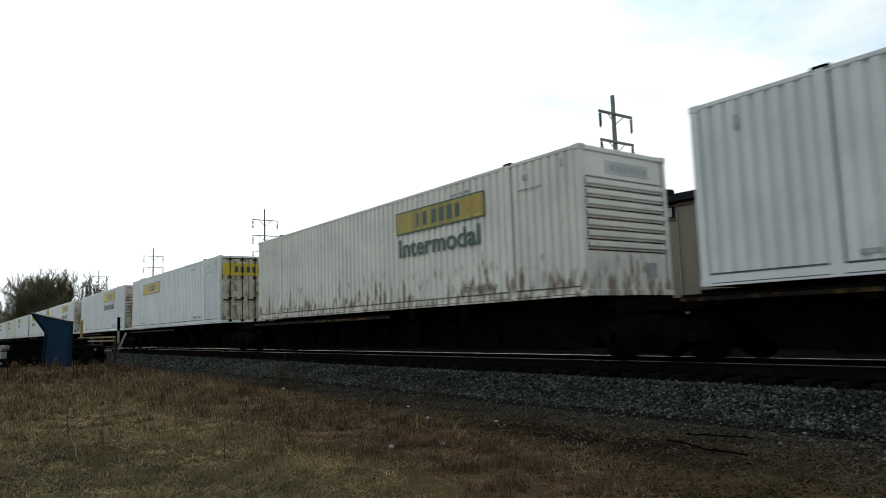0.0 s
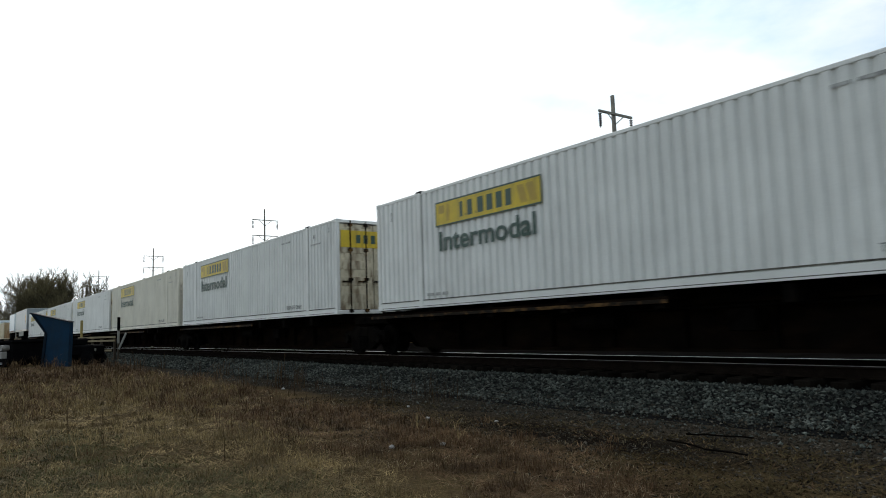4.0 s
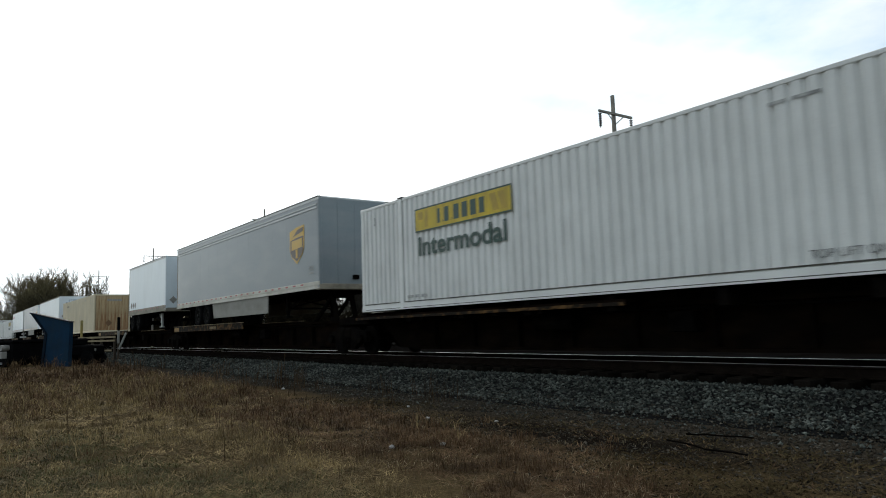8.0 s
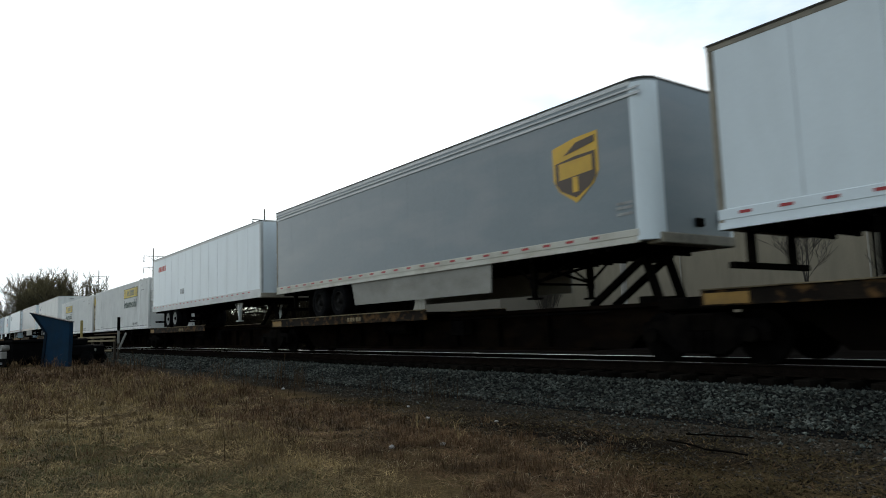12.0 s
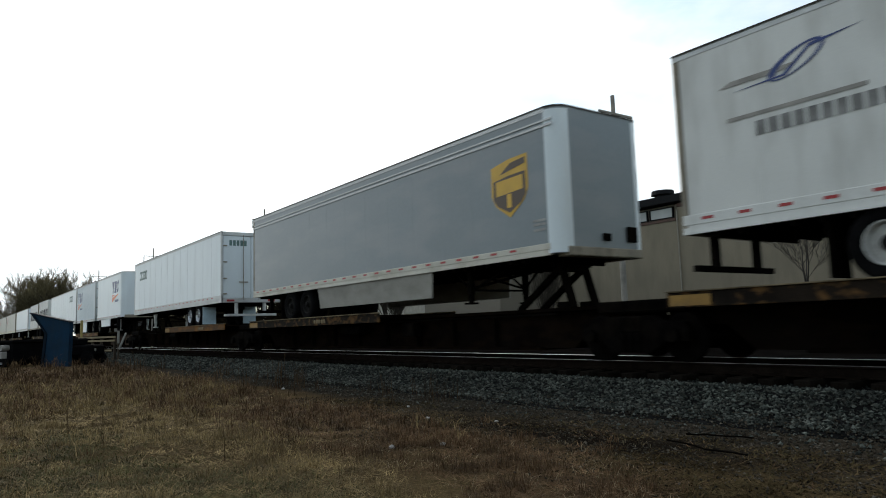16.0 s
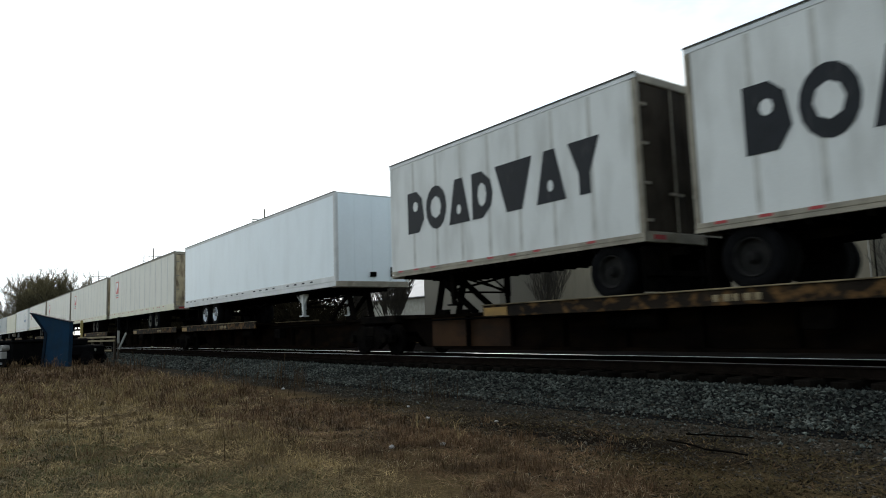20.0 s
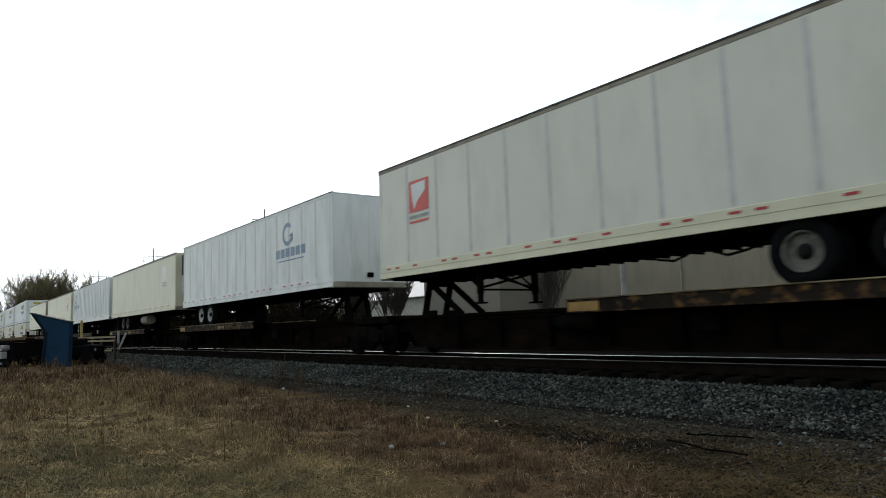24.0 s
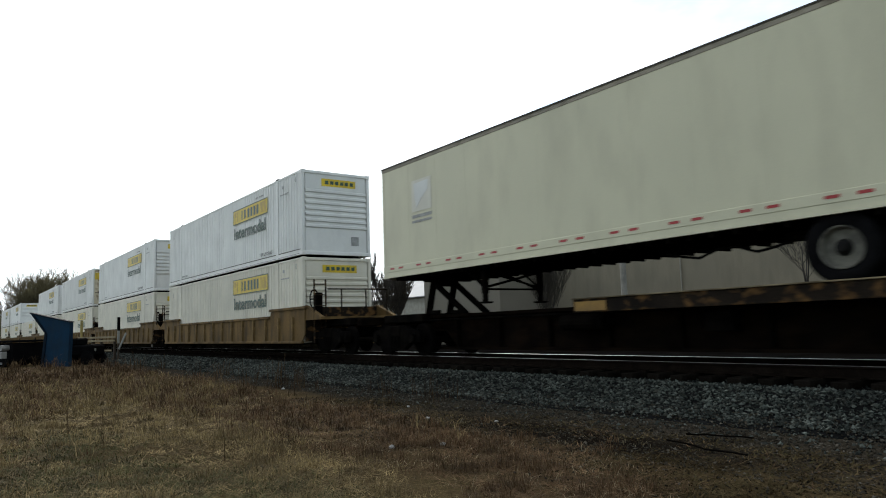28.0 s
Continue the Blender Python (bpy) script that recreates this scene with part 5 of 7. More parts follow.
def spine_car(xa, xb, plats, hitches, trucks, paint="car_brown", sill="car_brown", ends=(), label="", boxed=False, web=False):
    """One platform of a spine car: fish-bellied centre beam, wheel decks, hitches and trucks. xa and xb: its ends along the train."""
    car = thing("spine_car", label or "rust-brown rail spine car with a deep centre beam", "rail car", "rail cars of the train")
    L = xb - xa
    r = round(L, 1)

    def beam(bm):
        lo, hi = (3.2 if -1 in ends else 1.45), (3.2 if 1 in ends else 1.45)
        prof = [(0.35, 1.0), (L - 0.35, 1.0), (L - 0.35, 0.62), (L - hi, 0.62), (L - hi - 0.5, 0.20), (lo + 0.5, 0.20), (lo, 0.62), (0.35, 0.62)]
        prism(bm, prof, "y", -0.46, 0.46)
        box(bm, 0.5, L - 0.5, -0.62, 0.62, 0.96, 1.03)
        box(bm, 2.8, L - 2.8, -0.60, 0.60, 0.16, 0.22)
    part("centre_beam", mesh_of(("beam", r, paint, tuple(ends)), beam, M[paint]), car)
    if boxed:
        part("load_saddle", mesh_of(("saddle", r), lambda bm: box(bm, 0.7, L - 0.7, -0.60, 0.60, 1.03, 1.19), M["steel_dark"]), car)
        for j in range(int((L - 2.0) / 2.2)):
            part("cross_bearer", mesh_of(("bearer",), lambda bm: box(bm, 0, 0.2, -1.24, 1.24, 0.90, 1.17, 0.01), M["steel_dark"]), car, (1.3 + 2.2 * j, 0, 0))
    k = 0
    while 3.8 + k * 1.6 < L - 3.4:
        part("beam_rib", mesh_of(("rib", paint), lambda bm: box(bm, -0.02, 0.02, -0.60, -0.461, 0.24, 0.96), M[paint]), car, (3.8 + k * 1.6, 0, 0))
        k += 1
    if web:      # bare rusted web outside the wheel deck; under it the dark beam paints shade
        for u, v in ((2.2, plats[0][0] - xa), (plats[0][1] - xa, L - 2.2)):
            if v - u > 0.5:
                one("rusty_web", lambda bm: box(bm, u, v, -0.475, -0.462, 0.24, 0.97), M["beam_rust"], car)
    for a, b in plats:
        a, b = a - xa, b - xa
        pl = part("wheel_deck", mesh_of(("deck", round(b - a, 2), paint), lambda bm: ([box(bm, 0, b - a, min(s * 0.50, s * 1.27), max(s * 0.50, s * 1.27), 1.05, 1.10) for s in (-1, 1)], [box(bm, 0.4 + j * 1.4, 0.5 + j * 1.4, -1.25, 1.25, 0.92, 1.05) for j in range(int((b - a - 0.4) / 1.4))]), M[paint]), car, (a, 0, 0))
        for s in (-1, 1):
            part("deck_sill", mesh_of(("sill", round(b - a, 2), sill, boxed), lambda bm: (box(bm, 0, b - a, -0.02, 0.02, 0.985 if boxed else 0.90, 1.05 if boxed else 1.145, 0.006), None), M[sill]), pl, (0, s * 1.285, 0))
            if not boxed:
                part("deck_lip", mesh_of(("lip", round(b - a, 2)), lambda bm: box(bm, 0, b - a, -0.055, 0.03, 1.146, 1.168, 0.004), M["lip"]), pl, (0, s * 1.285, 0), "worn pale edge of the deck")
        if not boxed:
            part("end_patch", mesh_of(("epatch",), lambda bm: box(bm, 0, 0.75, -1.314, -1.307, 0.925, 1.10), M["car_yellow"]), pl, (0.05, 0, 0))
            for j, wd in enumerate((0.10, 0.13, 0.08, 0.12, 0.10)):
                part("reporting_mark", mesh_of(("rmark", wd), lambda bm: box(bm, 0, wd, -1.314, -1.307, 0.96, 1.07), M["lip"]), pl, (min(5.6, b - a - 2.4) + 0.17 * j, 0, 0))
    for x, d in hitches:    # d: the way the trailer's nose looks
        h = part("hitch", mesh_of(("hitchtop",), lambda bm: (box(bm, -0.4, 0.4, -0.42, 0.42, 1.93, 2.0, 0.02), box(bm, -0.14, 0.14, -0.3, 0.3, 1.80, 1.93)), M["steel_dark"]), car, (x - xa, 0, 0))
        for s in (-1, 1):
            part("strut", mesh_of(("strut", d), lambda bm: (tube(bm, (0, 0, 1.9), (-d * 1.35, 0, 1.03), 0.08, n=6), tube(bm, (0.0, 0, 1.9), (d * 0.28, 0, 1.03), 0.09, n=6), box(bm, -0.16, 0.22, -0.05, 0.05, 1.02, 1.16)), M["steel_dark"]), h, (0, s * 0.34, 0))
    for x in trucks:
        truck(car, x - xa)
    for e in ends:          # coupled ends: end sill, coupler and steps
        x = (0.0 if e < 0 else L)
        part("end_sill", mesh_of(("esill", paint), lambda bm: box(bm, -0.12, 0.12, -1.3, 1.3, 0.82, 1.04, 0.02), M[paint]), car, (x - e * 0.2, 0, 0))
        part("coupler", mesh_of(("coup",), lambda bm: (box(bm, -0.55, 0.45, -0.1, 0.1, 0.72, 0.9, 0.02), box(bm, 0.3, 0.58, -0.17, 0.14, 0.68, 0.95, 0.03)), M["steel_dark"]), car, (x, 0, 0), turn=(0, 0, 0 if e > 0 else 180))
        part("grab_iron", mesh_of(("grab",), lambda bm: ([tube(bm, (-0.2, y, 0.35), (-0.2, y, 1.5), 0.018, n=5) for y in (-1.25, -0.85)], [tube(bm, (-0.2, -1.25, z), (-0.2, -0.85, z), 0.014, n=5) for z in (0.45, 0.75, 1.1, 1.45)]), M["dullrail"]), car, (x - e * 0.1, 0, 0))
        part("brake_hose", mesh_of(("bhose",), lambda bm: [tube(bm, (-0.1 + 0.12 * k, 0.3, 0.75 - 0.25 * math.sin(k * 0.8)), (0.02 + 0.12 * k, 0.3, 0.75 - 0.25 * math.sin((k + 1) * 0.8)), 0.02, n=5) for k in range(4)], M["rubber"]), car, (x, 0, 0), turn=(0, 0, 0 if e > 0 else 180))
    part("brake_rig", mesh_of(("brake", r), lambda bm: (tube(bm, (L * 0.42, -0.75, 0.72), (L * 0.42 + 1.1, -0.75, 0.72), 0.16, n=12), box(bm, L * 0.6, L * 0.6 + 0.5, -0.9, -0.62, 0.5, 0.85, 0.02), tube(bm, (2.2, -0.68, 0.9), (L - 2.2, -0.68, 0.9), 0.022, n=6)), M["steel_dark"]), car)
    TRAIN.append((car, xa))
    return car


def well_car(xa, xb, ca, cb):
    """A well car: ribbed side sills round the lower box, end platforms over the trucks. ca, cb: the box's ends."""
    car = thing("well_car", "tan rail well car with ribbed sides", "rail car", "rail cars of the train")
    L, a, b = xb - xa, ca - xa, cb - xa
    for s in (-1, 1):
        y = s * 1.40
        sd = part("side_sill", mesh_of(("wsill", round(L, 1), round(a, 1), s), lambda bm: (prism(bm, [(a - 0.4, 1.44), (a + 2.2, 1.44), (a + 2.3, 1.20), (b - 2.5, 1.20), (b - 2.4, 1.44), (b + 0.4, 1.44), (b + 0.4, 0.62), (b + 0.2, 0.42), (a - 0.2, 0.42), (a - 0.4, 0.62)], "y", y - 0.015, y + 0.015)), M["car_tan"]), car)
        part("top_chord", mesh_of(("wchord", round(b - a, 1), s), lambda bm: (box(bm, a + 2.3, b - 2.5, y - 0.07, y + 0.07, 1.20, 1.29, 0.012), box(bm, a - 0.5, a + 2.25, y - 0.07, y + 0.07, 1.44, 1.53, 0.012), box(bm, b - 2.45, b + 0.5, y - 0.07, y + 0.07, 1.44, 1.53, 0.012)), M["car_tan"]), sd)
        part("bottom_chord", mesh_of(("wchord2", round(b - a, 1), s), lambda bm: box(bm, a - 0.2, b + 0.2, y - 0.06, y + 0.06, 0.34, 0.42, 0.012), M["car_tan"]), sd)
        n = int((b - a) / 1.15)
        for k in range(n):
            part("side_rib", mesh_of(("wrib", s), lambda bm: box(bm, -0.035, 0.035, min(y + s * 0.015, y + s * 0.085), max(y + s * 0.015, y + s * 0.085), 0.43, 1.20), M["rib_tan"]), sd, (a + 0.45 + k * (b - a - 0.9) / (n - 1), 0, 0))
    part("well_floor", mesh_of(("wfloor", round(b - a, 1)), lambda bm: (box(bm, a, b, -1.36, 1.36, 0.30, 0.35)), M["car_brown"]), car)
    for e, x0, x1 in ((-1, 0.15, a - 0.35), (1, b + 0.35, L - 0.15)):
        part("end_platform", mesh_of(("wend", round(x1 - x0, 2), e), lambda bm: (box(bm, x0, x1, -0.45, 0.45, 0.75, 1.12), box(bm, x0, x1, -1.38, 1.38, 1.08, 1.16), prism(bm, [(x0 if e < 0 else x1, 1.16), (x1 if e < 0 else x0, 1.16), (x1 if e < 0 else x0, 1.56)], "y", 1.25, 1.38), prism(bm, [(x0 if e < 0 else x1, 1.16), (x1 if e < 0 else x0, 1.16), (x1 if e < 0 else x0, 1.56)], "y", -1.38, -1.25)), M["car_tan"]), car)
        part("grab_iron", mesh_of(("grab",), lambda bm: None, M["dullrail"]), car, (x0 + 0.6 if e < 0 else x1 - 0.2, -0.12, 0.5))
        truck(car, x0 + 0.1 if e < 0 else x1 - 0.1) if e > 0 else None
        xl = x0 + 0.5 if e < 0 else x1 - 0.5
        part("end_bulkhead", mesh_of(("wbulk", e), lambda bm: (box(bm, -0.04, 0.04, -1.36, 1.36, 0.40, 1.50)), M["sill_brown"]), car, (a - 0.36 if e < 0 else b + 0.36, 0, 0))
        ld = part("ladder", mesh_of(("wladder",), lambda bm: [tube(bm, (0, 0.4 * k, 0.35), (0, 0.4 * k, 2.35), 0.028, n=6) for k in (0, 1)], M["sill_brown"]), car, (xl, -1.36, 0))
        for k in range(6):
            part("rung", mesh_of(("wrung",), lambda bm: tube(bm, (0, 0, 0), (0, 0.4, 0), 0.018, n=5), M["sill_brown"]), ld, (0, 0, 0.5 + 0.34 * k))
        part("end_rail", mesh_of(("werail",), lambda bm: (tube(bm, (0, -0.9, 2.05), (0, 1.3, 2.05), 0.025, n=6), [tube(bm, (0, y_, 1.16), (0, y_, 2.05), 0.025, n=6) for y_ in (-0.4, 0.5, 1.3)]), M["sill_brown"]), car, (xl, 0, 0))
    part("brake_stand", mesh_of(("bstand",), lambda bm: box(bm, -0.12, 0.12, -0.1, 0.1, 1.16, 1.95, 0.02), M["steel_dark"]), car, (L - 1.0, -1.05, 0))
    part("brake_wheel", mesh_of(("bwheel",), lambda bm: ([tube(bm, (0.3 * math.cos(k * 0.3927), 0, 0.3 * math.sin(k * 0.3927)), (0.3 * math.cos((k + 1) * 0.3927), 0, 0.3 * math.sin((k + 1) * 0.3927)), 0.022, n=5) for k in range(16)], [box(bm, -0.3, 0.3, -0.012, 0.012, -0.02, 0.02), box(bm, -0.02, 0.02, -0.012, 0.012, -0.3, 0.3)]), M["steel_dark"]), car, (L - 1.0, -1.2, 1.75))
    TRAIN.append((car, xa))
    return car


# the loads in running order: rear and front along the train at the start
BOXES = {0: (-6.42, 9.73), 1: (-24.95, -8.80), 2: (-45.60, -29.45), 3: (-64.22, -48.07), 4: (-84.60, -68.45), 5: (-103.40, -87.25), 6: (-121.95, -105.80), 7: (-138.90, -122.75),
      8: (-155.95, -139.80), 9: (-173.12, -156.97), 10: (-191.40, -175.25), 17: (-319.20, -303.05), 18: (-336.70, -320.55)}
# panel offset from the rear, its foot and head, with the word or not, the end that leads, paint, stained end
BOX_LOOK = {0: (9.0, 3.1, 3.69, True, "door", "white", None), 1: (9.68, 3.11, 3.69, True, "rib", "white_rusty", None), 2: (2.80, 3.10, 3.69, False, "door", "white", None), 3: (9.66, 3.27, 3.86, True, "rib", "white", True),
           4: (9.56, 3.24, 3.84, True, "rib", "white", True), 5: (2.80, 3.10, 3.69, True, "door", "white", None), 6: (2.9, 3.25, 3.84, True, "door", "white", None), 7: (2.94, 3.25, 3.86, True, "rib", "white_cream", None),
           8: (2.68, 3.24, 3.80, True, "door", "white", None), 9: (2.80, 3.20, 3.78, True, "door", "white", None), 10: (2.79, 3.08, 3.67, True, "door", "white", None),
           17: (9.9, 3.15, 3.75, True, "rib", "white", None), 18: (2.82, 3.08, 3.69, True, "door", "white", None)}
for i, (a, b) in BOXES.items():
    px, p0, p1, word, end, paint, stain = BOX_LOOK[i]
    container(a, b - a, panel=px, pz=(p0, p1), word=word, front=end, paint=paint, stain=stain,
              label={"white": "white corrugated shipping container with a yellow panel", "white_cream": "yellowed white corrugated container with a yellow panel", "white_rusty": "rust-streaked white corrugated container with a yellow panel"}[paint])
container(-248.74, 15.95, panel=None, front="rib", paint="tan", label="tan corrugated container with a rust-streaked end")

SILVER_VAN = dict(paint="silver", rail="rail_cream", skirt=(5.6, 11.7, 1.42), logos=(), stripe=True, rh=0.24, rims="rim_dark", label="silver-grey van trailer with a brown shield mark", axles=(3.2, 4.5))
trailer(-210.07, 15.97, logos=(("shield", 13.75),), **{k: v for k, v in SILVER_VAN.items() if k != "logos"})
trailer(-220.79, 8.53, top_z=4.93, paint="trailer", rail="dullrail", rims="rim_dark", axles=(0.75, 2.2), leg=2.3, front_logo="yellow", logos=(("diamonds", 0.5, 3),), step=1.2, label="short white van trailer with a yellow front sign")
trailer(-267.40, 15.9, top_z=4.96, paint="trailer", rail="trailer", logos=(("diamonds", 5.2, 4),), front_logo="sheet", top="dullrail", label="white van trailer with a notice on its front wall")
trailer(-284.60, 16.0, top_z=4.92, logos=(("shield", 13.75),), round_nose=True, **{k: v for k, v in SILVER_VAN.items() if k != "logos"})
trailer(-302.0, 15.9, top_z=4.9, paint="trailer", logos=(("redtop", 1.2),), label="white van trailer with a small red word bar")
trailer(-355.15, 15.85, top_z=5.0, paint="trailer_old", rail="trailer_old", logos=(("swirl", 0.9),), front_logo="oval", skirt=(5.0, 12.4, 1.35), label="dull white van trailer with a dark-blue swirl mark")
trailer(-373.95, 16.1, top_z=5.02, logos=(("shield", 14.1),), round_nose=True, **{k: v for k, v in SILVER_VAN.items() if k != "logos"})
trailer(-393.54, 15.9, top_z=5.06, nose=False, paint="trailer", door_logo="thin", rims="rim_alu", flaps="flap_blue", axles=(3.45, 4.72), leg=3.3, logos=(("thin", 1.30),), label="clean white van trailer with closed rear doors")
trailer(-405.53, 8.33, rh=0.17, top_z=5.0, paint="trailer", axles=(0.62,), rims="rim_dull", leg=2.45, round_nose=True, logos=(("slant", 5.3),), front_logo="slant", skirt=(1.5, 4.6, 1.55), step=0.6, label="short white van trailer with a navy and orange mark")
trailer(-414.80, 8.30, rh=0.17, top_z=5.04, nose=False, paint="trailer", seams="posts", rims="rim_dull", axles=(1.0,), leg=2.4, logos=(("slant", 0.50),), skirt=(2.2, 4.6, 1.25), step=0.45, label="short ribbed white van trailer with a navy and orange mark")
trailer(-431.50, 16.1, top_z=5.05, paint="trailer", rims="rim", axles=(2.88, 4.18), leg=3.6, logos=(("thin", 12.5),), label="clean white van trailer with a grey-green mark")
trailer(-442.05, 8.13, rh=0.15, top_z=5.07, paint="trailer_old", rail="dullrail", seams="bands", rims="rim_dark", axles=(0.85,), leg=2.1, round_nose=True, logos=(("blocks", 0.95), ("diamonds", 4.3, 3)), front_logo="blocks", step=1.0, label="worn short white trailer with large black letter blocks")
trailer(-451.15, 8.13, rh=0.15, top_z=5.02, nose=False, paint="trailer_old", rail="dullrail", seams="bands", rims="rim_dark", axles=(0.85,), leg=2.1, logos=(("blocks", 0.85),), step=1.0, label="worn short white trailer with dark brown rear doors")
trailer(-470.10, 15.75, seams="plain", top_z=4.93, paint="trailer", rims="rim_alu", axles=(3.0, 4.35), leg=3.2, marks="black_ink", label="shiny plain white van trailer")
for X_, L_ in ((-488.05, 16.1), (-505.2, 16.0), (-522.05, 16.05), (-538.85, 15.6)):
    trailer(X_, L_, nose=False, door_logo="red", rims="rim_dull", paint="trailer_cream", rail="cream", seams="bands", axles=(2.95, 4.32) if X_ < -530 else (3.74, 5.1), leg=3.7, logos=(("redbox", 1.5 if X_ < -530 else 1.9, True),), top="dullrail", step=1.25, label="worn off-white van trailer with a red square mark")
trailer(-557.50, 15.85, top_z=4.95, paint="trailer_old", rail="trailer_old", seams="bands", rims="rim", axles=(2.66, 3.92), leg=3.2, logos=(("curl", 11.5),), label="white van trailer with grey seams and a blue curl mark", step=1.02)
trailer(-574.50, 15.6, top_z=4.9, paint="cream", rims="rim_dull", rail="cream", reefer=True, axles=(3.35, 4.62), leg=3.2, logos=(("redbox", 13.1, False),), top="dullrail", label="cream refrigerated van trailer with a front cooling unit")
trailer(-591.20, 15.7, top_z=4.93, paint="trailer_old", rail="trailer_old", seams="posts", axles=(2.7, 4.0), leg=3.4, logos=(("curl", 0.62),), label="white post-sided van trailer with a blue curl mark", step=0.62)
trailer(-608.40, 15.9, top_z=4.95, paint="cream", rims="rim_dull", rail="cream", reefer=True, axles=(2.95, 4.25), leg=3.4, logos=(("redbox", 13.5, True),), top="dullrail", label="cream refrigerated van trailer with a red square mark")
trailer(-625.80, 15.6, top_z=5.0, nose=False, paint="cream", rims="rim_dull", rail="cream", axles=(2.65, 3.97), leg=3.7, logos=(("redbox", 1.45, False),), top="dullrail", label="cream van trailer with a stained brown rear end")

# boxes two high in the well cars
WELLS = ((-647.10, -630.95), (-666.5, -650.35), (-685.2, -669.1), (-704.2, -688.1), (-723.2, -707.1), (-742.2, -726.1), (-761.2, -745.1))
for i, (a, b) in enumerate(WELLS):
    container(a, b - a, z0=0.36, H=2.81, paint="white_cream", panel=9.6, pz=(2.25, 2.86), front="rib", word=True, label="white corrugated container set low in a well car")
    if i != 4:
        container(a, b - a, z0=3.26, H=2.86, panel=9.6, pz=(5.08, 5.67), front="rib" if i != 2 else "door", word=True, label="white corrugated container stacked on another container")
    well_car(a - 1.65, b + 1.65, a, b)

# the spine platforms under the loads: ends, wheel decks, hitches
SPANS = [[(BOXES[i][0], BOXES[i][1], "box")] for i in range(11)]
SPANS += [[(-210.07, -194.10, "nose")], [(-220.79, -212.26, "nose"), (-229.0, -221.0, "empty")], [(-248.74, -232.79, "box")], [(-267.40, -251.5, "nose")], [(-284.60, -268.6, "nose")], [(-302.0, -286.1, "nose")],
          [(*BOXES[17], "box")], [(*BOXES[18], "box")], [(-355.15, -339.3, "nose")], [(-373.95, -357.85, "nose")], [(-393.54, -377.64, "tail")], [(-414.8, -406.5, "tail"), (-405.53, -397.2, "nose")],
          [(-431.5, -415.4, "nose")], [(-451.15, -443.02, "tail"), (-442.05, -433.92, "nose")], [(-470.1, -454.35, "nose")], [(-488.05, -471.95, "tail")], [(-505.2, -489.2, "tail")], [(-522.05, -506.0, "tail")],
          [(-538.85, -523.25, "tail")], [(-557.5, -541.65, "nose")], [(-574.5, -558.9, "nose")], [(-591.2, -575.5, "nose")], [(-608.4, -592.5, "nose")], [(-625.8, -610.2, "tail")]]


def spine_cars():
    spans = [(min(p[0] for p in s), max(p[1] for p in s), s) for s in SPANS]
    for i, (a, b, s) in enumerate(spans):
        ahead = spans[i - 1][0] if i else b + 3.0
        behind = spans[i + 1][1] if i + 1 < len(spans) else a - 3.2
        gf, gb = ahead - b, a - behind
        xb, xa = b + gf / 2, a - gb / 2
        trucks, ends = [], []
        if gf >= 6.0:
            trucks.append(xb - 1.75), ends.append(1)
        else:
            trucks.append(xb)
        if i + 1 == len(spans):
            trucks.append(xa + 1.75), ends.append(-1)
        plats, hitches = [], []
        kinds = [p[2] for p in s]
        if len(s) == 2 and "empty" in kinds:
            plats = [(xa + 0.4, xa + 9.8)]
        elif len(s) == 2:
            mid = (s[0][0] + s[1][1]) / 2 if s[0][0] > s[1][0] else (s[1][1] + s[0][0]) / 2
            plats = [(mid - 4.9 if i != 22 else a - 0.3, mid + 4.6 if i != 22 else a + 9.6)]
        elif kinds[0] == "tail":
            plats = [(b - 8.8, b + 0.4)]
        else:
            plats = [(a - 0.4, a + 9.2)]
        for p in s:
            if p[2] == "nose":
                hitches.append((p[1] - 0.95, 1))
            elif p[2] == "tail":
                hitches.append((p[0] + 0.95, -1))
        sill = "car_orange" if i in (21, 22, 23) else "sill_brown"
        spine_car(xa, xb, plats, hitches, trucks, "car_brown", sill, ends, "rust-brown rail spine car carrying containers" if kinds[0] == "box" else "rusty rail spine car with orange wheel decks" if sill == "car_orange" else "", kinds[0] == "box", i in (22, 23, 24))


spine_cars()


# ---- ground and line ----
def rough_height(x, y):
    """The lie of the land: nearly flat, uneven near the line."""
    if y > 7.0 and y < 15.0:
        return 0.0
    k = max(0.0, min(1.0, (5.4 - y) / 1.5))
    return k * (0.05 * noise.noise((x * 0.35, y * 0.35, 0.0)) + 0.02 * noise.noise((x * 1.3, y * 1.3, 3.0)))


def build_ground():
    bm = bmesh.new()
    xs = [-2500, -900, -400, -200, -120, -80] + [-60 + 1.0 * k for k in range(75)] + [25, 60, 150, 500, 2500]
    ys = [-2500, -600, -150, -40, -10] + [-4 + 0.8 * k for k in range(16)] + [9.2, 14, 18, 24, 30, 40, 60, 100, 200, 500, 2500]
    grid = [[bm.verts.new((x, y, rough_height(x, y) if -60 <= x <= 15 and -4 <= y <= 9 else 0.0)) for y in ys] for x in xs]
    for i in range(len(xs) - 1):
        for j in range(len(ys) - 1):
            bm.faces.new((grid[i][j], grid[i + 1][j], grid[i + 1][j + 1], grid[i][j + 1]))
    me = bpy.data.meshes.new("ground")
    bm.to_mesh(me)
    bm.free()
    me.materials.append(M["ground"])
    me.polygons.foreach_set("use_smooth", [True] * len(me.polygons))
    tagged(new("ground", me), "dry brown winter grass field beside the railway", "ground", kind="structure")


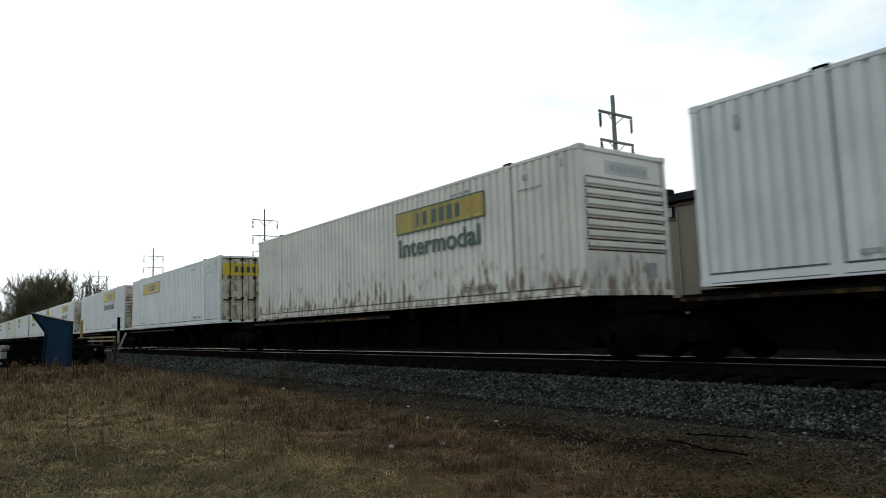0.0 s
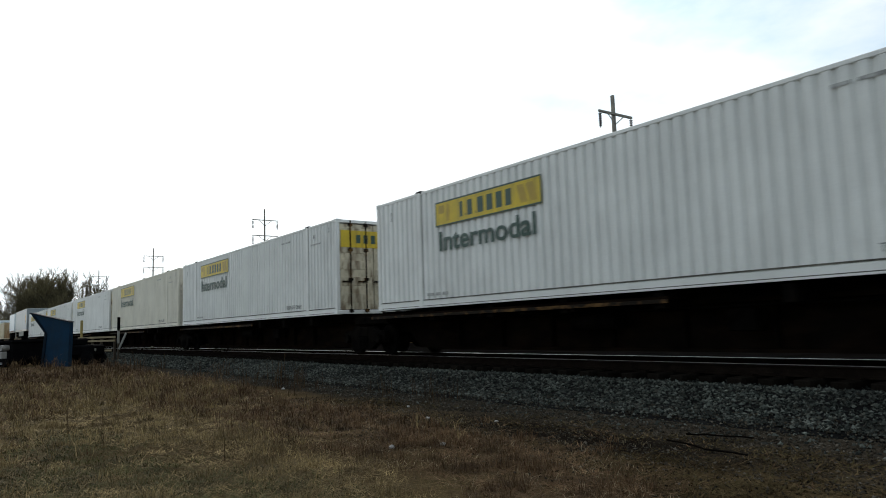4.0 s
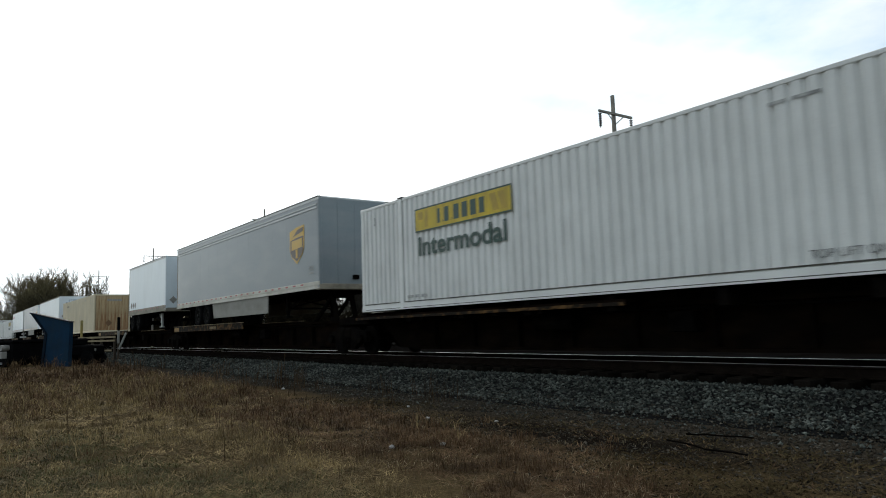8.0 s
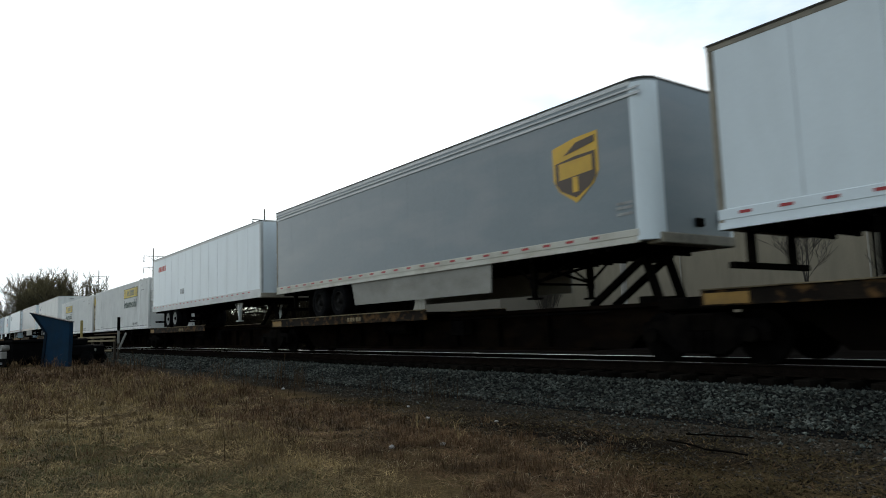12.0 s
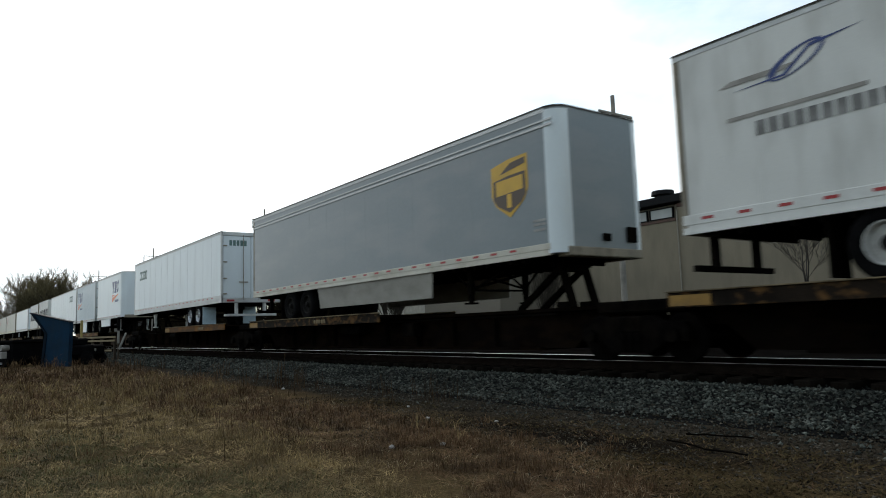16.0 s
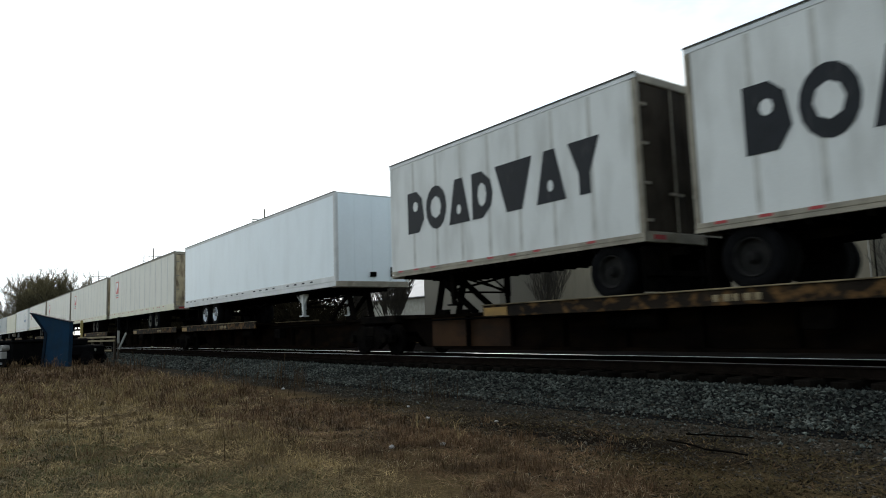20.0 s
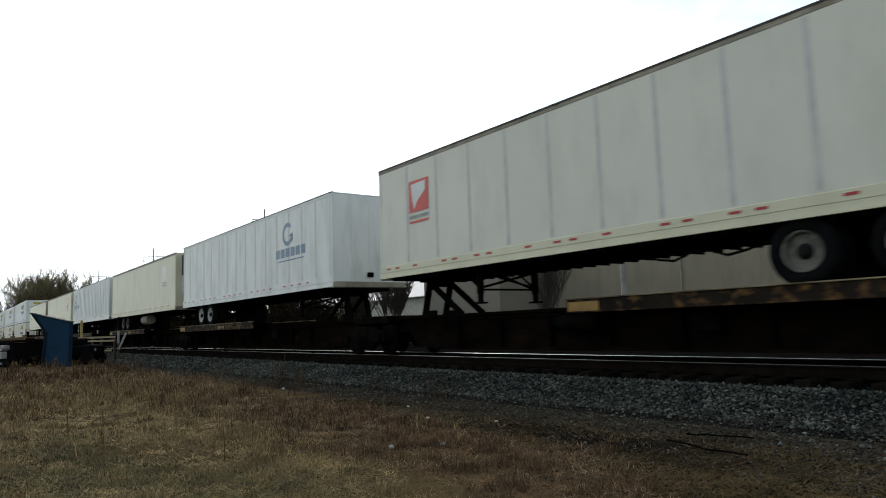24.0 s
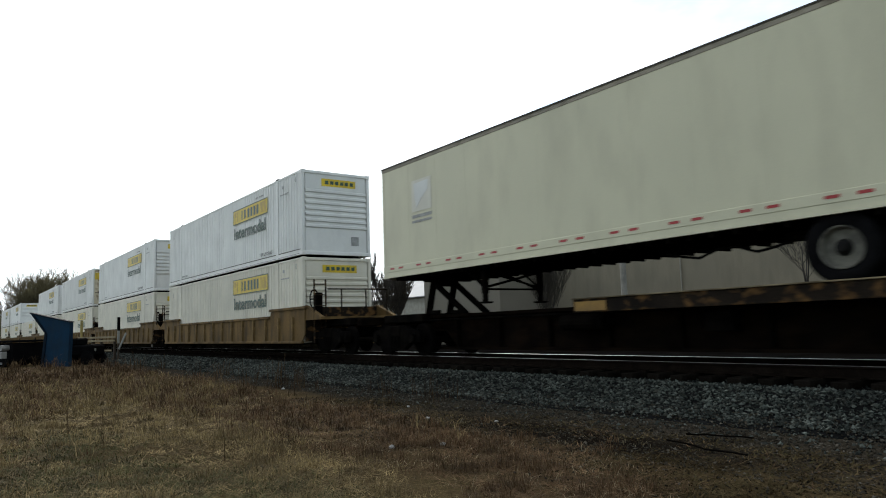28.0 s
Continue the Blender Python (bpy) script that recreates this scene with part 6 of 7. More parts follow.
def ragged_sheet(name, x0, x1, near, far, z, material, label, category, step=0.35, rag=0.25):
    """A flat sheet with ragged edges along the line."""
    bm = bmesh.new()
    n = int((x1 - x0) / step)
    rows = []
    for k in range(n + 1):
        x = x0 + k * (x1 - x0) / n
        t = min(1.0, min(k, n - k) / 8.0)
        mid = (near + far) / 2
        a = mid + (near - mid) * t + rag * t * noise.noise((x * 0.7, 1.0, 2.0)) + 0.3 * rag * noise.noise((x * 3.1, 4.0, 2.0))
        b = mid + (far - mid) * t + rag * t * noise.noise((x * 0.6, 9.0, 5.0)) + 0.3 * rag * noise.noise((x * 2.7, 7.0, 2.0))
        rows.append((bm.verts.new((x, a, z)), bm.verts.new((x, max(a + 0.02, b), z))))
    for p, q_ in zip(rows, rows[1:]):
        bm.faces.new((p[0], q_[0], q_[1], p[1]))
    me = bpy.data.meshes.new(name)
    bm.to_mesh(me)
    bm.free()
    me.materials.append(material)
    tagged(new(name, me), label, category, kind="structure")


def build_verge():
    # black sheet painting the shade that shows beneath the cars
    ragged_sheet("cinder_yard", -600, 300, YC + 3.3, 34.0, 0.012, M["far_shade"], "ground beyond the track, coloured dark as if in shade", "dirt", step=4.0, rag=0.8)


def build_track():
    bed = bmesh.new()
    prof = [(YC - 3.35, -0.02), (YC - 2.8, 0.09), (YC - 1.75, 0.31), (YC - 1.2, 0.31), (YC + 1.2, 0.31), (YC + 1.75, 0.31), (YC + 3.3, 0.06), (YC + 3.7, -0.02)]
    prism(bed, prof, "x", -700, 300)
    me = bpy.data.meshes.new("ballast_bed")
    bmesh.ops.recalc_face_normals(bed, faces=bed.faces)
    bed.to_mesh(me)
    bed.free()
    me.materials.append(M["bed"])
    tagged(new("ballast_bed", me), "grey crushed-stone ballast bed of the railway", "ballast", kind="structure")
    for s in (-1, 1):
        rl = thing("rail", "worn steel rail with a polished head", "rail", "rails of the track", "structure", (0, YC + s * 0.7525, RAIL))
        one("rail_head", lambda bm: prism(bm, [(-0.033, -0.006), (0.033, -0.006), (0.026, 0), (-0.026, 0)], "x", -700, 300), M["rail_head"], rl, label="polished running surface")
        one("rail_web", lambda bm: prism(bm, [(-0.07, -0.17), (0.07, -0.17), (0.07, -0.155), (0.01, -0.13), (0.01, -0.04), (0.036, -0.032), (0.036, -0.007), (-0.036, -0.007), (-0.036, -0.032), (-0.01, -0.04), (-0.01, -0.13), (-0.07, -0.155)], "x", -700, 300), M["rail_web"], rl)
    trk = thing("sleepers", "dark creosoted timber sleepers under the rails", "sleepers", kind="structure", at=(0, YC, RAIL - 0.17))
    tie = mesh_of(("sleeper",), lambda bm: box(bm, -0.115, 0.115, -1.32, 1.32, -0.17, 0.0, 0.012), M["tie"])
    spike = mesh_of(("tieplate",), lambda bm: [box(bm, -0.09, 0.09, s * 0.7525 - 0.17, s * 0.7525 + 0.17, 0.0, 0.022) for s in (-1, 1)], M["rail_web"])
    random.seed(5)
    for k in range(170):
        ob = part("sleeper", tie, trk, (8 - 0.5 * k + random.uniform(-0.03, 0.03), random.uniform(-0.06, 0.06), random.uniform(-0.012, 0.004)))
        ob.rotation_euler = (0, 0, random.uniform(-0.02, 0.02))
        if k < 90:
            part("tie_plate", spike, trk, ob.location)
    far = one("far_sleepers", lambda bm: [box(bm, -77.115 - 0.5 * k, -76.885 - 0.5 * k, -1.32, 1.32, -0.17, 0.0) for k in range(500)], M["tie"], trk)
    far["kind"] = "stuff"


def scatter_mesh(name, verts, faces, material, label, category):
    me = bpy.data.meshes.new(name)
    nv, nf = len(verts), len(faces)
    k = faces.shape[1]
    me.vertices.add(nv)
    me.vertices.foreach_set("co", np.asarray(verts, np.float32).ravel())
    me.loops.add(nf * k)
    me.loops.foreach_set("vertex_index", faces.ravel().astype(np.int32))
    me.polygons.add(nf)
    me.polygons.foreach_set("loop_start", np.arange(0, nf * k, k, dtype=np.int32))
    me.polygons.foreach_set("use_smooth", np.zeros(nf, bool))
    me.update(calc_edges=True)
    me.materials.append(material)
    return tagged(new(name, me), label, category, kind="stuff")


def bed_height(y):
    return np.interp(y, [YC - 3.30, YC - 2.8, YC - 1.75, YC + 1.75], [0.0, 0.09, 0.31, 0.31])


def build_stones():
    """Crushed stone: small uneven six-cornered lumps, thick on the shoulder and thin in the grass."""
    rng = np.random.default_rng(11)
    def lot(n, x0, x1, y0, y1, lo, hi, bias=1.0, fade=1.0):
        u = rng.random(n) ** bias
        x = x1 + (x0 - x1) * u
        y = y1 + (y0 - y1) * rng.random(n) ** fade
        return x, y, lo + (hi - lo) * rng.random(n) ** 2
    heap = [lot(30000, -26, 1, YC - 3.1, YC - 1.36, 0.012, 0.036, 1.5), lot(4500, -26, 1, YC - 4.2, YC - 2.9, 0.010, 0.032, 1.5, 2.2), lot(8000, -60, -20, YC - 3.3, YC - 1.3, 0.03, 0.055, 1.2),
             lot(4000, -20, 1, YC - 1.3, YC + 1.3, 0.015, 0.035, 1.4)]
    fines = [lot(15000, -18, 1, YC - 4.4, YC - 2.7, 0.006, 0.022, 1.3), lot(12000, -13, 0, YC - 5.6, YC - 3.4, 0.005, 0.018, 1.2), lot(5000, -10, 0, YC - 6.8, YC - 4.8, 0.005, 0.016, 1.2)]
    oct_ = np.array([(1, 0, 0), (-1, 0, 0), (0, 1, 0), (0, -1, 0), (0, 0, 1), (0, 0, -1)], float)
    fac = np.array([(0, 2, 4), (2, 1, 4), (1, 3, 4), (3, 0, 4), (2, 0, 5), (1, 2, 5), (3, 1, 5), (0, 3, 5)])
    for name, lots, m, label in (("ballast_stones", heap, M["stone"], "loose grey crushed ballast stones along the track"), ("gravel", fines, M["gravel"], "fine brown gravel at the foot of the ballast")):
        x, y, r = (np.concatenate([p[i] for p in lots]) for i in range(3))
        z = bed_height(y) + r * 0.35
        n = len(x)
        sc = rng.uniform(0.65, 1.35, (n, 6, 1))
        v = oct_[None] * sc * r[:, None, None] + rng.normal(0, 0.22, (n, 6, 3)) * r[:, None, None]
        a = rng.random(n) * 6.283
        c, s = np.cos(a), np.sin(a)
        v = np.stack([v[..., 0] * c[:, None] - v[..., 1] * s[:, None], v[..., 0] * s[:, None] + v[..., 1] * c[:, None], v[..., 2] * 0.75], -1)
        v += np.stack([x, y, z], -1)[:, None, :]
        f = fac[None] + (np.arange(n) * 6)[:, None, None]
        scatter_mesh(name, v.reshape(-1, 3), f.reshape(-1, 3), m, label, "stones")


def tufts(n, x0, x1, y0, y1, seed, per=14, hmin=0.03, hmax=0.12, spread=0.07, flat=1.0, keep=None, wide=0.0022, plain=False):
    """Clumps of bent blades that spring from one foot."""
    rng = np.random.default_rng(seed)
    d = 2.6 * (62 / 2.6) ** rng.random(n)
    b = rng.uniform(-0.12, 1.36, n)
    x, y = -d * np.cos(b), d * np.sin(b)
    k = (x > x0) & (x < x1) & (y > y0) & (y < y1)
    x, y = x[k], y[k]
    if keep is not None:
        k = keep(x, y, rng)
        x, y = x[k], y[k]
    n = len(x)
    size = rng.uniform(0.6, 1.4, n) * np.clip(np.hypot(x, y) / 10.0, 0.9, 2.6) ** 0.5
    x, y, size = (np.repeat(v, per) for v in (x, y, size))
    m = len(x)
    a = rng.random(m) * 6.283
    rad = spread * size * np.sqrt(rng.random(m))
    h = (hmin + (hmax - hmin) * rng.random(m) ** 1.4) * size
    w = wide * rng.uniform(0.6, 1.5, m) * np.clip(np.hypot(x, y) / 8.0, 0.8, 4.0)
    bx, by = x + np.cos(a) * rad, y + np.sin(a) * rad
    a2 = a + rng.normal(0, 0.9, m)
    out = h * rng.uniform(0.2, 1.6, m) * flat
    z0 = np.full(m, -0.02 if not plain else 0.0) + bed_height(by)
    base = np.stack([bx, by, z0], -1)
    side = np.stack([-np.sin(a2), np.cos(a2), np.zeros(m)], -1) * w[:, None]
    mid = base + np.stack([np.cos(a2) * out * 0.35, np.sin(a2) * out * 0.35, h * 0.75 / max(1.0, flat)], -1)
    tip = base + np.stack([np.cos(a2) * out, np.sin(a2) * out, h * rng.uniform(0.35, 1.15, m) / max(1.0, flat)], -1)
    if plain:
        v = np.stack([base - side, base + side, tip], 1)
        return v.reshape(-1, 3), np.arange(3 * m).reshape(-1, 3)
    v = np.stack([base - side, base + side, mid + side * 0.8, mid - side * 0.8, tip], 1)
    k = np.arange(m)[:, None] * 5
    f = np.concatenate([k + np.array([0, 1, 2]), k + np.array([0, 2, 3]), k + np.array([3, 2, 4])], 0)
    return v.reshape(-1, 3), f


def waves(x, y, s=1.0):
    return np.sin(x * 0.9 * s + 1.3 * np.sin(y * 0.8 * s)) + np.sin(y * 1.6 * s + 1.1 * np.sin(x * 0.55 * s))


def value_noise(x, y, cell, seed):
    """Smooth noise from 0 to 1, one hill to a cell or so."""
    u, v = x / cell + 100.0, y / cell + 100.0
    i, j = np.floor(u).astype(int), np.floor(v).astype(int)
    f, g = u - i, v - j
    f, g = f * f * (3 - 2 * f), g * g * (3 - 2 * g)
    table = np.random.default_rng(seed).random((64, 64))
    at = lambda a, b: table[a % 64, b % 64]
    return (at(i, j) * (1 - f) + at(i + 1, j) * f) * (1 - g) + (at(i, j + 1) * (1 - f) + at(i + 1, j + 1) * f) * g


def clumped(keep, seed, cell=0.34, bare=0.08):
    """Thins a growth into clumps with bare gaps between them."""
    def chosen(x, y, r):
        n = 0.6 * value_noise(x, y, cell, seed) + 0.4 * value_noise(x, y, cell * 3.3, seed + 1)
        return keep(x, y, r) & (r.random(len(x)) < np.clip((n - 0.36) * 5.0, bare, 1.0))
    return chosen


def gather(name, lots, material, label, category):
    v, f, o = [], [], 0
    for a, b in lots:
        v.append(a), f.append(b + o)
        o += len(a)
    scatter_mesh(name, np.concatenate(v), np.concatenate(f), material, label, category)


def build_grass():
    # a slanting edge: thick growth on the near side of it, worn ground with thin tufts beyond
    edge = lambda x, y, r: y - 5.40 - 0.04 * (-x - 4.6) + 0.7 * np.clip(x + 5.0, 0, 3) + 0.18 * waves(x, y, 1.5) + r.normal(0, 0.28, len(x))
    clear = lambda x, y, r: edge(x, y, r) < 0
    thin = lambda x, y, r: (edge(x, y, r) >= 0) & (r.random(len(x)) < 0.03) & (y < 6.6)
    worn = lambda x, y, r: (edge(x, y, r) >= -0.3) & (waves(x, y, 1.8) + r.normal(0, 0.8, len(x)) > -0.7) & (y < 6.9)
    redder = lambda x, y: np.clip(1.6 - np.abs(y - 4.9 - 0.06 * (-x - 4.6)) * 1.0, -1.2, 1.6)
    pale = lambda x, y: 2.2 * np.exp(-((x + 10.2) ** 2 / 3.5 + (y - 2.5) ** 2 / 0.5))
    lawn = lambda x, y: np.clip(1.7 - np.hypot((x + 7.0) / 2.5, (y - 1.4) / 1.1) * 1.1, -1.5, 1.7)
    straw = lambda x, y, r: clear(x, y, r) & (x > -21 + r.normal(0, 3.0, len(x))) & (y < 2.9 + 0.24 * (-x - 4.6) + r.normal(0, 0.25, len(x))) & (waves(x, y) + pale(x, y) * 1.5 - np.clip(redder(x, y), -0.5, 1.6) * 1.5 - lawn(x, y) * 1.5 + r.normal(0, 0.6, len(x)) > -0.6)
    brown = lambda x, y, r: clear(x, y, r) & (1.8 * (x < -20) + waves(x + 3, y) * 0.9 + redder(x, y) * 1.6 - pale(x, y) - lawn(x, y) * 0.9 + r.normal(0, 0.6, len(x)) > -0.5)
    green = lambda x, y, r: waves(x * 1.3, y * 1.3) * 0.5 + lawn(x, y) * 1.6 + r.normal(0, 0.4, len(x)) > 0.7
    gather("dry_grass", [tufts(42000, -60, -1.5, -3.0, 7.3, 20, per=13, hmin=0.03, hmax=0.09, spread=0.13, flat=2.0, plain=True, wide=0.0050, keep=clumped(straw, 5, bare=0.5)), tufts(22000, -30, -1.5, -1.0, 6.7, 21, hmin=0.04, hmax=0.15, keep=clumped(straw, 5, bare=0.0)), tufts(5000, -62, -14, -4, 7.6, 22, hmin=0.08, hmax=0.28, spread=0.12, keep=straw),
                         tufts(1600, -22, -5, 0.3, 6.6, 23, hmin=0.12, hmax=0.26, per=9, keep=lambda x, y, r: clear(x, y, r) & (waves(x, y, 1.7) + r.normal(0, 0.4, len(x)) > 0.9)),
                         tufts(2600, -12.5, -8.4, 1.6, 3.4, 27, hmin=0.08, hmax=0.20, per=12, spread=0.10, keep=lambda x, y, r: pale(x, y) + r.normal(0, 0.3, len(x)) > 0.9)],
           M["grass"], "matted dry straw-coloured winter grass", "grass")
    gather("brown_grass", [tufts(42000, -40, -1.0, -1.0, 6.9, 26, per=13, hmin=0.03, hmax=0.09, spread=0.13, flat=2.0, plain=True, wide=0.0050, keep=clumped(lambda x, y, r: brown(x, y, r) | thin(x, y, r), 8, bare=0.6)), tufts(30000, -30, -1.0, 0.5, 6.6, 24, hmin=0.03, hmax=0.16, wide=0.003, keep=clumped(brown, 8, bare=0.0)), tufts(2600, -45, -14, 3.0, 7.8, 25, hmin=0.10, hmax=0.34, keep=brown)], M["red_grass"], "dead red-brown grass near the track", "grass")
    pick = lambda x, y, r: (np.abs(edge(x, y, r) + 0.7) < 1.1) & (r.random(len(x)) < 0.55)
    gather("bleached_grass", [tufts(9000, -16, -1.5, 1.8, 6.4, 29, per=5, hmin=0.03, hmax=0.11, spread=0.10, flat=1.3, wide=0.0028, keep=pick)], M["bleached"], "pale bleached stalks lying in the brown grass", "grass")
    gather("trampled_grass", [tufts(40000, -12, -1.0, 3.0, 7.2, 28, per=11, hmin=0.015, hmax=0.06, spread=0.15, flat=1.8, plain=True, wide=0.0075, keep=clumped(worn, 12, 0.42, bare=0.5))], M["worn_grass"], "dark trampled dead grass on worn ground", "grass")
    gather("green_grass", [tufts(60000, -15, -2, -0.8, 3.8, 31, hmin=0.03, hmax=0.10, flat=1.5, spread=0.12, wide=0.0034, keep=clumped(green, 15, bare=0.4))], M["grass_green"], "thin green grass among the dry stalks", "grass")
    stalk = lambda x, y, r: waves(x, y, 1.2) + r.normal(0, 0.5, len(x)) > 0.75
    rim_ = lambda x, y, r: np.abs(edge(x, y, r) + 0.4) < 0.7
    gather("dead_weeds", [tufts(2600, -44, -24, 0.5, 6.4, 45, per=8, hmin=0.15, hmax=0.42, spread=0.12, flat=0.6, wide=0.0022), tufts(5000, -46, -10, 5.4, 7.8, 41, per=8, hmin=0.20, hmax=0.58, spread=0.10, flat=0.5, keep=stalk, wide=0.0022), tufts(420, -18, -7, 1.5, 6.2, 42, per=5, hmin=0.12, hmax=0.32, spread=0.05, flat=0.5, keep=stalk, wide=0.0020),
                          tufts(2600, -22, -7.5, 3.5, 7.4, 44, per=7, hmin=0.06, hmax=0.24, spread=0.08, flat=0.6, keep=rim_, wide=0.0022),
                          tufts(160, -14, -7, 1.5, 5.5, 43, per=2, hmin=0.30, hmax=0.55, spread=0.02, flat=0.6, wide=0.0026)], M["weed"], "tall brown dead weed stalks by the track", "weeds")


def litter():
    random.seed(9)
    for x, y, s in ((-6.68, 4.09, 0.040), (-6.43, 4.61, 0.034), (-8.4, 5.75, 0.036), (-9.9, 6.4, 0.03), (-15.3, 6.5, 0.045), (-7.4, 6.2, 0.028)):
        def fill(bm):
            bmesh.ops.create_icosphere(bm, subdivisions=2, radius=s)
            for v in bm.verts:
                v.co *= 1 + 0.35 * noise.noise(v.co * 30 + Vector((x, y, 0)))
                v.co.z *= 0.55
        me = mesh_of(("litter", x), fill, M["litter"])
        ob = new("pale_rock", me)
        ob.location = (x, y, s * 0.4)
        tagged(ob, "small pale rock lying in dry grass", "rock", "pale rocks in the grass")
    for x, y, ln, a in ((-4.5, 6.9, 0.7, 24), (-4.2, 6.15, 1.1, -15)):
        def fill(bm):
            p = Vector((-ln / 2, 0, 0.02))
            for k in range(6):
                q_ = p + Vector((ln / 6, random.uniform(-0.05, 0.05), random.uniform(-0.012, 0.015)))
                tube(bm, p, q_, 0.011, 0.009, 6)
                p = q_
        ob = new("fallen_stick", mesh_of(("stick", x), fill, M["stick"]))
        ob.location, ob.rotation_euler = (x, y, 0.02), (0, 0, radians(a))
        tagged(ob, "dark fallen stick on the gravel edge", "stick", "fallen sticks")


# ---- trees, bare ----
def grow(bm_trunk, bm_twig, base, height, spread, rng, levels=4, stems=1, r0=0.12, fine=1.0, least=0.006):
    def branch(p, d, ln, r, lv):
        n = 3
        r = max(r, least)
        for k in range(n):
            d2 = (d + Vector((rng.gauss(0, 0.10), rng.gauss(0, 0.10), 0.06))).normalized()
            q_ = p + d2 * (ln / n)
            r2 = r * (0.86 if lv else 0.7)
            tube(bm_trunk if lv <= 1 else bm_twig, p, q_, r, r2, 6 if lv <= 1 else 3, False)
            p, d, r = q_, d2, r2
            if lv < levels and (k > 0 or lv > 0 or stems > 2):
                for _ in range(2 if lv < levels - 1 else max(1, round(3 * fine))):
                    ang = rng.uniform(0, 6.283)
                    side = Vector((math.cos(ang), math.sin(ang), 0))
                    dd = (d * 1.0 + side * spread * rng.uniform(0.5, 1.0) + Vector((0, 0, 0.25))).normalized()
                    branch(p, dd, ln * rng.uniform(0.48, 0.72), r * rng.uniform(0.45, 0.62), lv + 1)
    for s in range(stems):
        a = 6.283 * s / max(1, stems) + rng.uniform(0, 1)
        d = Vector((math.cos(a) * 0.22 * (stems > 1), math.sin(a) * 0.22 * (stems > 1), 1)).normalized()
        branch(Vector(base) + Vector((math.cos(a) * 0.15 * (stems > 1), math.sin(a) * 0.15 * (stems > 1), 0)), d, height * 0.52, r0, 0)


def bare_tree(x, y, height, spread, seed, stems=1, r0=0.12, levels=4, label="bare winter tree with fine upright branches", fine=1.0, least=0.006):
    root = thing("bare_tree", label, "tree", "bare trees", at=(x, y, 0))
    rng = random.Random(seed)
    a, b = bmesh.new(), bmesh.new()
    grow(a, b, (0, 0, -0.1), height, spread, rng, levels, stems, r0, fine, least)
    for nm, bm, m in (("trunk", a, "bark"), ("crown", b, "twig" if least > 0.02 else "twig_dark")):
        me = bpy.data.meshes.new(nm)
        bm.to_mesh(me)
        bm.free()
        me.materials.append(M[m])
        part(nm, me, root)
    return root


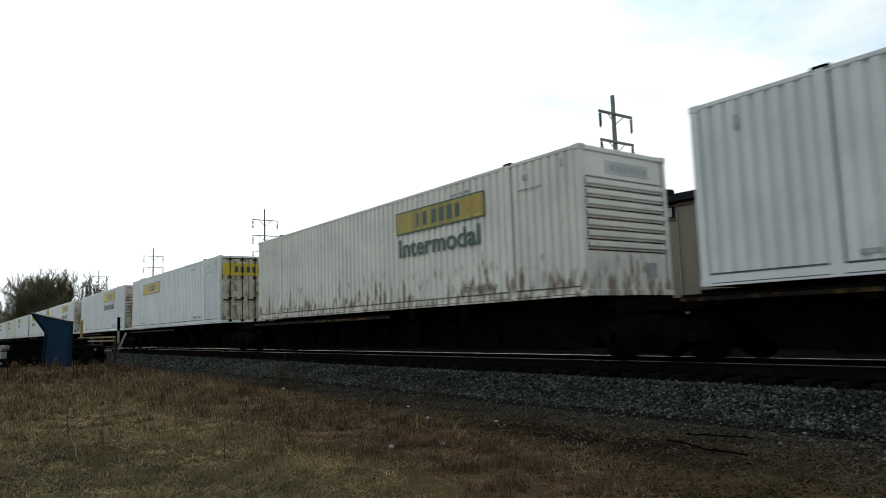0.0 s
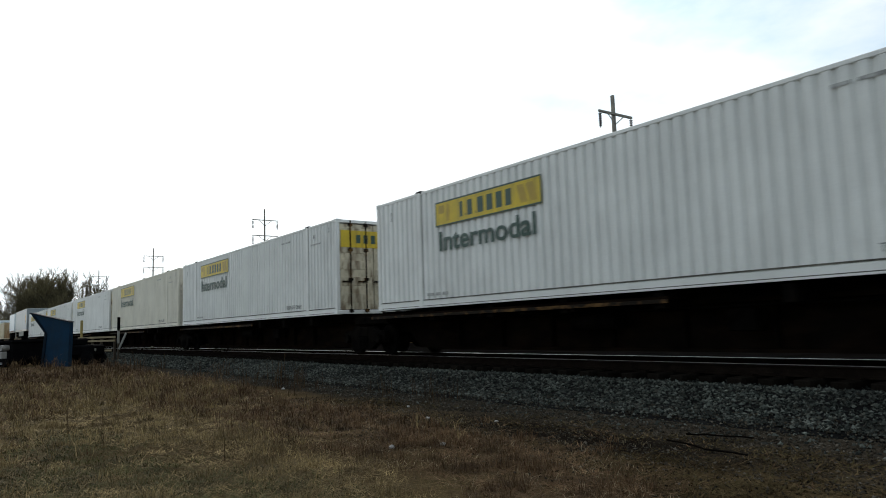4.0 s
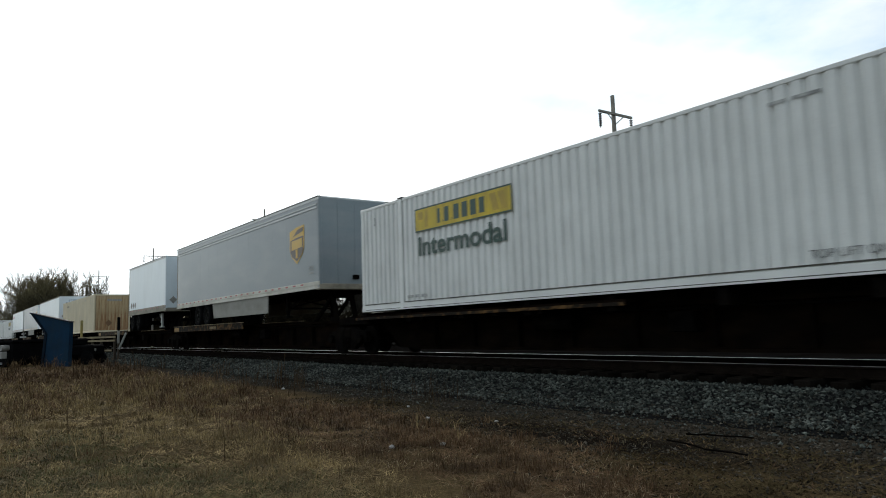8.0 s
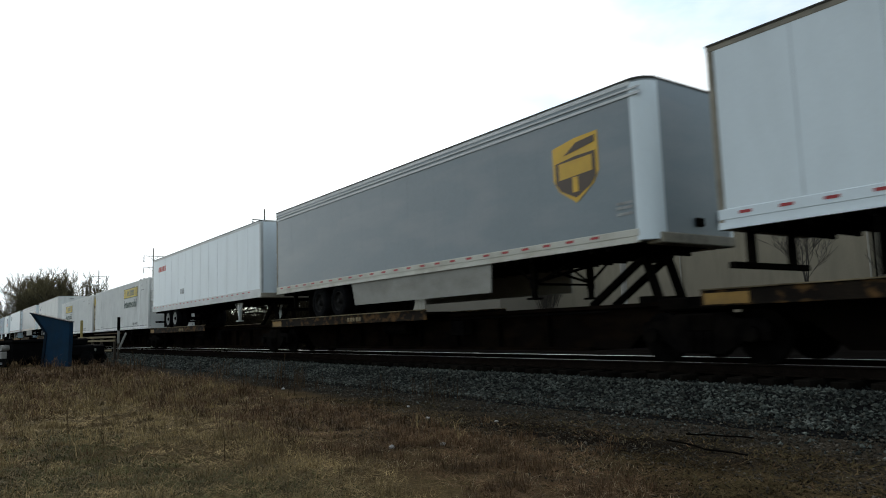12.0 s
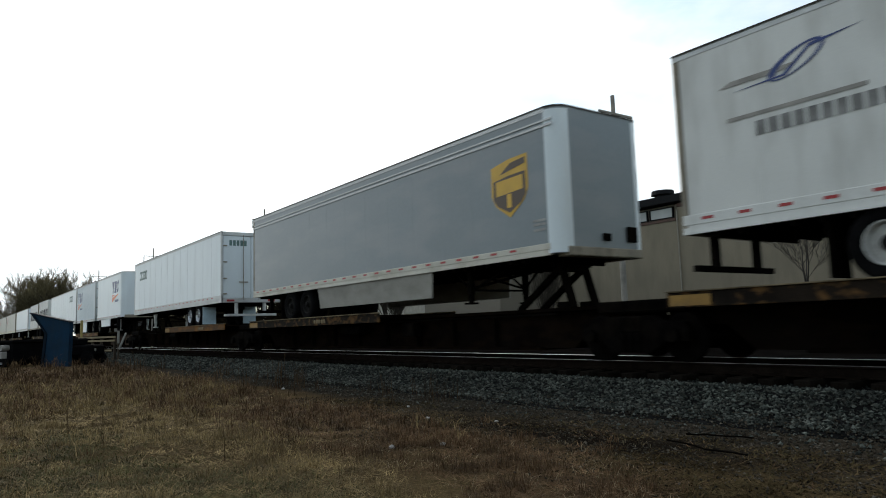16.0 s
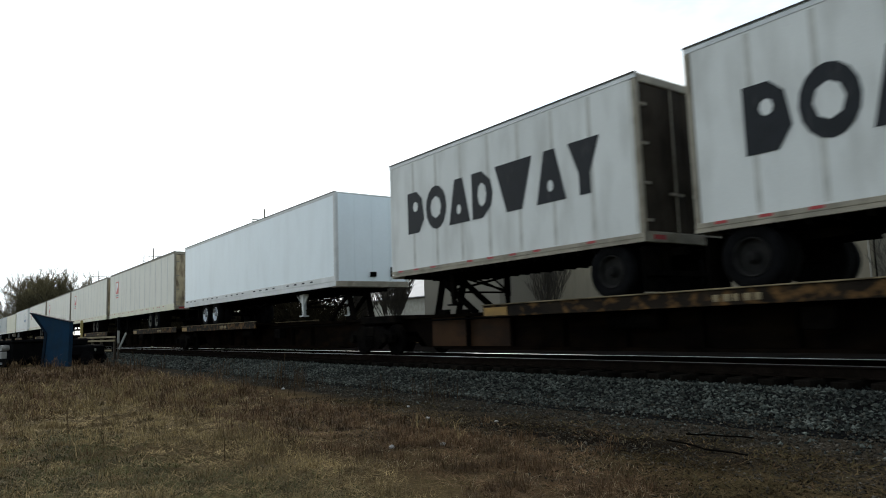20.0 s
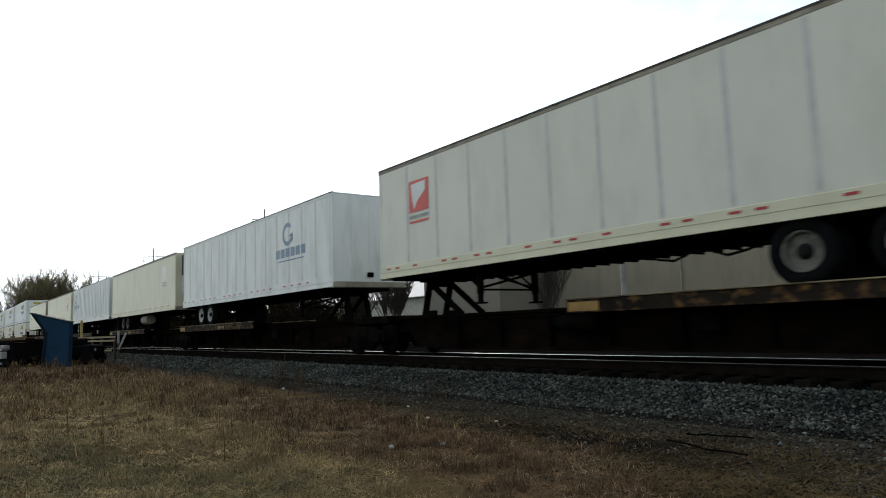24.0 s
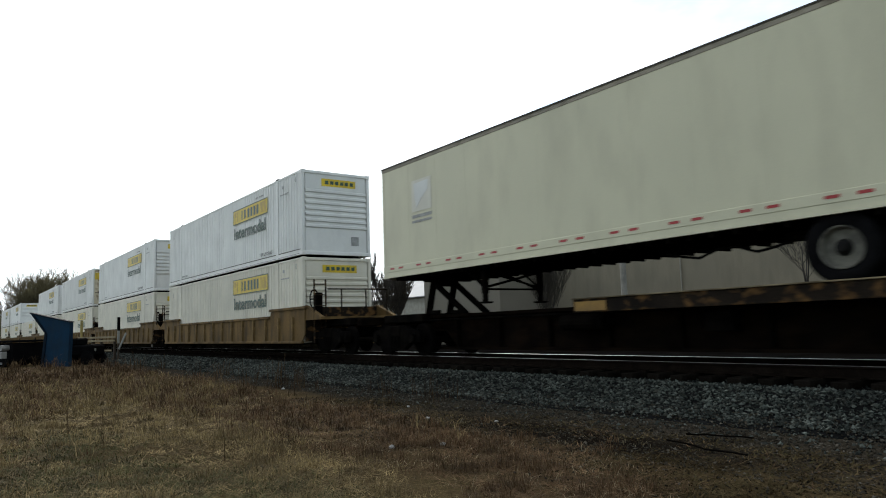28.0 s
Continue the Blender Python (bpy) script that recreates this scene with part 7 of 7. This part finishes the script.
def trees():
    bare_tree(-28.2, 27.5, 6.0, 0.50, 3, stems=3, r0=0.06, levels=4, fine=0.5)
    bare_tree(-13.8, 28.0, 6.6, 1.1, 5, stems=1, r0=0.10, levels=4, fine=0.8, least=0.009)
    bare_tree(-10.4, 28.5, 3.6, 0.6, 6, stems=2, r0=0.05, fine=0.7)
    bare_tree(-7.4, 27.0, 7.0, 0.6, 8, stems=2, r0=0.09, fine=0.5)
    bare_tree(-50.0, 31.0, 6.8, 0.55, 9, stems=3, r0=0.13, least=0.017)
    bare_tree(-55.0, 31.0, 5.6, 0.7, 12, stems=3, r0=0.13, levels=4, fine=1.0, least=0.017)
    bare_tree(-97.0, 31.0, 9.6, 0.8, 14, stems=2, r0=0.15, least=0.02)
    for k, (x, y, h) in enumerate(((-168, 22.5, 16.5), (-174, 24, 17), (-178, 20, 16), (-186, 24.5, 17), (-190, 20, 16.5), (-196, 24, 16.5), (-204, 19, 15.5), (-212, 21, 15.5), (-218, 16, 15), (-228, 17, 14), (-232, 12, 13))):
        bare_tree(x, y - 3.6, h * (0.85 if x > -188 else 0.66 if x > -200 else 0.5), 1.05, 30 + k, stems=3, r0=0.24, levels=4, label="bare tree of a distant thicket, brown twigs", fine=1.1, least=0.03)
    for k, (x, y, h) in enumerate(((-138, 23.2, 11.0), (-150, 24.0, 12.5))):
        bare_tree(x, y, h, 0.5, 60 + k, stems=2, r0=0.12, levels=3, label="slender bare tree behind the line", least=0.03)
    # thicket undergrowth and the far wood
    rng = np.random.default_rng(77)
    n = 26000
    x = rng.uniform(-250, -164, n)
    y = np.abs(x) * rng.uniform(0.035, 0.128, n)
    top = 9.0 + 2.0 * np.sin(x * 0.21) + 1.5 * np.sin(y * 0.7 + x * 0.1) - 0.10 * (-164 - x)
    z = rng.random(n) ** 1.3 * np.clip(top - 4.0, 1.5, 9)
    ln = rng.uniform(0.8, 2.2, n)
    d = rng.normal(0, 1, (n, 3)) * np.array([0.5, 0.5, 0.6]) + np.array([0, 0, 0.7])
    d /= np.linalg.norm(d, axis=1)[:, None]
    p = np.stack([x, y, z], -1)
    w = np.cross(d, np.array([0.5, -0.8, 0.1])) * 0.09
    v = np.stack([p - w, p + w, p + d * ln[:, None]], 1)
    # a belt of bare scrub between the line and the sheds
    m_ = 36000
    sx = rng.uniform(-150, -47, m_)
    sy = rng.uniform(22.5, 27.0, m_)
    sz = rng.random(m_) ** 1.4 * (3.2 + 0.9 * np.sin(sx * 0.31) + 0.5 * np.sin(sx * 0.83 + 1.0))
    sd = rng.normal(0, 1, (m_, 3)) * np.array([0.5, 0.5, 0.4]) + np.array([0, 0, 0.6])
    sd /= np.linalg.norm(sd, axis=1)[:, None]
    sp = np.stack([sx, sy, sz], -1)
    sw = np.cross(sd, np.array([0.85, -0.5, 0.1])) * 0.05
    sv = np.stack([sp - sw, sp + sw, sp + sd * rng.uniform(0.6, 1.8, m_)[:, None]], 1)
    scatter_mesh("scrub_belt", sv.reshape(-1, 3), np.arange(3 * m_).reshape(-1, 3), M["scrub"], "dark bare scrub along the far side of the line", "scrub")
    scatter_mesh("thicket", v.reshape(-1, 3), np.arange(3 * n).reshape(-1, 3), M["twig"], "dense brown bare undergrowth of a distant thicket", "thicket")


# ---- buildings beyond the line ----
def warehouse():
    b = thing("warehouse", "long tan stucco warehouse with a black roof edge", "building", at=(0, 36.0, 0))
    joints = [-46.6, -43.6, -40.2, -36.6, -33.0, -29.4, -25.2, -21.6, -18.0, -14.7]
    for a, c in zip(joints, joints[1:]):
        low = a < -25.3
        one("wall_panel", lambda bm: box(bm, a + 0.003, c - 0.003, 0.0, 0.3, -0.2, 7.25 if low else 8.05), M["wall"], b)
    one("wall_core", lambda bm: box(bm, -46.5, -14.8, 0.31, 14.0, -0.2, 7.2), M["wall_grey"], b)
    one("upper_wall", lambda bm: box(bm, -46.4, -14.9, 0.32, 13.8, 7.21, 8.3), M["wall_grey"], b)
    for a in (-41.8, -39.7, -37.6, -35.5, -33.4, -31.3, -29.2, -27.3):
        w = one("clerestory_window", lambda bm: box(bm, a, a + 1.6, 0.20, 0.28, 7.55, 8.12), M["pane"], b, label="pale clerestory pane under the roof")
        one("window_frame", lambda bm: [box(bm, *r) for r in ((a - 0.06, a, 0.15, 0.31, 7.5, 8.18), (a + 1.6, a + 1.66, 0.15, 0.31, 7.5, 8.18), (a, a + 1.6, 0.15, 0.31, 7.5, 7.55), (a, a + 1.6, 0.15, 0.31, 8.12, 8.18))], M["roof_dark"], w)
    one("trim_band", lambda bm: (box(bm, -46.5, -25.3, -0.06, 0.28, 7.26, 7.42), box(bm, -25.2, -14.6, -0.06, 0.28, 8.06, 8.26)), M["trim"], b, label="red-brown metal trim band")
    rf = one("roof", lambda bm: prism(bm, [(-0.35, 8.38), (-0.35, 8.82), (7.0, 9.1), (14.2, 8.82), (14.2, 8.38)], "x", -46.9, -5.0), M["roof_dark"], b)
    for x, y in ((-27.6, 2.0), (-19.6, 2.0), (-35.0, 5.0)):
        one("roof_vent", lambda bm: (tube(bm, (x, y, 8.8), (x, y, 9.35), 0.45, n=14), tube(bm, (x, y, 9.35), (x, y, 9.62), 0.75, 0.7, n=16)), M["roof_dark"], rf, label="round metal roof ventilator")
    one("downpipe", lambda bm: tube(bm, (-25.2, -0.09, 0), (-25.2, -0.09, 7.9), 0.04, n=8), M["pipe"], b)
    one("downpipe", lambda bm: tube(bm, (-14.75, -0.09, 0), (-14.75, -0.09, 8.0), 0.05, n=8), M["pipe"], b)
    one("wall_vent", lambda bm: (box(bm, -26.9, -26.3, -0.04, 0.02, 1.8, 2.4), [box(bm, -26.87, -26.33, -0.07, -0.04, 1.85 + 0.1 * k, 1.89 + 0.1 * k) for k in range(5)]), M["roof_dark"], b)
    one("end_wall", lambda bm: box(bm, -14.68, -5.2, 0.45, 14.0, -0.2, 8.3), M["wall_grey"], b)
    a = thing("annex", "plain grey-tan box annex with a chimney pipe", "building", at=(0, 31.0, 0))
    one("wall", lambda bm: box(bm, -45.2, -36.1, 0, 4.95, -0.2, 7.3, 0.02), M["wall_grey"], a)
    one("roof", lambda bm: box(bm, -45.26, -36.04, -0.06, 4.95, 7.305, 7.40), M["wall"], a)
    ch = one("chimney_pipe", lambda bm: tube(bm, (-41.4, 1.0, 7.4), (-41.4, 1.0, 9.35), 0.2, n=12), M["roof_dark"], a)
    one("chimney_cap", lambda bm: (tube(bm, (-41.4, 1.0, 9.35), (-41.4, 1.0, 9.55), 0.12, n=8), tube(bm, (-41.4, 1.0, 9.5), (-41.4, 1.0, 9.62), 0.42, 0.1, n=12)), M["roof_dark"], ch)
    s = thing("long_shed", "low cream shed with a grey metal roof", "building", at=(0, 40.0, 0))
    for k in range(12):
        x = -98 + 4.0 * k
        one("wall_bay", lambda bm: box(bm, x + 0.01, x + 3.99, 0, 0.2, -0.2, 4.5), M["wall_cream"], s)
        one("wall_post", lambda bm: box(bm, x - 0.06, x + 0.06, -0.05, 0.0, 0, 4.5), M["pipe"], s)
    one("back_wall", lambda bm: box(bm, -98, -50, 0.25, 11.8, -0.2, 4.4), M["wall_cream"], s)
    one("roof", lambda bm: prism(bm, [(-0.5, 4.5), (6.0, 7.3), (12.5, 4.5), (12.5, 4.42), (-0.5, 4.42)], "x", -98.4, -49.6), M["roof_grey"], s)
    one("stack", lambda bm: (box(bm, -80.6, -79.6, 3.0, 4.0, 5.5, 8.3, 0.02)), M["trim"], s)


def power_poles():
    for x, y, tilt in ((-22.2, 27.0, 0.3), (-60.5, 24.0, 0), (-93.5, 22.2, 0.4), (-127.0, 21.6, -0.3)):
        H = 12.55 if x > -30 else 12.6
        root = thing("power_pole", "weathered timber power pole with three crossarms", "utility pole", "power poles along the line", at=(x, y, 0))
        one("shaft", lambda bm: tube(bm, (0, 0, -0.3), (0.05 * tilt, 0, H), 0.165 if x > -30 else 0.12, 0.10 if x > -30 else 0.07, n=10), M["pole"], root)
        for z in (11.55, 10.12, 8.68):
            arm = one("crossarm", lambda bm: (box(bm, 0.10, 0.20, -1.24, 1.24, z - (0.06 if x > -30 else 0.035), z + (0.06 if x > -30 else 0.035), 0.01), tube(bm, (0.15, -0.6, z - 0.04), (0.12, 0, z - 0.5), 0.025, n=5), tube(bm, (0.15, 0.6, z - 0.04), (0.12, 0, z - 0.5), 0.025, n=5)), M["pole"], root)
            for sx in (-1.16, 1.16):
                one("insulator_string", lambda bm: ([tube(bm, (0.15, sx, z - 0.14 - 0.115 * k), (0.15, sx, z - 0.20 - 0.115 * k), 0.10, 0.05, n=10) for k in range(6)], tube(bm, (0.15, sx, z - 0.06), (0.15, sx, z - 0.85), 0.02, n=5)), M["insulator"], arm)


# ---- the yard end on the near side ----
def yard():
    b = thing("blue_hopper_chute", "tall blue sheet-steel chute with a jutting slanted top", "chute", at=(-38.7, 4.75, 0))
    d = Vector((-0.803, 0.586, 0))      # sideways face set square to the line of sight
    b.rotation_euler = (0, 0, math.atan2(0.8096, 0.586) - 0.05)
    one("body", lambda bm: prism(bm, [(-0.66, -0.1), (0.62, -0.1), (0.66, 2.12), (-1.30, 2.60), (-1.12, 2.44), (-0.54, 1.62)], "y", 0.0, 0.32), M["blue"], b)
    one("front_flange", lambda bm: prism(bm, [(-0.72, -0.1), (-0.60, -0.1), (-0.44, 1.62), (-1.08, 2.50), (-1.32, 2.66), (-0.56, 1.66)], "y", -0.06, -0.004), M["blue_dark"], b)
    one("top_edge", lambda bm: prism(bm, [(0.68, 2.13), (0.68, 2.18), (-1.34, 2.67), (-1.34, 2.61)], "y", -0.05, 0.36), M["blue_dark"], b)
    c = thing("dark_machine", "dark parked machine with a low bonnet and wheels", "machine", at=(-40.6, 6.2, 0))
    c.rotation_euler = (0, 0, 0.9)
    one("body", lambda bm: (box(bm, -0.9, 0.9, -0.6, 0.6, 0.45, 1.0, 0.08), box(bm, -0.9, 0.0, -0.55, 0.55, 1.0, 1.35, 0.06)), M["junk"], c)
    for sx in (-0.6, 0.6):
        for sy in (-0.62, 0.62):
            one("wheel", lambda bm: lathe_y(bm, [(-0.1, 0.2), (-0.1, 0.33), (0.1, 0.33), (0.1, 0.2)], 16, (sx, sy, 0.33)), M["rubber"], c)
    one("lamp", lambda bm: tube(bm, (0.88, -0.4, 0.75), (0.93, -0.4, 0.75), 0.07, n=10), M["post_white"], c)
    t = thing("flatbed_trailer", "dark parked flatbed trailer with pale chocks", "trailer", at=(-43.5, 3.0, 0))
    t.rotation_euler = (0, 0, 0.55)
    one("bed", lambda bm: box(bm, -3.6, 1.9, -1.0, 1.0, 1.24, 1.36, 0.02), M["junk"], t)
    for sx in (-2.6, -1.6, 0.2, 1.2):
        for sy in (-0.9, 0.9):
            one("wheel", lambda bm: lathe_y(bm, [(-0.12, 0.25), (-0.12, 0.46), (0.12, 0.46), (0.12, 0.25)], 18, (sx, sy, 0.46)), M["rubber"], t)
    for sx in (-0.9, 0.25, 1.45):
        one("pale_tank", lambda bm: (tube(bm, (sx, -1.30, 0.98), (sx, -0.9, 0.98), 0.15, n=10), box(bm, sx - 0.10, sx + 0.10, -1.30, -1.0, 0.45, 0.80, 0.02)), M["pale_mark"], t)
    # dark block added to shut out the daylight under the bed
    one("skid", lambda bm: box(bm, -3.2, 1.8, -0.9, 0.9, 0.30, 1.22, 0.03), M["junk"], t)
    one("low_plank", lambda bm: box(bm, 0.0, 1.7, -1.6, -1.35, 0.16, 0.27), M["galv"], t)
    f = thing("plank_barrier", "low wooden barrier of pale planks on brown posts", "barrier", at=(-44.2, 7.55, 0))
    f.rotation_euler = (0, 0, math.atan2(1.2, 3.3))
    for x in (-1.55, -0.55, 0.35, 1.7):
        one("post", lambda bm: box(bm, x - 0.06, x + 0.06, -0.06, 0.06, -0.1, 1.28, 0.01), M["post_wood"], f)
    for z, x0, x1 in ((1.36, -1.9, 1.95), (1.16, -1.85, 1.9), (0.62, -1.0, 1.6)):
        one("plank", lambda bm: box(bm, x0, x1, -0.14, -0.09, z - 0.05, z + 0.05, 0.008), M["plank"], f)
    one("leaning_board", lambda bm: prism(bm, [(2.35, 0.72), (2.47, 0.66), (3.12, 1.50), (3.02, 1.58)], "y", -0.2, -0.15), M["post_white"], f, label="white leaning board")
    for x, y, h, m, lab in ((-42.0, 8.20, 2.45, "post_white", "white painted marker post with a dark head"), (-46.0, 6.96, 2.40, "post_yellow", "dull yellow marker post")):
        p = thing("marker_post", lab, "post", "marker posts", at=(x, y, 0))
        one("foot", lambda bm: box(bm, -0.05, 0.05, -0.05, 0.05, -0.1, h - 1.45, 0.01), M["post_wood"], p)
        one("shaft", lambda bm: box(bm, -0.055, 0.055, -0.055, 0.055, h - 1.45, h - 0.75, 0.01), M[m], p)
        one("cap", lambda bm: box(bm, -0.07, 0.07, -0.07, 0.07, h - 0.75, h, 0.02), M["junk"] if m == "post_white" else M[m], p)


build_ground()
build_verge()
warehouse()
power_poles()
yard()
trees()
litter()
build_grass()
build_stones()
build_track()


# ---- what moves: the whole train, at one steady speed ----
def motions():
    times = (0.0, 7.0, 14.0, 21.0, 28.0)
    for ob, x in TRAIN:
        walk(ob, [(t, pose(x + SPEED * t, YC, RAIL)) for t in times])


motions()
